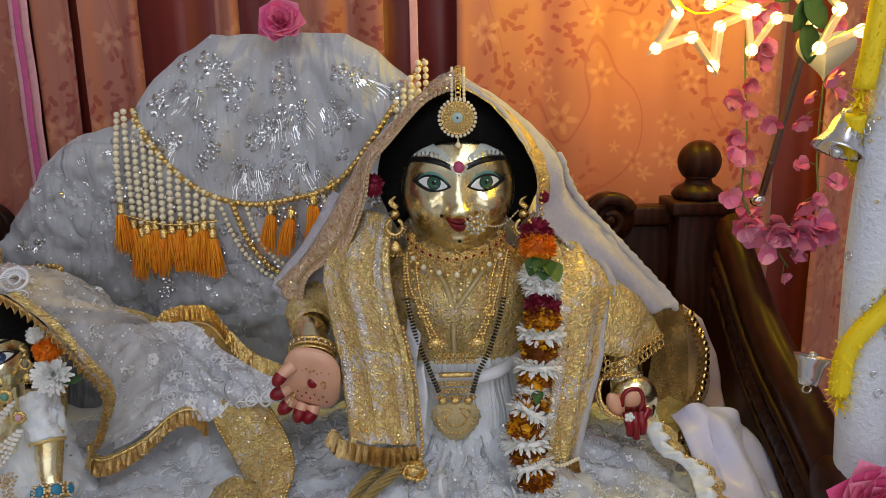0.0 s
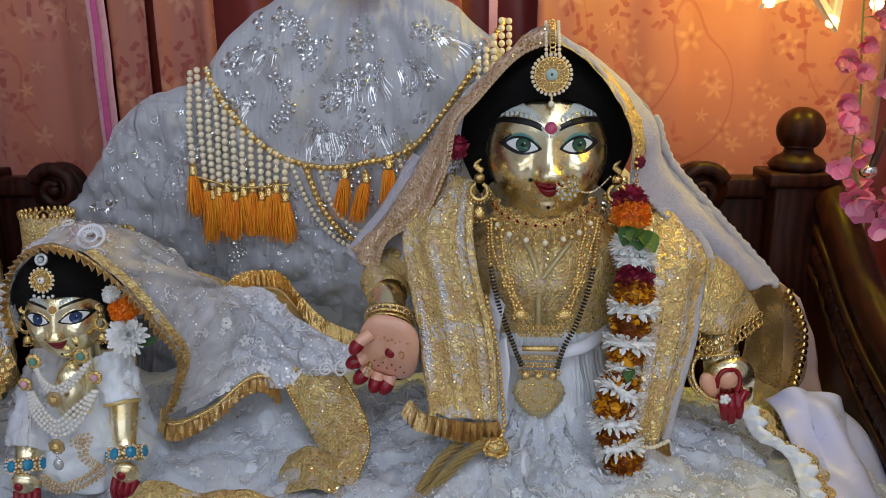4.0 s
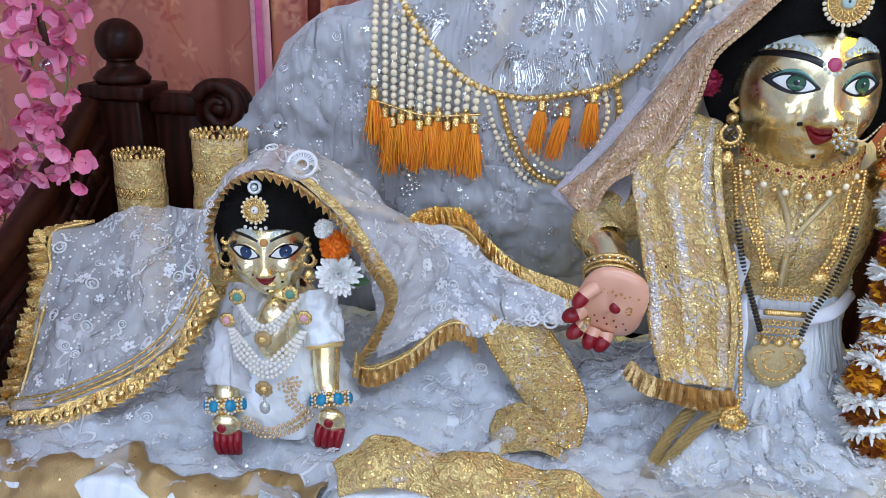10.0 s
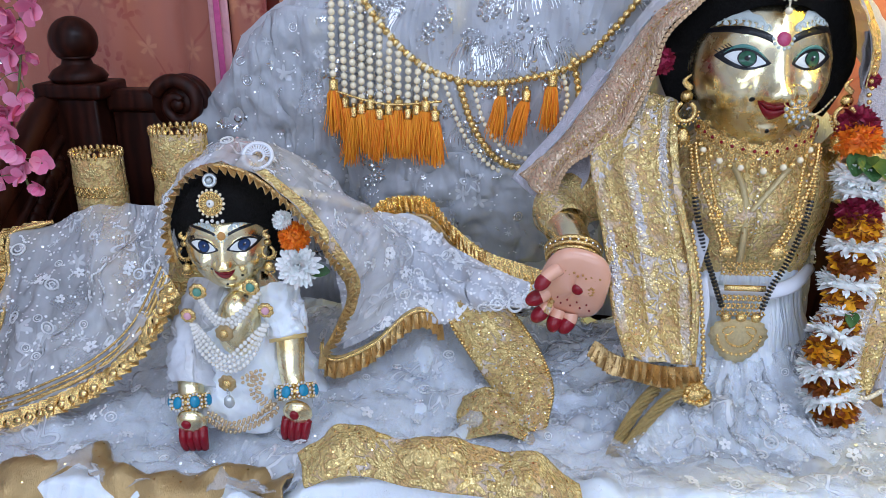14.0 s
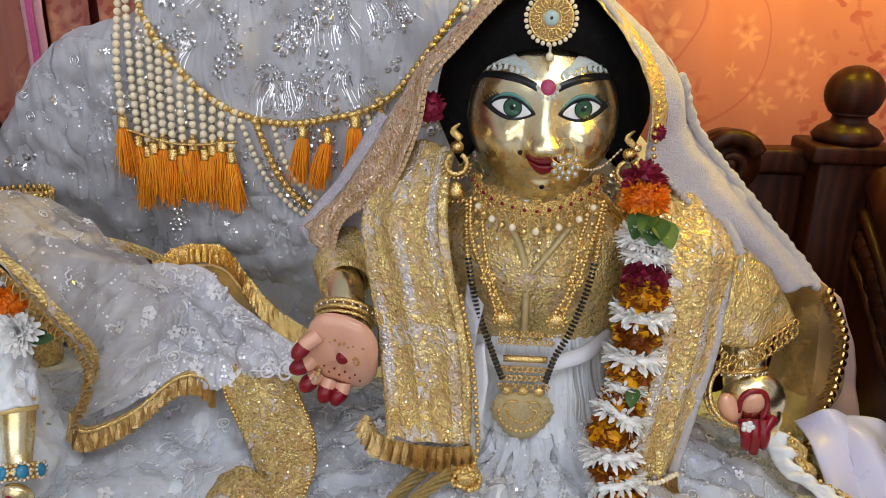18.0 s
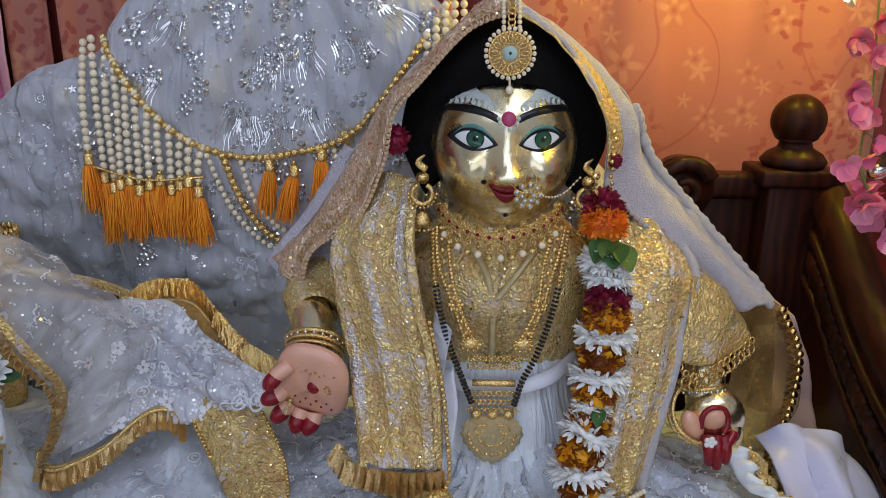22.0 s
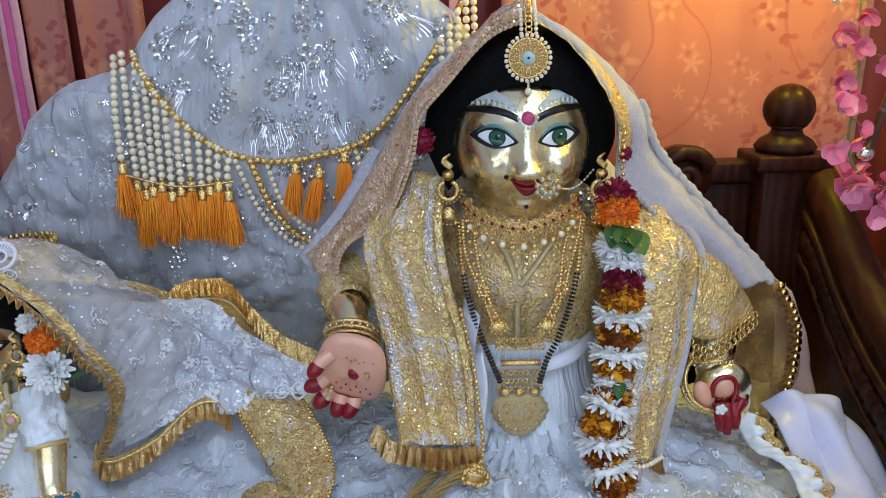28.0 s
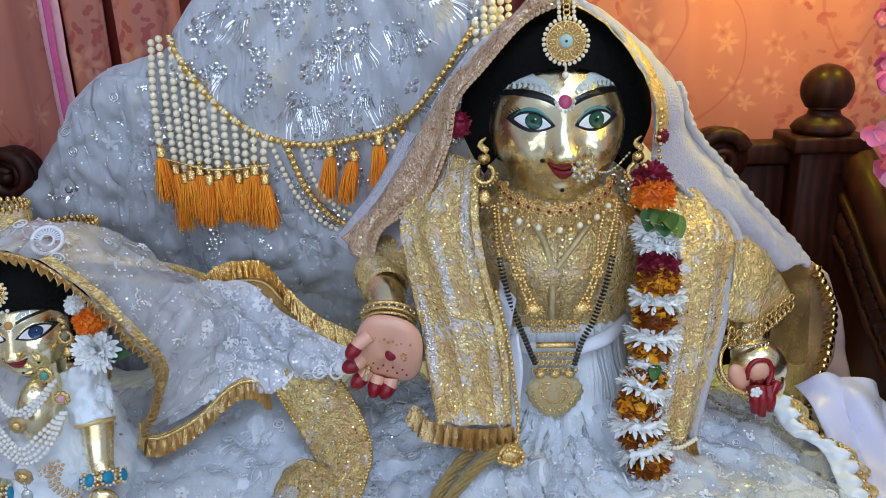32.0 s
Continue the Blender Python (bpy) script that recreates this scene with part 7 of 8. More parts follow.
for c, r, st in (((-0.449, 0.660, 1.018), 0.0085, GOLD), ((-0.447, 0.650, 0.975), 0.0085, GOLD), ((-0.489, 0.680, 1.024), 0.0075, PINK_STONE), ((-0.417, 0.678, 1.033), 0.0075, PINK_STONE), ((-0.479, 0.683, 1.046), 0.0085, GREEN_STONE), ((-0.430, 0.682, 1.053), 0.0085, GREEN_STONE)):
    bm = bmesh.new()
    add_lathe(bm, c, [(r * 0.2, -0.002), (r * 0.8, -0.0012), (r * 0.92, 0.0004), (r * 0.72, 0.0022), (r * 0.5, 0.0016), (r * 0.1, 0.0024)], 40, turn=pose(0, 0, 0, 90, 0, 0), wave=lambda a, z: 0.14 * abs(math.sin(4 * a)) - 0.06)
    cl = part("clasp", bm, ANTIQUE if st is GOLD else GOLD, nk, "gold flower clasp")
    bm = bmesh.new()
    add_ball(bm, (c[0], c[1] - 0.0022, c[2]), (r * 0.48, 0.002, r * 0.48), 12, 7)
    part("stone", bm, st, cl)
bm = bmesh.new()
add_ball(bm, (-0.446, 0.647, 0.958), (0.0050, 0.003, 0.0062), 12, 8)
bead_row(bm, [(-0.447, 0.649, 0.969), (-0.446, 0.647, 0.964)], 0.0016, 0.003)
part("crystal_drop", bm, CRYSTAL, nk, "clear crystal drop")
tk = thing("head_ornament", "gold sunburst forehead ornament with pearl drops", "jewellery", (-0.457, 0.682, 1.13))
medallion((-0.4575, 0.6815, 1.128), 0.0115, pose(0, 0, 0, 80, 0, 0), tk, WHITE_PEARL)
bm = bmesh.new()
for k in range(5):
    add_ball(bm, (-0.4575 - 0.009 + 0.0045 * k, 0.680, 1.113 - 0.0015 * (k % 2)), 0.0017, 7, 5)
part("pearl_drops", bm, WHITE_PEARL, tk, "hanging white pearls")
bm = bmesh.new()
add_ring(bm, (-0.459, 0.687, 1.1465), 0.0048, 0.0018, pose(0, 0, 0, 70, 0, 0), 18, 6)
add_ball(bm, (-0.459, 0.686, 1.1465), 0.0028, 8, 6)
part("top_disc", bm, CRYSTAL, tk, "round crystal disc")
earring((-0.420, 0.706, 1.086), 0.72)
earring((-0.497, 0.706, 1.082), 0.72)


def cuff(c, r, d):
    t = thing("bracelet", "gold bracelet set with blue stones on the small wrist", "jewellery", c, "blue stone bracelets")
    m = aim(d)
    bm = bmesh.new()
    for dz in (-0.005, 0.005):
        for k in range(26):
            a = 2 * math.pi * k / 26
            add_ball(bm, Vector(c) + m @ Vector((r * math.cos(a), r * math.sin(a), dz)), 0.0021, 6, 4)
    add_ring(bm, c, r - 0.001, 0.003, m, 24, 6)
    band = part("band", bm, GOLD, t)
    for k in range(7):
        a = 2 * math.pi * k / 7 + 0.3
        p = Vector(c) + m @ Vector((r * 1.08 * math.cos(a), r * 1.08 * math.sin(a), 0))
        bm = bmesh.new()
        out = (p - Vector(c)).normalized()
        add_ball(bm, p, (0.0046, 0.0056, 0.0026), 12, 8, 0, aim(out))
        st = part("stone", bm, BLUE_STONE, band, "oval turquoise stone")
        bm = bmesh.new()
        q = aim(out)
        for i in range(12):
            b = i * 0.5236
            add_ball(bm, p + q @ Vector((0.0060 * math.cos(b), 0.0070 * math.sin(b), 0)), 0.0013, 5, 4)
        part("setting", bm, WHITE_PEARL, band, "rim of tiny clear stones")["kind"] = "stuff"


cuff((-0.395, 0.678, 0.953), 0.0165, (0.15, -0.5, -0.85))
cuff((-0.489, 0.664, 0.947), 0.0160, (0.1, -0.4, -0.9))

# flowers tucked beside the small face
fl = thing("hair_flowers", "orange marigold and white chrysanthemum tucked beside the face", "flower", (-0.394, 0.705, 1.075))
part("marigold", marigold_mesh(0.0155, 70, 200, wide=0.25, at=Matrix.Translation((-0.395, 0.704, 1.092)) @ aim((0.1, -0.8, 0.5))), MARIGOLD, fl, "orange marigold")
part("chrysanthemum", daisy_mesh(0.0205, 71, 6, 30, at=Matrix.Translation((-0.391, 0.700, 1.068)) @ aim((0.1, -0.9, 0.25)), wide=0.34, tip=0.2), WHITE_PETAL, fl, "white chrysanthemum")
part("chrysanthemum", marigold_mesh(0.0095, 72, 120, wide=0.3, at=Matrix.Translation((-0.404, 0.702, 1.108)) @ aim((0.2, -0.8, 0.4))), WHITE_PETAL, fl, "white chrysanthemum bud")
bm = bmesh.new()
add_petal(bm, Matrix.Translation((-0.384, 0.700, 1.064)) @ pose(0, 0, 0, 60, 10, 10), 0.020, 0.013, 0.1, 0, 5)
part("leaf", bm, LEAF, fl, "small green leaf")

# ---- net veil of the small statue ----
nv = thing("net_veil", "white net veil with sequins and pleated gold trim", "veil", (SX, 0.72, 0.93))
RIM = [(-0.500, 0.694, 1.066), (-0.503, 0.694, 1.105), (-0.487, 0.694, 1.142), (-0.458, 0.693, 1.158), (-0.424, 0.694, 1.149), (-0.390, 0.694, 1.119), (-0.364, 0.700, 1.078), (-0.351, 0.716, 1.038), (-0.366, 0.732, 0.997), (-0.384, 0.738, 0.962)]
RIM_OUT = [(-0.508, 0.740, 1.08), (-0.513, 0.745, 1.115), (-0.500, 0.750, 1.145), (-0.460, 0.760, 1.163), (-0.415, 0.765, 1.150), (-0.372, 0.77, 1.115), (-0.340, 0.775, 1.08), (-0.320, 0.785, 1.045), (-0.318, 0.79, 1.010), (-0.320, 0.79, 0.985)]
RIM_BACK = [(-0.53, 0.80, 1.05), (-0.53, 0.81, 1.09), (-0.50, 0.815, 1.125), (-0.455, 0.825, 1.140), (-0.41, 0.83, 1.125), (-0.37, 0.84, 1.09), (-0.34, 0.845, 1.06), (-0.31, 0.85, 1.04), (-0.29, 0.85, 1.02), (-0.27, 0.84, 1.0)]
ob, g = cloth("hood", [RIM, RIM_OUT, RIM_BACK], 80, 30, NET, nv, "white net hood", 0.0006, wr=0.008, size=0.04, ridged=True, seed=3)
motifs(ob, g, 45, 75)
sequins(ob, g, 420, 0.0013, SEQUIN, 41)
trim("gold_trim", [(x, y, z) for x, y, z in RIM], [tuple(np.array(p) + np.array((0.001, -0.008, -0.002)) + 0.005 * np.array((1 if k > 4 else -0.4 if k < 2 else 0.0, 0, 0.0))) for k, p in enumerate(RIM)], DULL_FOIL, nv, "pleated bronze trim round the face", 0.0075, 0.0018)
bm = bmesh.new()
add_tube(bm, RIM, 0.0018, 6, 90)
part("trim_cord", bm, DULL_FOIL, nv, "bronze cord on the trim")
# trim that runs on over the cloth
TAIL = [(-0.386, 0.737, 0.962), (-0.384, 0.733, 0.950), (-0.369, 0.735, 0.945), (-0.338, 0.752, 0.955), (-0.307, 0.772, 0.978), (-0.286, 0.780, 0.980), (-0.274, 0.782, 0.966)]
trim("gold_trim", offset_curve(TAIL, (0, 0.006, 0.008), 20), offset_curve(TAIL, (0.002, -0.006, -0.006), 20), DULL_FOIL, nv, "pleated gold trim", 0.0085, 0.0020)
bm = bmesh.new()
add_tube(bm, offset_curve(TAIL, (0, 0.004, 0.009), 20), 0.0016, 6, 60)
part("trim_cord", bm, FOIL, nv, "gold cord on the trim")
cloth("gold_tape", [offset_curve(TAIL, (0, 0.010, 0.0105), 20), offset_curve(TAIL, (0.001, 0.002, 0.0085), 20)], 60, 4, BROCADE_PLAIN, nv, "flat woven gold tape")
cloth("gold_tape", [[tuple(np.array(p) + np.array((0.002, 0.001, 0.003))) for p in RIM[4:]], [tuple(np.array(p) + np.array((0.010, 0.004, 0.006))) for p in RIM[4:]]], 60, 4, BROCADE_PLAIN, nv, "flat woven gold tape")
# side fall
L_TOP = [(-0.503, 0.715, 1.135), (-0.545, 0.765, 1.100), (-0.597, 0.800, 1.088), (-0.648, 0.828, 1.074), (-0.690, 0.812, 1.060), (-0.720, 0.785, 1.055)]
L_MID = [(-0.507, 0.692, 1.058), (-0.550, 0.715, 1.030), (-0.600, 0.735, 1.020), (-0.650, 0.745, 1.016), (-0.690, 0.748, 1.012), (-0.708, 0.745, 1.012)]
L_BOT = [(-0.506, 0.688, 1.055), (-0.537, 0.680, 1.001), (-0.575, 0.668, 0.968), (-0.620, 0.656, 0.947), (-0.655, 0.652, 0.934), (-0.690, 0.648, 0.928)]
L_ROW3 = [(-0.507, 0.690, 1.056), (-0.545, 0.692, 1.008), (-0.588, 0.694, 0.985), (-0.635, 0.694, 0.972), (-0.672, 0.690, 0.965), (-0.696, 0.690, 0.963)]
ob, g = cloth("side_fall", [L_TOP, L_MID, L_ROW3, L_BOT], 70, 60, NET, nv, "white net with woven flowers", 0.0006, wr=0.008, size=0.05, ridged=True, seed=5, fold=lambda u, v: 0.014 * math.sin(math.pi * v) * math.sin(math.pi * u) * math.sin(13 * u + 5 * v) + 0.006 * math.sin(math.pi * v) * math.sin(29 * u - 6 * v))
sequins(ob, g, 700, 0.0014, SEQUIN, 43)
motifs(ob, g, 70, 73, 1.2)
trim("gold_trim", L_BOT, [tuple(np.array(p) + np.array((0.010 - 0.002 * k, -0.012, -0.010 - 0.0016 * k))) for k, p in enumerate(L_BOT)], FOIL, nv, "wide pleated gold trim", 0.009, 0.0020)
bm = bmesh.new()
add_tube(bm, offset_curve(L_BOT, (-0.002, 0.002, 0.003), 16), 0.0022, 6, 60)
for d in (0.006, 0.010):
    add_tube(bm, offset_curve(L_BOT, (-d * 0.8, 0.004, d), 16), 0.0012, 6, 60)
part("trim_cord", bm, FOIL, nv, "gold cord on the trim")
bm = bmesh.new()
rs = random.Random(6)
for k, p in enumerate(spline(L_BOT, 22)):
    add_lathe(bm, p + np.array((0.004, -0.010, -0.006)), [(0.0001, -0.0006), (0.0038, -0.0004), (0.0036, 0.0005), (0.0001, 0.0006)], 10, turn=aim((rs.uniform(-0.4, 0.4), -1, 0.5)))
part("coin_sequin", bm, GOLD_SEQUIN, nv, "round gold coin sequins")["kind"] = "stuff"
L_END = [(-0.690, 0.812, 1.062), (-0.722, 0.785, 1.056), (-0.714, 0.765, 1.035), (-0.707, 0.746, 1.012), (-0.697, 0.698, 0.972), (-0.692, 0.660, 0.936), (-0.690, 0.646, 0.925)]
trim("gold_trim", L_END, offset_curve(L_END, (-0.018, -0.002, -0.004), 12), FOIL, nv, "pleated gold trim", 0.0095, 0.0022)
bm = bmesh.new()
add_tube(bm, offset_curve(L_END, (0.003, 0, 0.001), 12), 0.0022, 6, 40)
part("trim_cord", bm, FOIL, nv, "gold cord on the trim")
# white round motif and a peach flower under the net
bm = bmesh.new()
mm = Matrix.Translation((-0.428, 0.722, 1.160)) @ aim((0.15, -0.75, 0.65))
for r, t in ((0.0125, 0.0018), (0.0055, 0.0012)):
    add_ring(bm, mm.translation, r, t, mm.to_3x3().to_4x4(), 24, 6)
for k in range(14):
    a = math.pi * (0.0 + k / 13)
    add_tube(bm, [mm @ Vector((0.006 * math.cos(a), 0.006 * math.sin(a), 0)), mm @ Vector((0.0115 * math.cos(a), 0.0115 * math.sin(a), 0))], 0.0008, 5, 3)
part("lace_medallion", bm, WHITE_SATIN, nv, "round white lace motif")
pf = thing("flower", "peach fabric rose under the white net", "flower", (-0.462, 0.775, 1.145))
part("bloom", rose_mesh(0.020, 9, at=Matrix.Translation((-0.462, 0.772, 1.146)) @ aim((0, -0.7, 0.7))), PEACH, pf)

# ---- lace shawl spread between the statues ----
sp = thing("lace_shawl", "white lace shawl spread in folds over the seat", "shawl", (-0.27, 0.83, 0.95))
R0 = [(-0.420, 0.870, 1.060), (-0.368, 0.865, 1.066), (-0.308, 0.868, 1.064), (-0.262, 0.838, 1.038), (-0.205, 0.790, 1.028), (-0.172, 0.765, 1.030)]
R1 = [(-0.400, 0.830, 1.030), (-0.355, 0.820, 1.036), (-0.300, 0.815, 1.030), (-0.255, 0.800, 1.016), (-0.205, 0.775, 1.015), (-0.172, 0.757, 1.020)]
R2 = [(-0.375, 0.785, 1.000), (-0.345, 0.785, 0.998), (-0.300, 0.790, 0.998), (-0.262, 0.787, 0.998), (-0.215, 0.770, 1.003), (-0.178, 0.755, 1.012)]
R3 = [(-0.370, 0.760, 0.955), (-0.345, 0.768, 0.965), (-0.308, 0.780, 0.985), (-0.272, 0.787, 0.975), (-0.225, 0.780, 0.992), (-0.182, 0.762, 1.006)]
ob, g = cloth("spread_cloth", [R0, R1, R2, R3], 90, 60, SHEER, sp, "sheer white lace", 0.0008, wr=0.010, size=0.05, ridged=True, seed=8, fold=lambda u, v: 0.011 * math.sin(math.pi * v) * math.sin(15 * v - 7 * u + 1.5 * math.sin(5 * u)) * math.sin(math.pi * min(1.0, u + 0.1)))
sequins(ob, g, 1100, 0.0013, SEQUIN, 45)
motifs(ob, g, 64, 74, 1.4)
RT = [(-0.368, 0.893, 1.056), (-0.345, 0.900, 1.072), (-0.301, 0.902, 1.074), (-0.273, 0.892, 1.048), (-0.235, 0.852, 1.032), (-0.190, 0.795, 1.038), (-0.168, 0.765, 1.042)]
trim("gold_trim", RT, [tuple(np.array(p) + np.array((0.004, -0.014, -0.015 - 0.001 * k))) for k, p in enumerate(RT)], FOIL, sp, "wide pleated gold trim", 0.007, 0.0024)
bm = bmesh.new()
add_tube(bm, [tuple(np.array(p) + np.array((0.004, -0.015, -0.017 - 0.001 * k))) for k, p in enumerate(RT)], 0.0020, 6, 60)
part("trim_cord", bm, DULL_FOIL, sp, "bronze cord on the trim")
cloth("gold_tape", [[tuple(np.array(p) + np.array((0.004, -0.016, -0.018 - 0.001 * k))) for k, p in enumerate(RT)], [tuple(np.array(p) + np.array((0.000, -0.022, -0.027 - 0.001 * k))) for k, p in enumerate(RT)]], 70, 4, BROCADE_PLAIN, sp, "flat woven gold tape")
cloth("bronze_band", [[tuple(np.array(p) + np.array((0.004, -0.016, -0.018))) for p in RT[1:5]], [tuple(np.array(p) + np.array((0.0, -0.034, -0.030))) for p in RT[1:5]]], 40, 6, ORGANZA, sp, "sheer bronze band", wr=0.003, size=0.03)

rb = thing("brocade_ribbon", "gold mesh ribbon with dark diamonds lying behind the shawl", "ribbon", (-0.42, 0.91, 1.03))
cloth("band", [[(-0.500, 0.905, 1.088), (-0.450, 0.915, 1.078), (-0.400, 0.915, 1.068), (-0.365, 0.905, 1.060)], [(-0.500, 0.893, 1.060), (-0.450, 0.903, 1.052), (-0.400, 0.903, 1.044), (-0.365, 0.893, 1.040)]], 40, 8, BROCADE_WARM, rb, wr=0.003, size=0.03)

bm = bmesh.new()
a, b = spline([(-0.500, 0.903, 1.088), (-0.450, 0.912, 1.078), (-0.400, 0.912, 1.068), (-0.365, 0.902, 1.060)], 28), spline([(-0.500, 0.888, 1.060), (-0.450, 0.898, 1.052), (-0.400, 0.898, 1.044), (-0.365, 0.888, 1.040)], 28)
for k in range(1, 27):
    lo, hi = (0.30, 0.62) if k % 2 else (0.62, 0.30)
    p = [a[k] + (b[k] - a[k]) * hi, a[k - 1] + (b[k - 1] - a[k - 1]) * lo, a[k + 1] + (b[k + 1] - a[k + 1]) * lo]
    bm.faces.new([bm.verts.new(q + np.array((0, -0.004, 0.001))) for q in p])
part("diamonds", bm, WOOD, rb, "dark woven diamonds", 0.0006)["kind"] = "stuff"

# ---- gold strip lying on the skirt ----
st = thing("brocade_strip", "broad gold lace strip folded on the white cloth", "ribbon", (-0.21, 0.72, 0.91))
SA = [(-0.271, 0.800, 0.994), (-0.262, 0.782, 0.975), (-0.246, 0.765, 0.958), (-0.230, 0.745, 0.945), (-0.216, 0.725, 0.936), (-0.208, 0.700, 0.930), (-0.205, 0.675, 0.924)]
SB = [(-0.218, 0.800, 1.004), (-0.198, 0.780, 0.988), (-0.180, 0.757, 0.972), (-0.168, 0.735, 0.958), (-0.163, 0.710, 0.948), (-0.166, 0.690, 0.940), (-0.172, 0.665, 0.928)]
SM = [tuple((np.array(a) + np.array(b)) / 2 + np.array((0, -0.002, 0.007))) for a, b in zip(SA, SB)]
ob, g = cloth("strip", [SA, SM, SB], 70, 24, BROCADE_PLAIN, st, "gold lace", 0.0012, wr=0.004, size=0.04)
sequins(ob, g, 200, 0.0010, GOLD_SEQUIN, 51)
sequins(ob, g, 90, 0.0010, SEQUIN, 55, "silver_spangle")
bm = bmesh.new()
for p in list(spline(SB, 46)) + list(spline(SA, 40)):
    add_ball(bm, p, (0.0024, 0.0020, 0.0020), 6, 4)
part("picot_edge", bm, FOIL, ob, "small gold picots")["kind"] = "stuff"
ob, g = cloth("fold_back", [[(-0.246, 0.715, 0.934), (-0.250, 0.695, 0.926), (-0.243, 0.668, 0.914)], [(-0.222, 0.712, 0.945), (-0.220, 0.690, 0.942), (-0.212, 0.662, 0.930)], [(-0.196, 0.700, 0.938), (-0.186, 0.680, 0.934), (-0.176, 0.655, 0.922)]], 30, 20, BROCADE_WARM, st, "folded end of the gold lace", 0.0012, wr=0.004, size=0.03)
sequins(ob, g, 180, 0.0010, GOLD_SEQUIN, 52)

# ---- gold hem along the front of the seat cloth ----
hm = thing("hem_band", "gold brocade hem along the edge of the white cloth", "ribbon", (-0.25, 0.58, 0.93))
H0 = [(-0.700, 0.614), (-0.672, 0.606), (-0.650, 0.590), (-0.619, 0.586), (-0.587, 0.592), (-0.556, 0.616), (-0.540, 0.598), (-0.505, 0.584), (-0.461, 0.588), (-0.440, 0.600), (-0.420, 0.620), (-0.402, 0.604), (-0.378, 0.590)]
rows = [[(x + dx, y + dy, seat_z(x, y) + dz) for x, y in H0] for dx, dy, dz in ((0, 0.014, 0.006), (0.002, 0.004, 0.014), (-0.002, -0.008, 0.011), (0, -0.022, -0.006), (0.002, -0.028, -0.040))]
ob, g = cloth("hem", rows, 110, 12, MESH_GOLD, hm, "tan gold mesh hem", wr=0.010, size=0.03)
sequins(ob, g, 160, 0.0009, GOLD_SEQUIN, 56)
H1 = [(-0.372, 0.592, 0.950), (-0.345, 0.600, 0.966), (-0.325, 0.600, 0.970), (-0.290, 0.588, 0.969), (-0.235, 0.590, 0.970), (-0.190, 0.585, 0.966), (-0.150, 0.570, 0.950)]
H2 = [(-0.360, 0.575, 0.930), (-0.335, 0.570, 0.944), (-0.310, 0.565, 0.950), (-0.275, 0.560, 0.946), (-0.225, 0.560, 0.942), (-0.180, 0.555, 0.938), (-0.145, 0.548, 0.925)]
ob, g = cloth("hem", [H1, [tuple((np.array(a) + np.array(b)) / 2 + np.array((0, -0.004, 0.006))) for a, b in zip(H1, H2)], H2], 90, 20, BROCADE_PLAIN, hm, "gold lace hem", wr=0.012, size=0.045)
sequins(ob, g, 200, 0.0010, GOLD_SEQUIN, 53)
H3 = [(0.075, 0.600, 0.930), (0.110, 0.602, 0.942), (0.150, 0.604, 0.945), (0.200, 0.61, 0.94), (0.25, 0.62, 0.925)]
ob, g = cloth("hem", [H3, offset_curve(H3, (0, -0.016, -0.012), 8), offset_curve(H3, (0, -0.028, -0.035), 8)], 50, 14, BROCADE_WARM, hm, "gold lace hem", wr=0.005, size=0.035)

# ---- gold tassel cord ----
tc = thing("tassel_cord", "twisted olive-gold tassel cord lying on the skirt", "tassel", (-0.08, 0.69, 0.92))
for k, (a, b) in enumerate((((-0.072, 0.706, 0.946), (-0.116, 0.652, 0.908)), ((-0.046, 0.706, 0.950), (-0.108, 0.652, 0.908)))):
    bm = bmesh.new()
    a, b = np.array(a), np.array(b)
    for s in range(7):
        pts = []
        for i in range(25):
            u = i / 24
            ang = u * 7 + s * 0.8976
            pts.append(a + (b - a) * u + np.array((0.0048 * math.cos(ang) * (1 - 0.3 * u), 0, 0.0042 * math.sin(ang) + 0.009 + 0.008 * math.sin(u * 3.1))))
        bm = bmesh.new()
        add_tube(bm, pts, 0.0017, 6, 40)
        part("cord", bm, CORD, tc, "twisted cord")
bm = bmesh.new()
add_lathe(bm, (-0.118, 0.646, 0.910), [(0.008, 0), (0.0085, 0.008), (0.0075, 0.014)], 16, turn=aim((0.55, 0.65, 0.35)))
part("cord_end", bm, CORD, tc, "bound cord end")

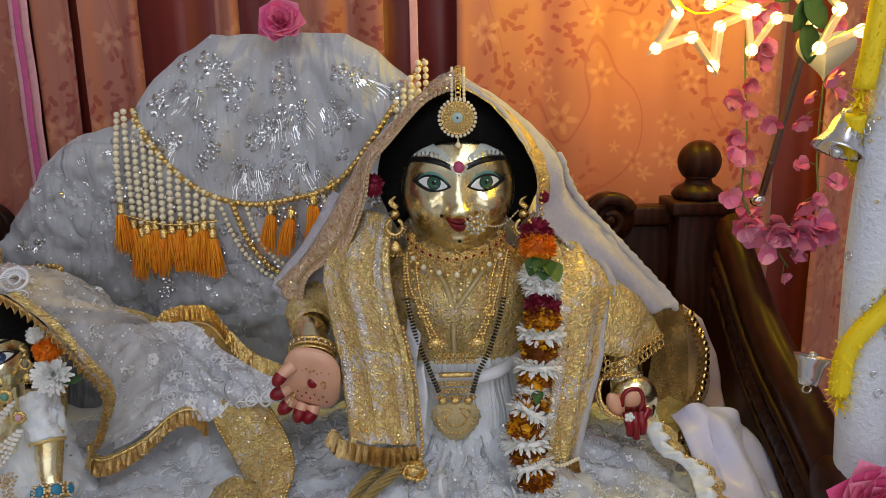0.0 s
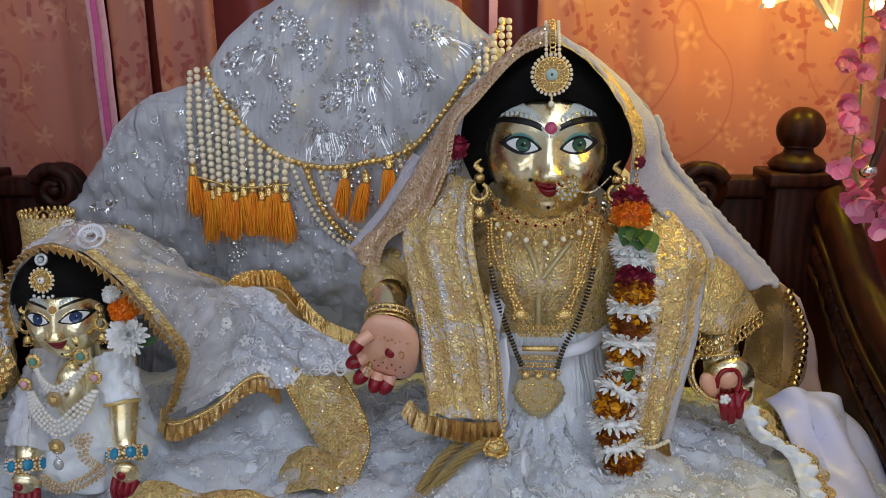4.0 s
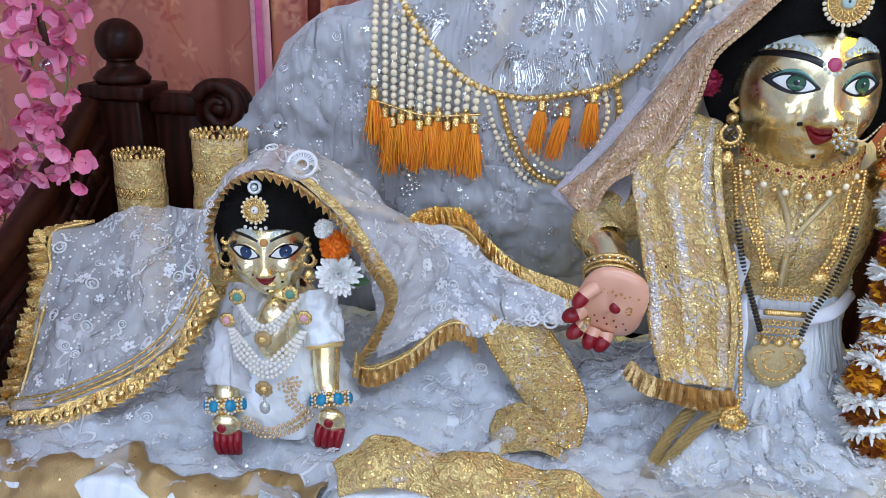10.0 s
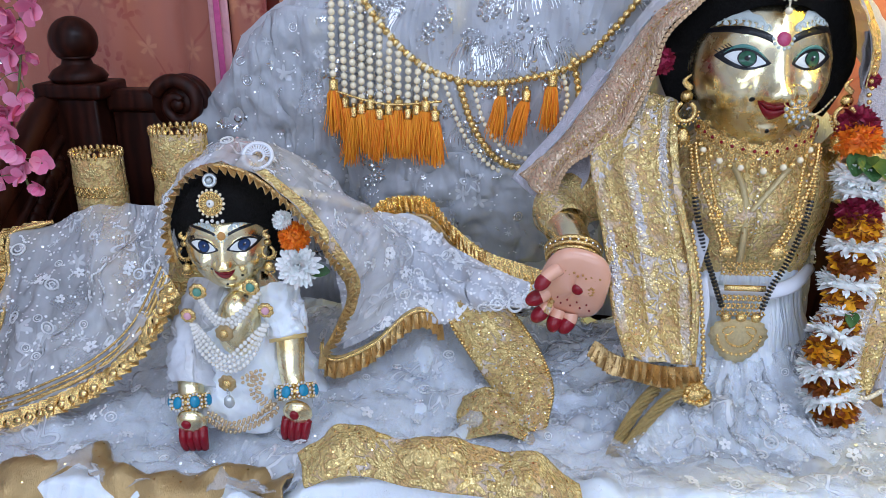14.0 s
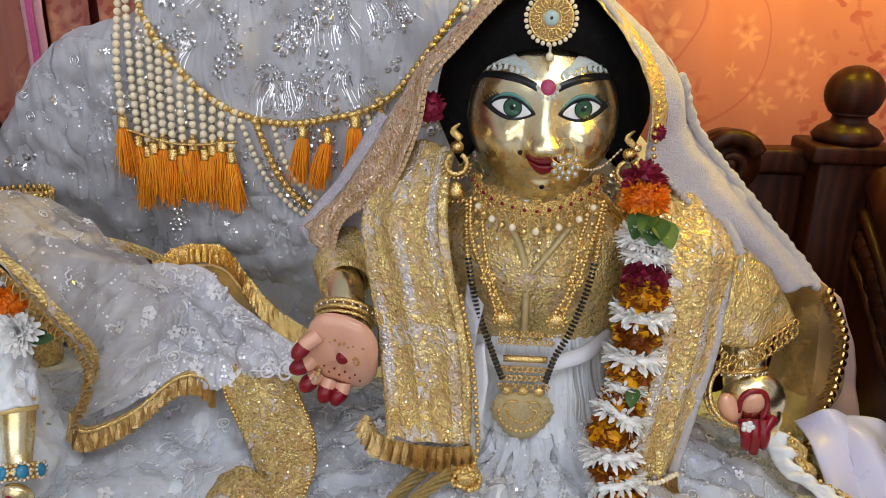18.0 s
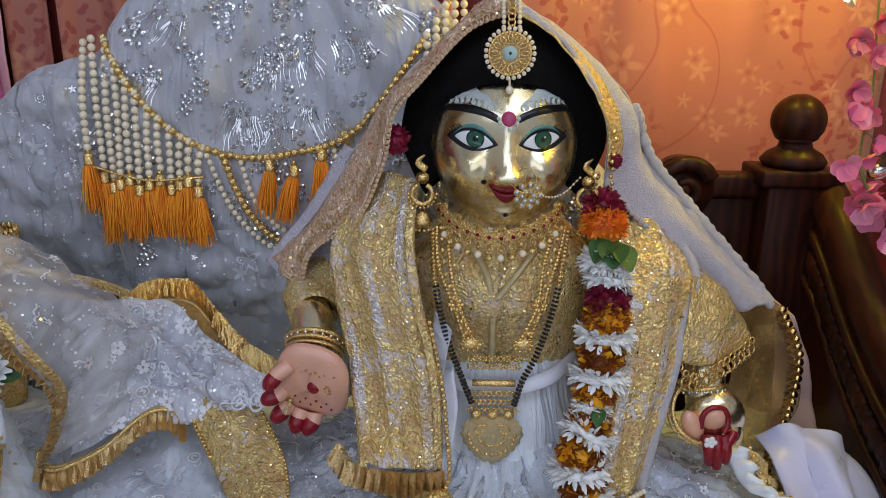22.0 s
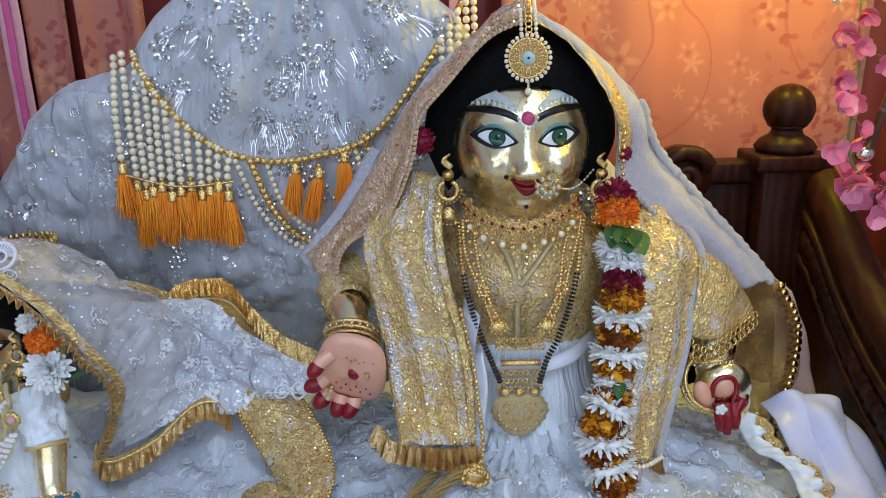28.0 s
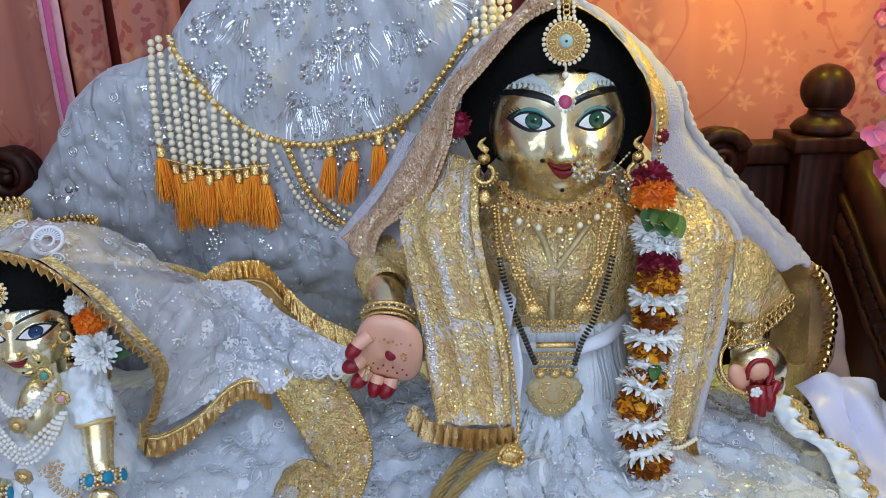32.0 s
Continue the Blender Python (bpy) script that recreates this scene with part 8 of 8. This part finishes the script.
# ---- gold brocade rolls ----
def roll(x, y, z0, z1, r, lean, seed):
    t = thing("brocade_roll", "upright roll wrapped in gold openwork brocade", "roll", (x, y, z0), "gold brocade rolls")
    h = z1 - z0
    rows = [[(x + lean * h * v + (r * (1.0 - 0.06 * v)) * math.cos(a), y + r * 0.8 * math.sin(a), z0 + h * v) for a in [2 * math.pi * i / 40 for i in range(41)]] for v in [k / 14 for k in range(15)]]
    body = obj("sleeve", grid_mesh("sleeve", wrinkle(np.array(rows), 0.002, 0.02, seed)), BROCADE_WARM, t, "gold brocade sleeve", 0.0015)
    bm = bmesh.new()
    for i in range(26):
        a = 2 * math.pi * i / 26
        p = Vector((x + lean * h + r * 0.95 * math.cos(a), y + r * 0.78 * math.sin(a), z1 + 0.001))
        add_ball(bm, p, (0.0030, 0.0016, 0.0052), 6, 4)
        for v in (0.2, 0.5, 0.8):
            q = Vector((x + lean * h * v + r * (1.0 - 0.06 * v) * math.cos(a), y + r * 0.8 * math.sin(a), z0 + h * v))
            add_ring(bm, q, 0.0058, 0.0013, aim(Vector((math.cos(a), 1.2 * math.sin(a), 0))), 8, 4)
    part("openwork", bm, FOIL, body, "raised gold openwork")["kind"] = "stuff"
    bm = bmesh.new()
    add_ball(bm, (x + lean * h * 0.5, y, z0 + h * 0.5), (r * 0.85, r * 0.7, h * 0.52), 18, 10)
    part("core", bm, WOOD, t, "dark core")


roll(-0.667, 0.880, 0.925, 1.121, 0.029, 0.0, 1)
roll(-0.582, 0.892, 0.925, 1.146, 0.032, 0.03, 2)
roll(-0.532, 0.915, 0.925, 1.118, 0.030, 0.10, 3)

# ---- cloths on the far side ----
og = thing("organza_drape", "sheer bronze organza drape with gold trim beside the arm", "drape", (0.28, 0.85, 0.93))
ob, g = cloth("drape", [[(0.236, 0.850, 1.082), (0.262, 0.868, 1.085), (0.297, 0.880, 1.064)], [(0.240, 0.845, 1.03), (0.275, 0.862, 1.03), (0.318, 0.876, 1.02)], [(0.236, 0.825, 0.985), (0.275, 0.845, 0.982), (0.318, 0.862, 0.975)], [(0.248, 0.800, 0.945), (0.262, 0.812, 0.942), (0.282, 0.822, 0.938)]], 30, 40, ORGANZA, og, "sheer bronze organza", wr=0.006, size=0.04)
E1 = [(0.297, 0.874, 1.066), (0.317, 0.868, 1.022), (0.312, 0.856, 0.985), (0.284, 0.818, 0.952), (0.268, 0.790, 0.935), (0.282, 0.765, 0.925), (0.302, 0.745, 0.915)]
trim("gold_trim", E1, offset_curve(E1, (-0.012, -0.006, -0.003), 14), DULL_FOIL, og, "pleated bronze trim", 0.007, 0.002)
bm = bmesh.new()
rs = random.Random(12)
for k, p in enumerate(spline(E1, 30)):
    add_lathe(bm, p + np.array((-0.005, -0.008, 0)), [(0.0001, -0.0005), (0.0036, -0.0004), (0.0034, 0.0005), (0.0001, 0.0006)], 10, turn=aim((rs.uniform(-0.5, 0.5), -1, 0.4)))
part("coin_sequin", bm, GOLD_SEQUIN, og, "round gold coin sequins")["kind"] = "stuff"
bc = thing("satin_backing", "pale pink satin cloth hanging behind the organza", "drape", (0.32, 0.88, 0.93))
cloth("cloth", [[(0.290, 0.890, 1.070), (0.315, 0.892, 1.05)], [(0.300, 0.885, 1.0), (0.336, 0.89, 1.0)], [(0.29, 0.865, 0.93), (0.345, 0.868, 0.93)]], 14, 30, plain("blush_satin", (0.66, 0.48, 0.46), 0.4, 0, 0.06, 20), bc, wr=0.004, size=0.04)
sc = thing("satin_cloth", "folded lavender satin cloth on the seat", "cloth", (0.30, 0.78, 0.91))
cloth("fold", [[(0.254, 0.806, 0.965), (0.280, 0.800, 0.976), (0.306, 0.796, 0.976), (0.330, 0.798, 0.962), (0.343, 0.803, 0.945)], [(0.262, 0.780, 0.955), (0.284, 0.774, 0.966), (0.310, 0.770, 0.964), (0.333, 0.775, 0.948), (0.348, 0.780, 0.930)], [(0.266, 0.755, 0.940), (0.288, 0.745, 0.950), (0.314, 0.742, 0.946), (0.338, 0.745, 0.932), (0.352, 0.755, 0.912)], [(0.262, 0.715, 0.922), (0.288, 0.708, 0.930), (0.316, 0.706, 0.926), (0.344, 0.712, 0.914), (0.356, 0.72, 0.898)], [(0.262, 0.675, 0.910), (0.29, 0.668, 0.914), (0.32, 0.668, 0.908), (0.348, 0.678, 0.900), (0.360, 0.69, 0.888)]], 60, 60, SATIN, sc, "smooth lavender satin", 0.0015, fold=lambda u, v: 0.0075 * (0.5 - abs(math.sin(7.5 * u + 2.6 * v + 0.5 * math.sin(6 * v)))) + 0.003 * math.sin(15 * u - 5 * v), wr=0.004, size=0.05)
lt = thing("lace_trim", "crumpled white lace trim with gold beads on the skirt", "trim", (0.27, 0.74, 0.91))
E2 = [(0.216, 0.775, 0.968), (0.225, 0.750, 0.948), (0.247, 0.728, 0.942), (0.252, 0.705, 0.930), (0.250, 0.680, 0.918), (0.240, 0.650, 0.914)]
cloth("frill", [E2, offset_curve(E2, (0.010, -0.006, 0.006), 12), offset_curve(E2, (0.020, -0.006, 0.002), 12)], 80, 10, LACE, lt, "gathered white lace", fold=lambda u, v: 0.003 * math.sin(u * 70) * v, wr=0.004, size=0.015)
bm = bmesh.new()
bead_row(bm, offset_curve(E2, (0.020, -0.008, 0.005), 12), 0.0021, 0.0075)
part("bead_row", bm, GOLD, lt, "small gold beads")
cloth("gold_edge", [offset_curve(E2, (0.017, -0.006, 0.003), 14), offset_curve(E2, (0.025, -0.009, 0.001), 14), offset_curve(E2, (0.032, -0.008, -0.004), 14)], 90, 8, BROCADE, lt, "sequined gold lace edge", fold=lambda u, v: 0.002 * math.sin(u * 50), wr=0.003, size=0.012)

# ---- blossom sprays ----
def blossom_mesh(seed, r=0.017):
    rs2 = random.Random(seed)
    bm2 = bmesh.new()
    for k in range(4 + seed % 2):
        add_petal(bm2, pose(0, 0, 0, 0, 0, 360 * k / (4 + seed % 2) + rs2.uniform(-15, 15)) @ pose(0.001, 0, 0, rs2.uniform(-25, 25), -rs2.uniform(5, 50), 0), r * rs2.uniform(0.8, 1.1), r * 1.25, rs2.uniform(-0.2, 0.3), 0, 4, 0.32)
    me = bpy.data.meshes.new("blossom")
    bm2.to_mesh(me)
    bm2.free()
    me.materials.append(BLOSSOM)
    return me


BLOOMS = [blossom_mesh(k) for k in range(6)]


def spray(pts, n, seed, label, spread=0.022, size=1.0):
    t = thing("blossom_spray", label, "flower", pts[0], "blossom sprays")
    bm2 = bmesh.new()
    add_tube(bm2, pts, 0.0012, 6, 30)
    rs2 = random.Random(seed)
    places = []
    cur = spline(pts, 60)
    for k in range(n):
        p = cur[int(60 * (k + 0.5) / n)]
        q = p + np.array((rs2.uniform(-1, 1) * spread, rs2.uniform(-0.8, 0.4) * spread, rs2.uniform(-0.6, 0.3) * spread))
        add_tube(bm2, [p, (p + q) / 2 + np.array((0, 0, 0.004)), q], 0.0006, 4, 4, False)
        places.append(q)
    stem = part("stem", bm2, STEM, t, "thin green stem")
    for k, q in enumerate(places):
        o = new("blossom", BLOOMS[rs2.randrange(6)])
        o.parent = t
        o.matrix_parent_inverse = Matrix.Translation(-Vector(pts[0]))
        s = size * rs2.uniform(0.75, 1.2)
        o.matrix_basis = Matrix.Translation(q) @ aim((rs2.uniform(-0.8, 0.8), -1, rs2.uniform(-1.0, 0.5))) @ Matrix.Diagonal((s, s, s, 1))


PINK_SPRAY = "hanging spray of pink silk blossoms on a green stem"
spray([(-0.712, 0.860, 1.52), (-0.713, 0.860, 1.32), (-0.713, 0.858, 1.263), (-0.722, 0.850, 1.200), (-0.735, 0.842, 1.15), (-0.725, 0.840, 1.085)], 58, 1, PINK_SPRAY, 0.024, 0.85)
spray([(-0.84, 0.90, 1.50), (-0.85, 0.90, 1.32), (-0.86, 0.90, 1.237), (-0.862, 0.89, 1.14), (-0.870, 0.88, 1.02)], 70, 2, PINK_SPRAY, 0.030)
spray([(-0.775, 0.88, 1.30), (-0.765, 0.86, 1.21), (-0.77, 0.85, 1.13)], 18, 3, PINK_SPRAY, 0.018)
spray([(-0.80, 0.90, 1.12), (-0.84, 0.89, 1.06), (-0.86, 0.88, 0.98)], 26, 13, PINK_SPRAY, 0.030)
spray([(0.335, 0.880, 1.52), (0.342, 0.880, 1.36), (0.350, 0.880, 1.275), (0.350, 0.880, 1.203), (0.378, 0.870, 1.160), (0.405, 0.868, 1.120)], 34, 4, PINK_SPRAY, 0.024, 0.8)
spray([(0.44, 0.890, 1.40), (0.435, 0.885, 1.268), (0.440, 0.880, 1.201), (0.455, 0.880, 1.140)], 20, 5, PINK_SPRAY, 0.028, 0.8)
spray([(0.345, 0.875, 1.175), (0.380, 0.865, 1.165), (0.425, 0.870, 1.168), (0.455, 0.875, 1.16)], 14, 6, PINK_SPRAY, 0.018)

# thin rods of the canopy
for a, b in (((-0.800, 0.86, 1.62), (-0.756, 0.88, 1.222)), ((0.420, 0.80, 1.60), (0.379, 0.895, 1.203))):
    t = thing("canopy_rod", "thin dark metal rod leaning from the canopy", "rod", b, "canopy rods")
    bm = bmesh.new()
    add_tube(bm, [a, b], 0.0042, 10, 8)
    for u in (0.3, 0.6, 0.9):
        p = np.array(a) + (np.array(b) - np.array(a)) * u
        add_ball(bm, p, 0.0050, 8, 6)
    part("shaft", bm, STEEL, t)
    bm = bmesh.new()
    add_ball(bm, np.array(b) + np.array((-0.004, 0, -0.006)), (0.010, 0.008, 0.008), 12, 8)
    part("clip", bm, SILVER, t, "shiny metal clip")

# leaves and heart card
lv = thing("leaf_sprig", "sprig of green leaves hanging from the canopy", "leaves", (0.345, 0.75, 1.43))
bm = bmesh.new()
add_tube(bm, [(0.340, 0.752, 1.46), (0.342, 0.75, 1.415), (0.346, 0.75, 1.385)], 0.0012, 6, 8)
part("stem", bm, STEM, lv)
for x, z, rx, ry, s in ((0.342, 1.412, 70, 110, 0.030), (0.345, 1.414, 90, 60, 0.032), (0.346, 1.390, 80, 85, 0.036), (0.335, 1.425, 90, 150, 0.025)):
    bm = bmesh.new()
    add_petal(bm, Matrix.Translation((x, 0.748, z)) @ pose(0, 0, 0, 0, ry, 0) @ pose(0, 0, 0, rx, 0, 0), s, s * 0.62, 0.12, 0, 6)
    part("leaf", bm, LEAF, lv, thick=0.0006)
lg = thing("leaf_sprig", "sprig of green leaves above the pink blossoms", "leaves", (-0.70, 0.85, 1.36))
for k, (x, z, ry) in enumerate(((-0.748, 1.345, 80), (-0.735, 1.350, 100), (-0.725, 1.36, 60))):
    bm = bmesh.new()
    add_petal(bm, Matrix.Translation((x, 0.845, z)) @ pose(0, 0, 0, 0, ry, 0) @ pose(0, 0, 0, 80, 0, 0), 0.034, 0.018, 0.15, 0, 6)
    part("leaf", bm, LEAF, lg, thick=0.0006)
hc = thing("heart_card", "cream heart-shaped card hanging from the canopy", "decoration", (0.385, 0.79, 1.37))
bm = bmesh.new()
ring = []
for i in range(40):
    a = 2 * math.pi * i / 40
    hx, hz = 16 * math.sin(a) ** 3, 13 * math.cos(a) - 5 * math.cos(2 * a) - 2 * math.cos(3 * a) - math.cos(4 * a)
    ring.append(Vector((0.388 + hx * 0.0019, 0.79, 1.366 + hz * 0.0017)))
f = bm.faces.new([bm.verts.new(p) for p in ring])
part("card", bm, HEART, hc, thick=0.003)

# ---- star string lights ----
BULB = bead_mesh(0.0062, LIT)


def star(c, r, turn, label):
    t = thing("star_light", label, "lamp", c, "star string lights")
    m = Matrix.Translation(c) @ turn
    corner = lambda k, q, y: m @ Vector((q * (r if k % 2 == 0 else r * 0.42) * math.sin(k * math.pi / 5), y, q * (r if k % 2 == 0 else r * 0.42) * math.cos(k * math.pi / 5)))
    bm = bmesh.new()
    loops = [[bm.verts.new(corner(k, q, y)) for k in range(10)] for q, y in ((1.0, -0.004), (0.96, -0.0065), (0.74, -0.0065), (0.70, -0.004), (0.70, 0.004), (0.74, 0.0065), (0.96, 0.0065), (1.0, 0.004))]
    for a, b in zip(loops, loops[1:] + loops[:1]):
        for k in range(10):
            bm.faces.new((a[k], a[(k + 1) % 10], b[(k + 1) % 10], b[k]))
    body = obj("star_tube", bm, CLEAR, t, "clear plastic star outline", smooth=False)
    for k in range(10):
        o = new("bulb", BULB)
        o.parent = body
        o.matrix_parent_inverse = Matrix.Translation(-world_place(body))
        o.location = corner(k, 0.84 if k % 2 == 0 else 0.9, 0.0)


star((0.262, 0.795, 1.407), 0.068, pose(0, 0, 0, 8, 16, 10), "clear star-shaped lamp glowing warm yellow")
star((0.323, 0.785, 1.421), 0.064, pose(0, 0, 0, 8, -24, -20), "clear star-shaped lamp glowing warm yellow")
star((0.378, 0.700, 1.405), 0.062, pose(0, 0, 0, 5, 8, -15), "clear star-shaped lamp glowing warm yellow")
sw = thing("lamp_wire", "thin clear wire that carries the star lamps", "wire", (0.2, 0.80, 1.48))
bm = bmesh.new()
add_tube(bm, [(0.12, 0.85, 1.60), (0.225, 0.80, 1.435), (0.262, 0.79, 1.405), (0.31, 0.78, 1.43), (0.38, 0.70, 1.47), (0.55, 0.65, 1.6)], 0.0011, 6, 50)
part("wire", bm, YELLOW, sw)

# ---- canopy poles with yellow flower garlands, bells and roses ----
def pole(x, y, wide, seed, gx, bend=(0, 0, 0, 0, 0, 0, 0, 0, 0)):
    t = thing("canopy_pole", "white cloth-wrapped canopy pole", "pole", (x, y, 0.72), "canopy poles")
    bm = bmesh.new()
    rs2 = random.Random(seed)
    pts = [(x + bend[k], y, 0.72 + 0.10 * k) for k in range(9)]
    lean = lambda z: x + float(np.interp(z, [p[2] for p in pts], [p[0] for p in pts]) - x)
    add_tube(bm, pts, [wide * (0.9 + 0.2 * rs2.random()) for _ in range(9)], 20, 60)
    part("wrapping", bm, COTTON, t, "white cotton wrapping")
    bm = bmesh.new()
    for k in range(40):
        a = rs2.uniform(3.3, 6.1)
        z = rs2.uniform(0.98, 1.5)
        add_ball(bm, (lean(z) + wide * 0.98 * math.cos(a), y + wide * 0.98 * math.sin(a), z), (0.0018, 0.001, 0.0014), 6, 4)
    part("gold_fleck", bm, GOLD, t, "small gold flecks")["kind"] = "stuff"
    bm = bmesh.new()
    for k in range(26):
        a, z = rs2.uniform(3.3, 6.1), rs2.uniform(0.98, 1.5)
        d = Vector((math.cos(a), math.sin(a), 0))
        add_ring(bm, Vector((lean(z), y, z)) + d * (wide + 0.0012), rs2.uniform(0.0022, 0.0042), 0.0009, aim(d), 10, 4)
    part("embroidery", bm, SILVER_THREAD, t, "silver embroidered circles")["kind"] = "stuff"
    gd = thing("flower_rope", "yellow chenille flower rope wound round the pole", "garland", (x, y, 1.0), "yellow flower ropes")
    path = [(lean(z) + (wide + 0.008) * math.cos(a), y + (wide + 0.008) * math.sin(a), z) for a, z in ((gx + 0.2, 1.62), (gx, 1.48), (gx - 0.1, 1.36), (gx - 0.4, 1.30), (gx - 1.6, 1.27), (gx - 3.0, 1.235), (gx - 3.6, 1.205), (gx - 4.6, 1.17), (gx - 5.9, 1.12), (gx - 6.2, 1.06))]
    for seg, (u0, u1) in enumerate(((0.0, 0.5), (0.5, 0.68), (0.68, 1.0))):
        cur = spline(path, 120)[int(120 * u0):int(120 * u1)]
        bm = bmesh.new()
        add_tube(bm, cur[::4], 0.0085, 8, 40)
        for k, p in enumerate(cur):
            for q in range(14):
                d = Vector((rs2.uniform(-1, 1), rs2.uniform(-1, 1), rs2.uniform(-1, 1))).normalized()
                add_petal(bm, Matrix.Translation(p) @ d.to_track_quat("X", "Z").to_matrix().to_4x4(), 0.0125, 0.006, 0.1, 0, 1)
        part("flower_strand", bm, YELLOW, gd, "fringed yellow petals")


pole(0.360, 0.620, 0.0205, 3, 3.4, (0.014, 0.013, 0.012, 0.008, 0.002, -0.002, 0.004, 0.010, 0.016))
pole(-0.727, 0.590, 0.022, 4, -0.1)


lf = thing("leaf_garland", "dark green artificial leaf garland hanging behind the pole", "garland", (0.43, 0.70, 0.95))
bm = bmesh.new()
add_tube(bm, [(0.42, 0.70, 1.40), (0.432, 0.70, 1.22), (0.448, 0.70, 1.06), (0.452, 0.70, 0.93)], 0.0016, 6, 20)
part("stem", bm, STEM, lf)
rs = random.Random(31)
for k in range(26):
    z = 1.38 - 0.0175 * k
    x = float(np.interp(z, [0.93, 1.06, 1.22, 1.40], [0.452, 0.448, 0.432, 0.42]))
    bm = bmesh.new()
    add_petal(bm, Matrix.Translation((x, 0.698, z)) @ pose(0, 0, 0, 0, 0, 180 * (k % 2) + rs.uniform(-35, 35)) @ pose(0, 0, 0, 70 + rs.uniform(-25, 25), 25 + rs.uniform(-20, 20), 0), 0.040, 0.026, 0.15, 0, 6)
    part("leaf", bm, DARK_LEAF, lf, thick=0.0006)


def bell_thing(c, material, label, s=1.0, turn=None):
    t = thing("bell", label, "bell", c, "hanging bells")
    bm = bmesh.new()
    add_lathe(bm, c, [(0.004 * s, 0.030 * s), (0.010 * s, 0.028 * s), (0.013 * s, 0.018 * s), (0.015 * s, 0.006 * s), (0.021 * s, -0.004 * s), (0.022 * s, -0.006 * s), (0.019 * s, -0.005 * s), (0.012 * s, 0.010 * s)], 28, turn=turn)
    part("shell", bm, material, t)
    bm = bmesh.new()
    add_ball(bm, Vector(c) + (turn or Matrix()) @ Vector((0, 0, -0.006 * s)), 0.006 * s, 10, 8)
    part("clapper", bm, material, t)
    bm = bmesh.new()
    add_ring(bm, Vector(c) + (turn or Matrix()) @ Vector((0, 0, 0.033 * s)), 0.005 * s, 0.001, pose(0, 0, 0, 90, 0, 0), 14, 6)
    part("hanging_ring", bm, material, t)


bell_thing((0.327, 0.628, 1.288), SILVER, "shiny silver plastic bell hanging by the pole", 1.0, pose(0, 0, 0, -10, 25, 0))
bell_thing((0.338, 0.66, 1.085), SILVER, "shiny silver plastic bell low on the pole", 0.8, pose(0, 0, 0, 10, 190, 0))
bell_thing((-0.676, 0.610, 1.240), GOLD, "shiny gold bell hanging by the pole", 1.0, pose(0, 0, 0, -8, -5, 0))

for c, seed in (((0.350, 0.565, 0.990), 21), ((-0.674, 0.560, 0.975), 22)):
    t = thing("rose", "large hot pink silk rose at the foot of the pole", "flower", c, "foot roses")
    rose_petals(t, 0.052, seed, Matrix.Translation(c) @ aim((0.1, -0.85, 0.5)))
    bm = bmesh.new()
    add_tube(bm, [Vector(c), Vector(c) + Vector((0.0, 0.02, -0.06)), Vector(c) + Vector((0, 0.04, -0.28))], 0.003, 6, 12)
    part("stem", bm, STEM, t)
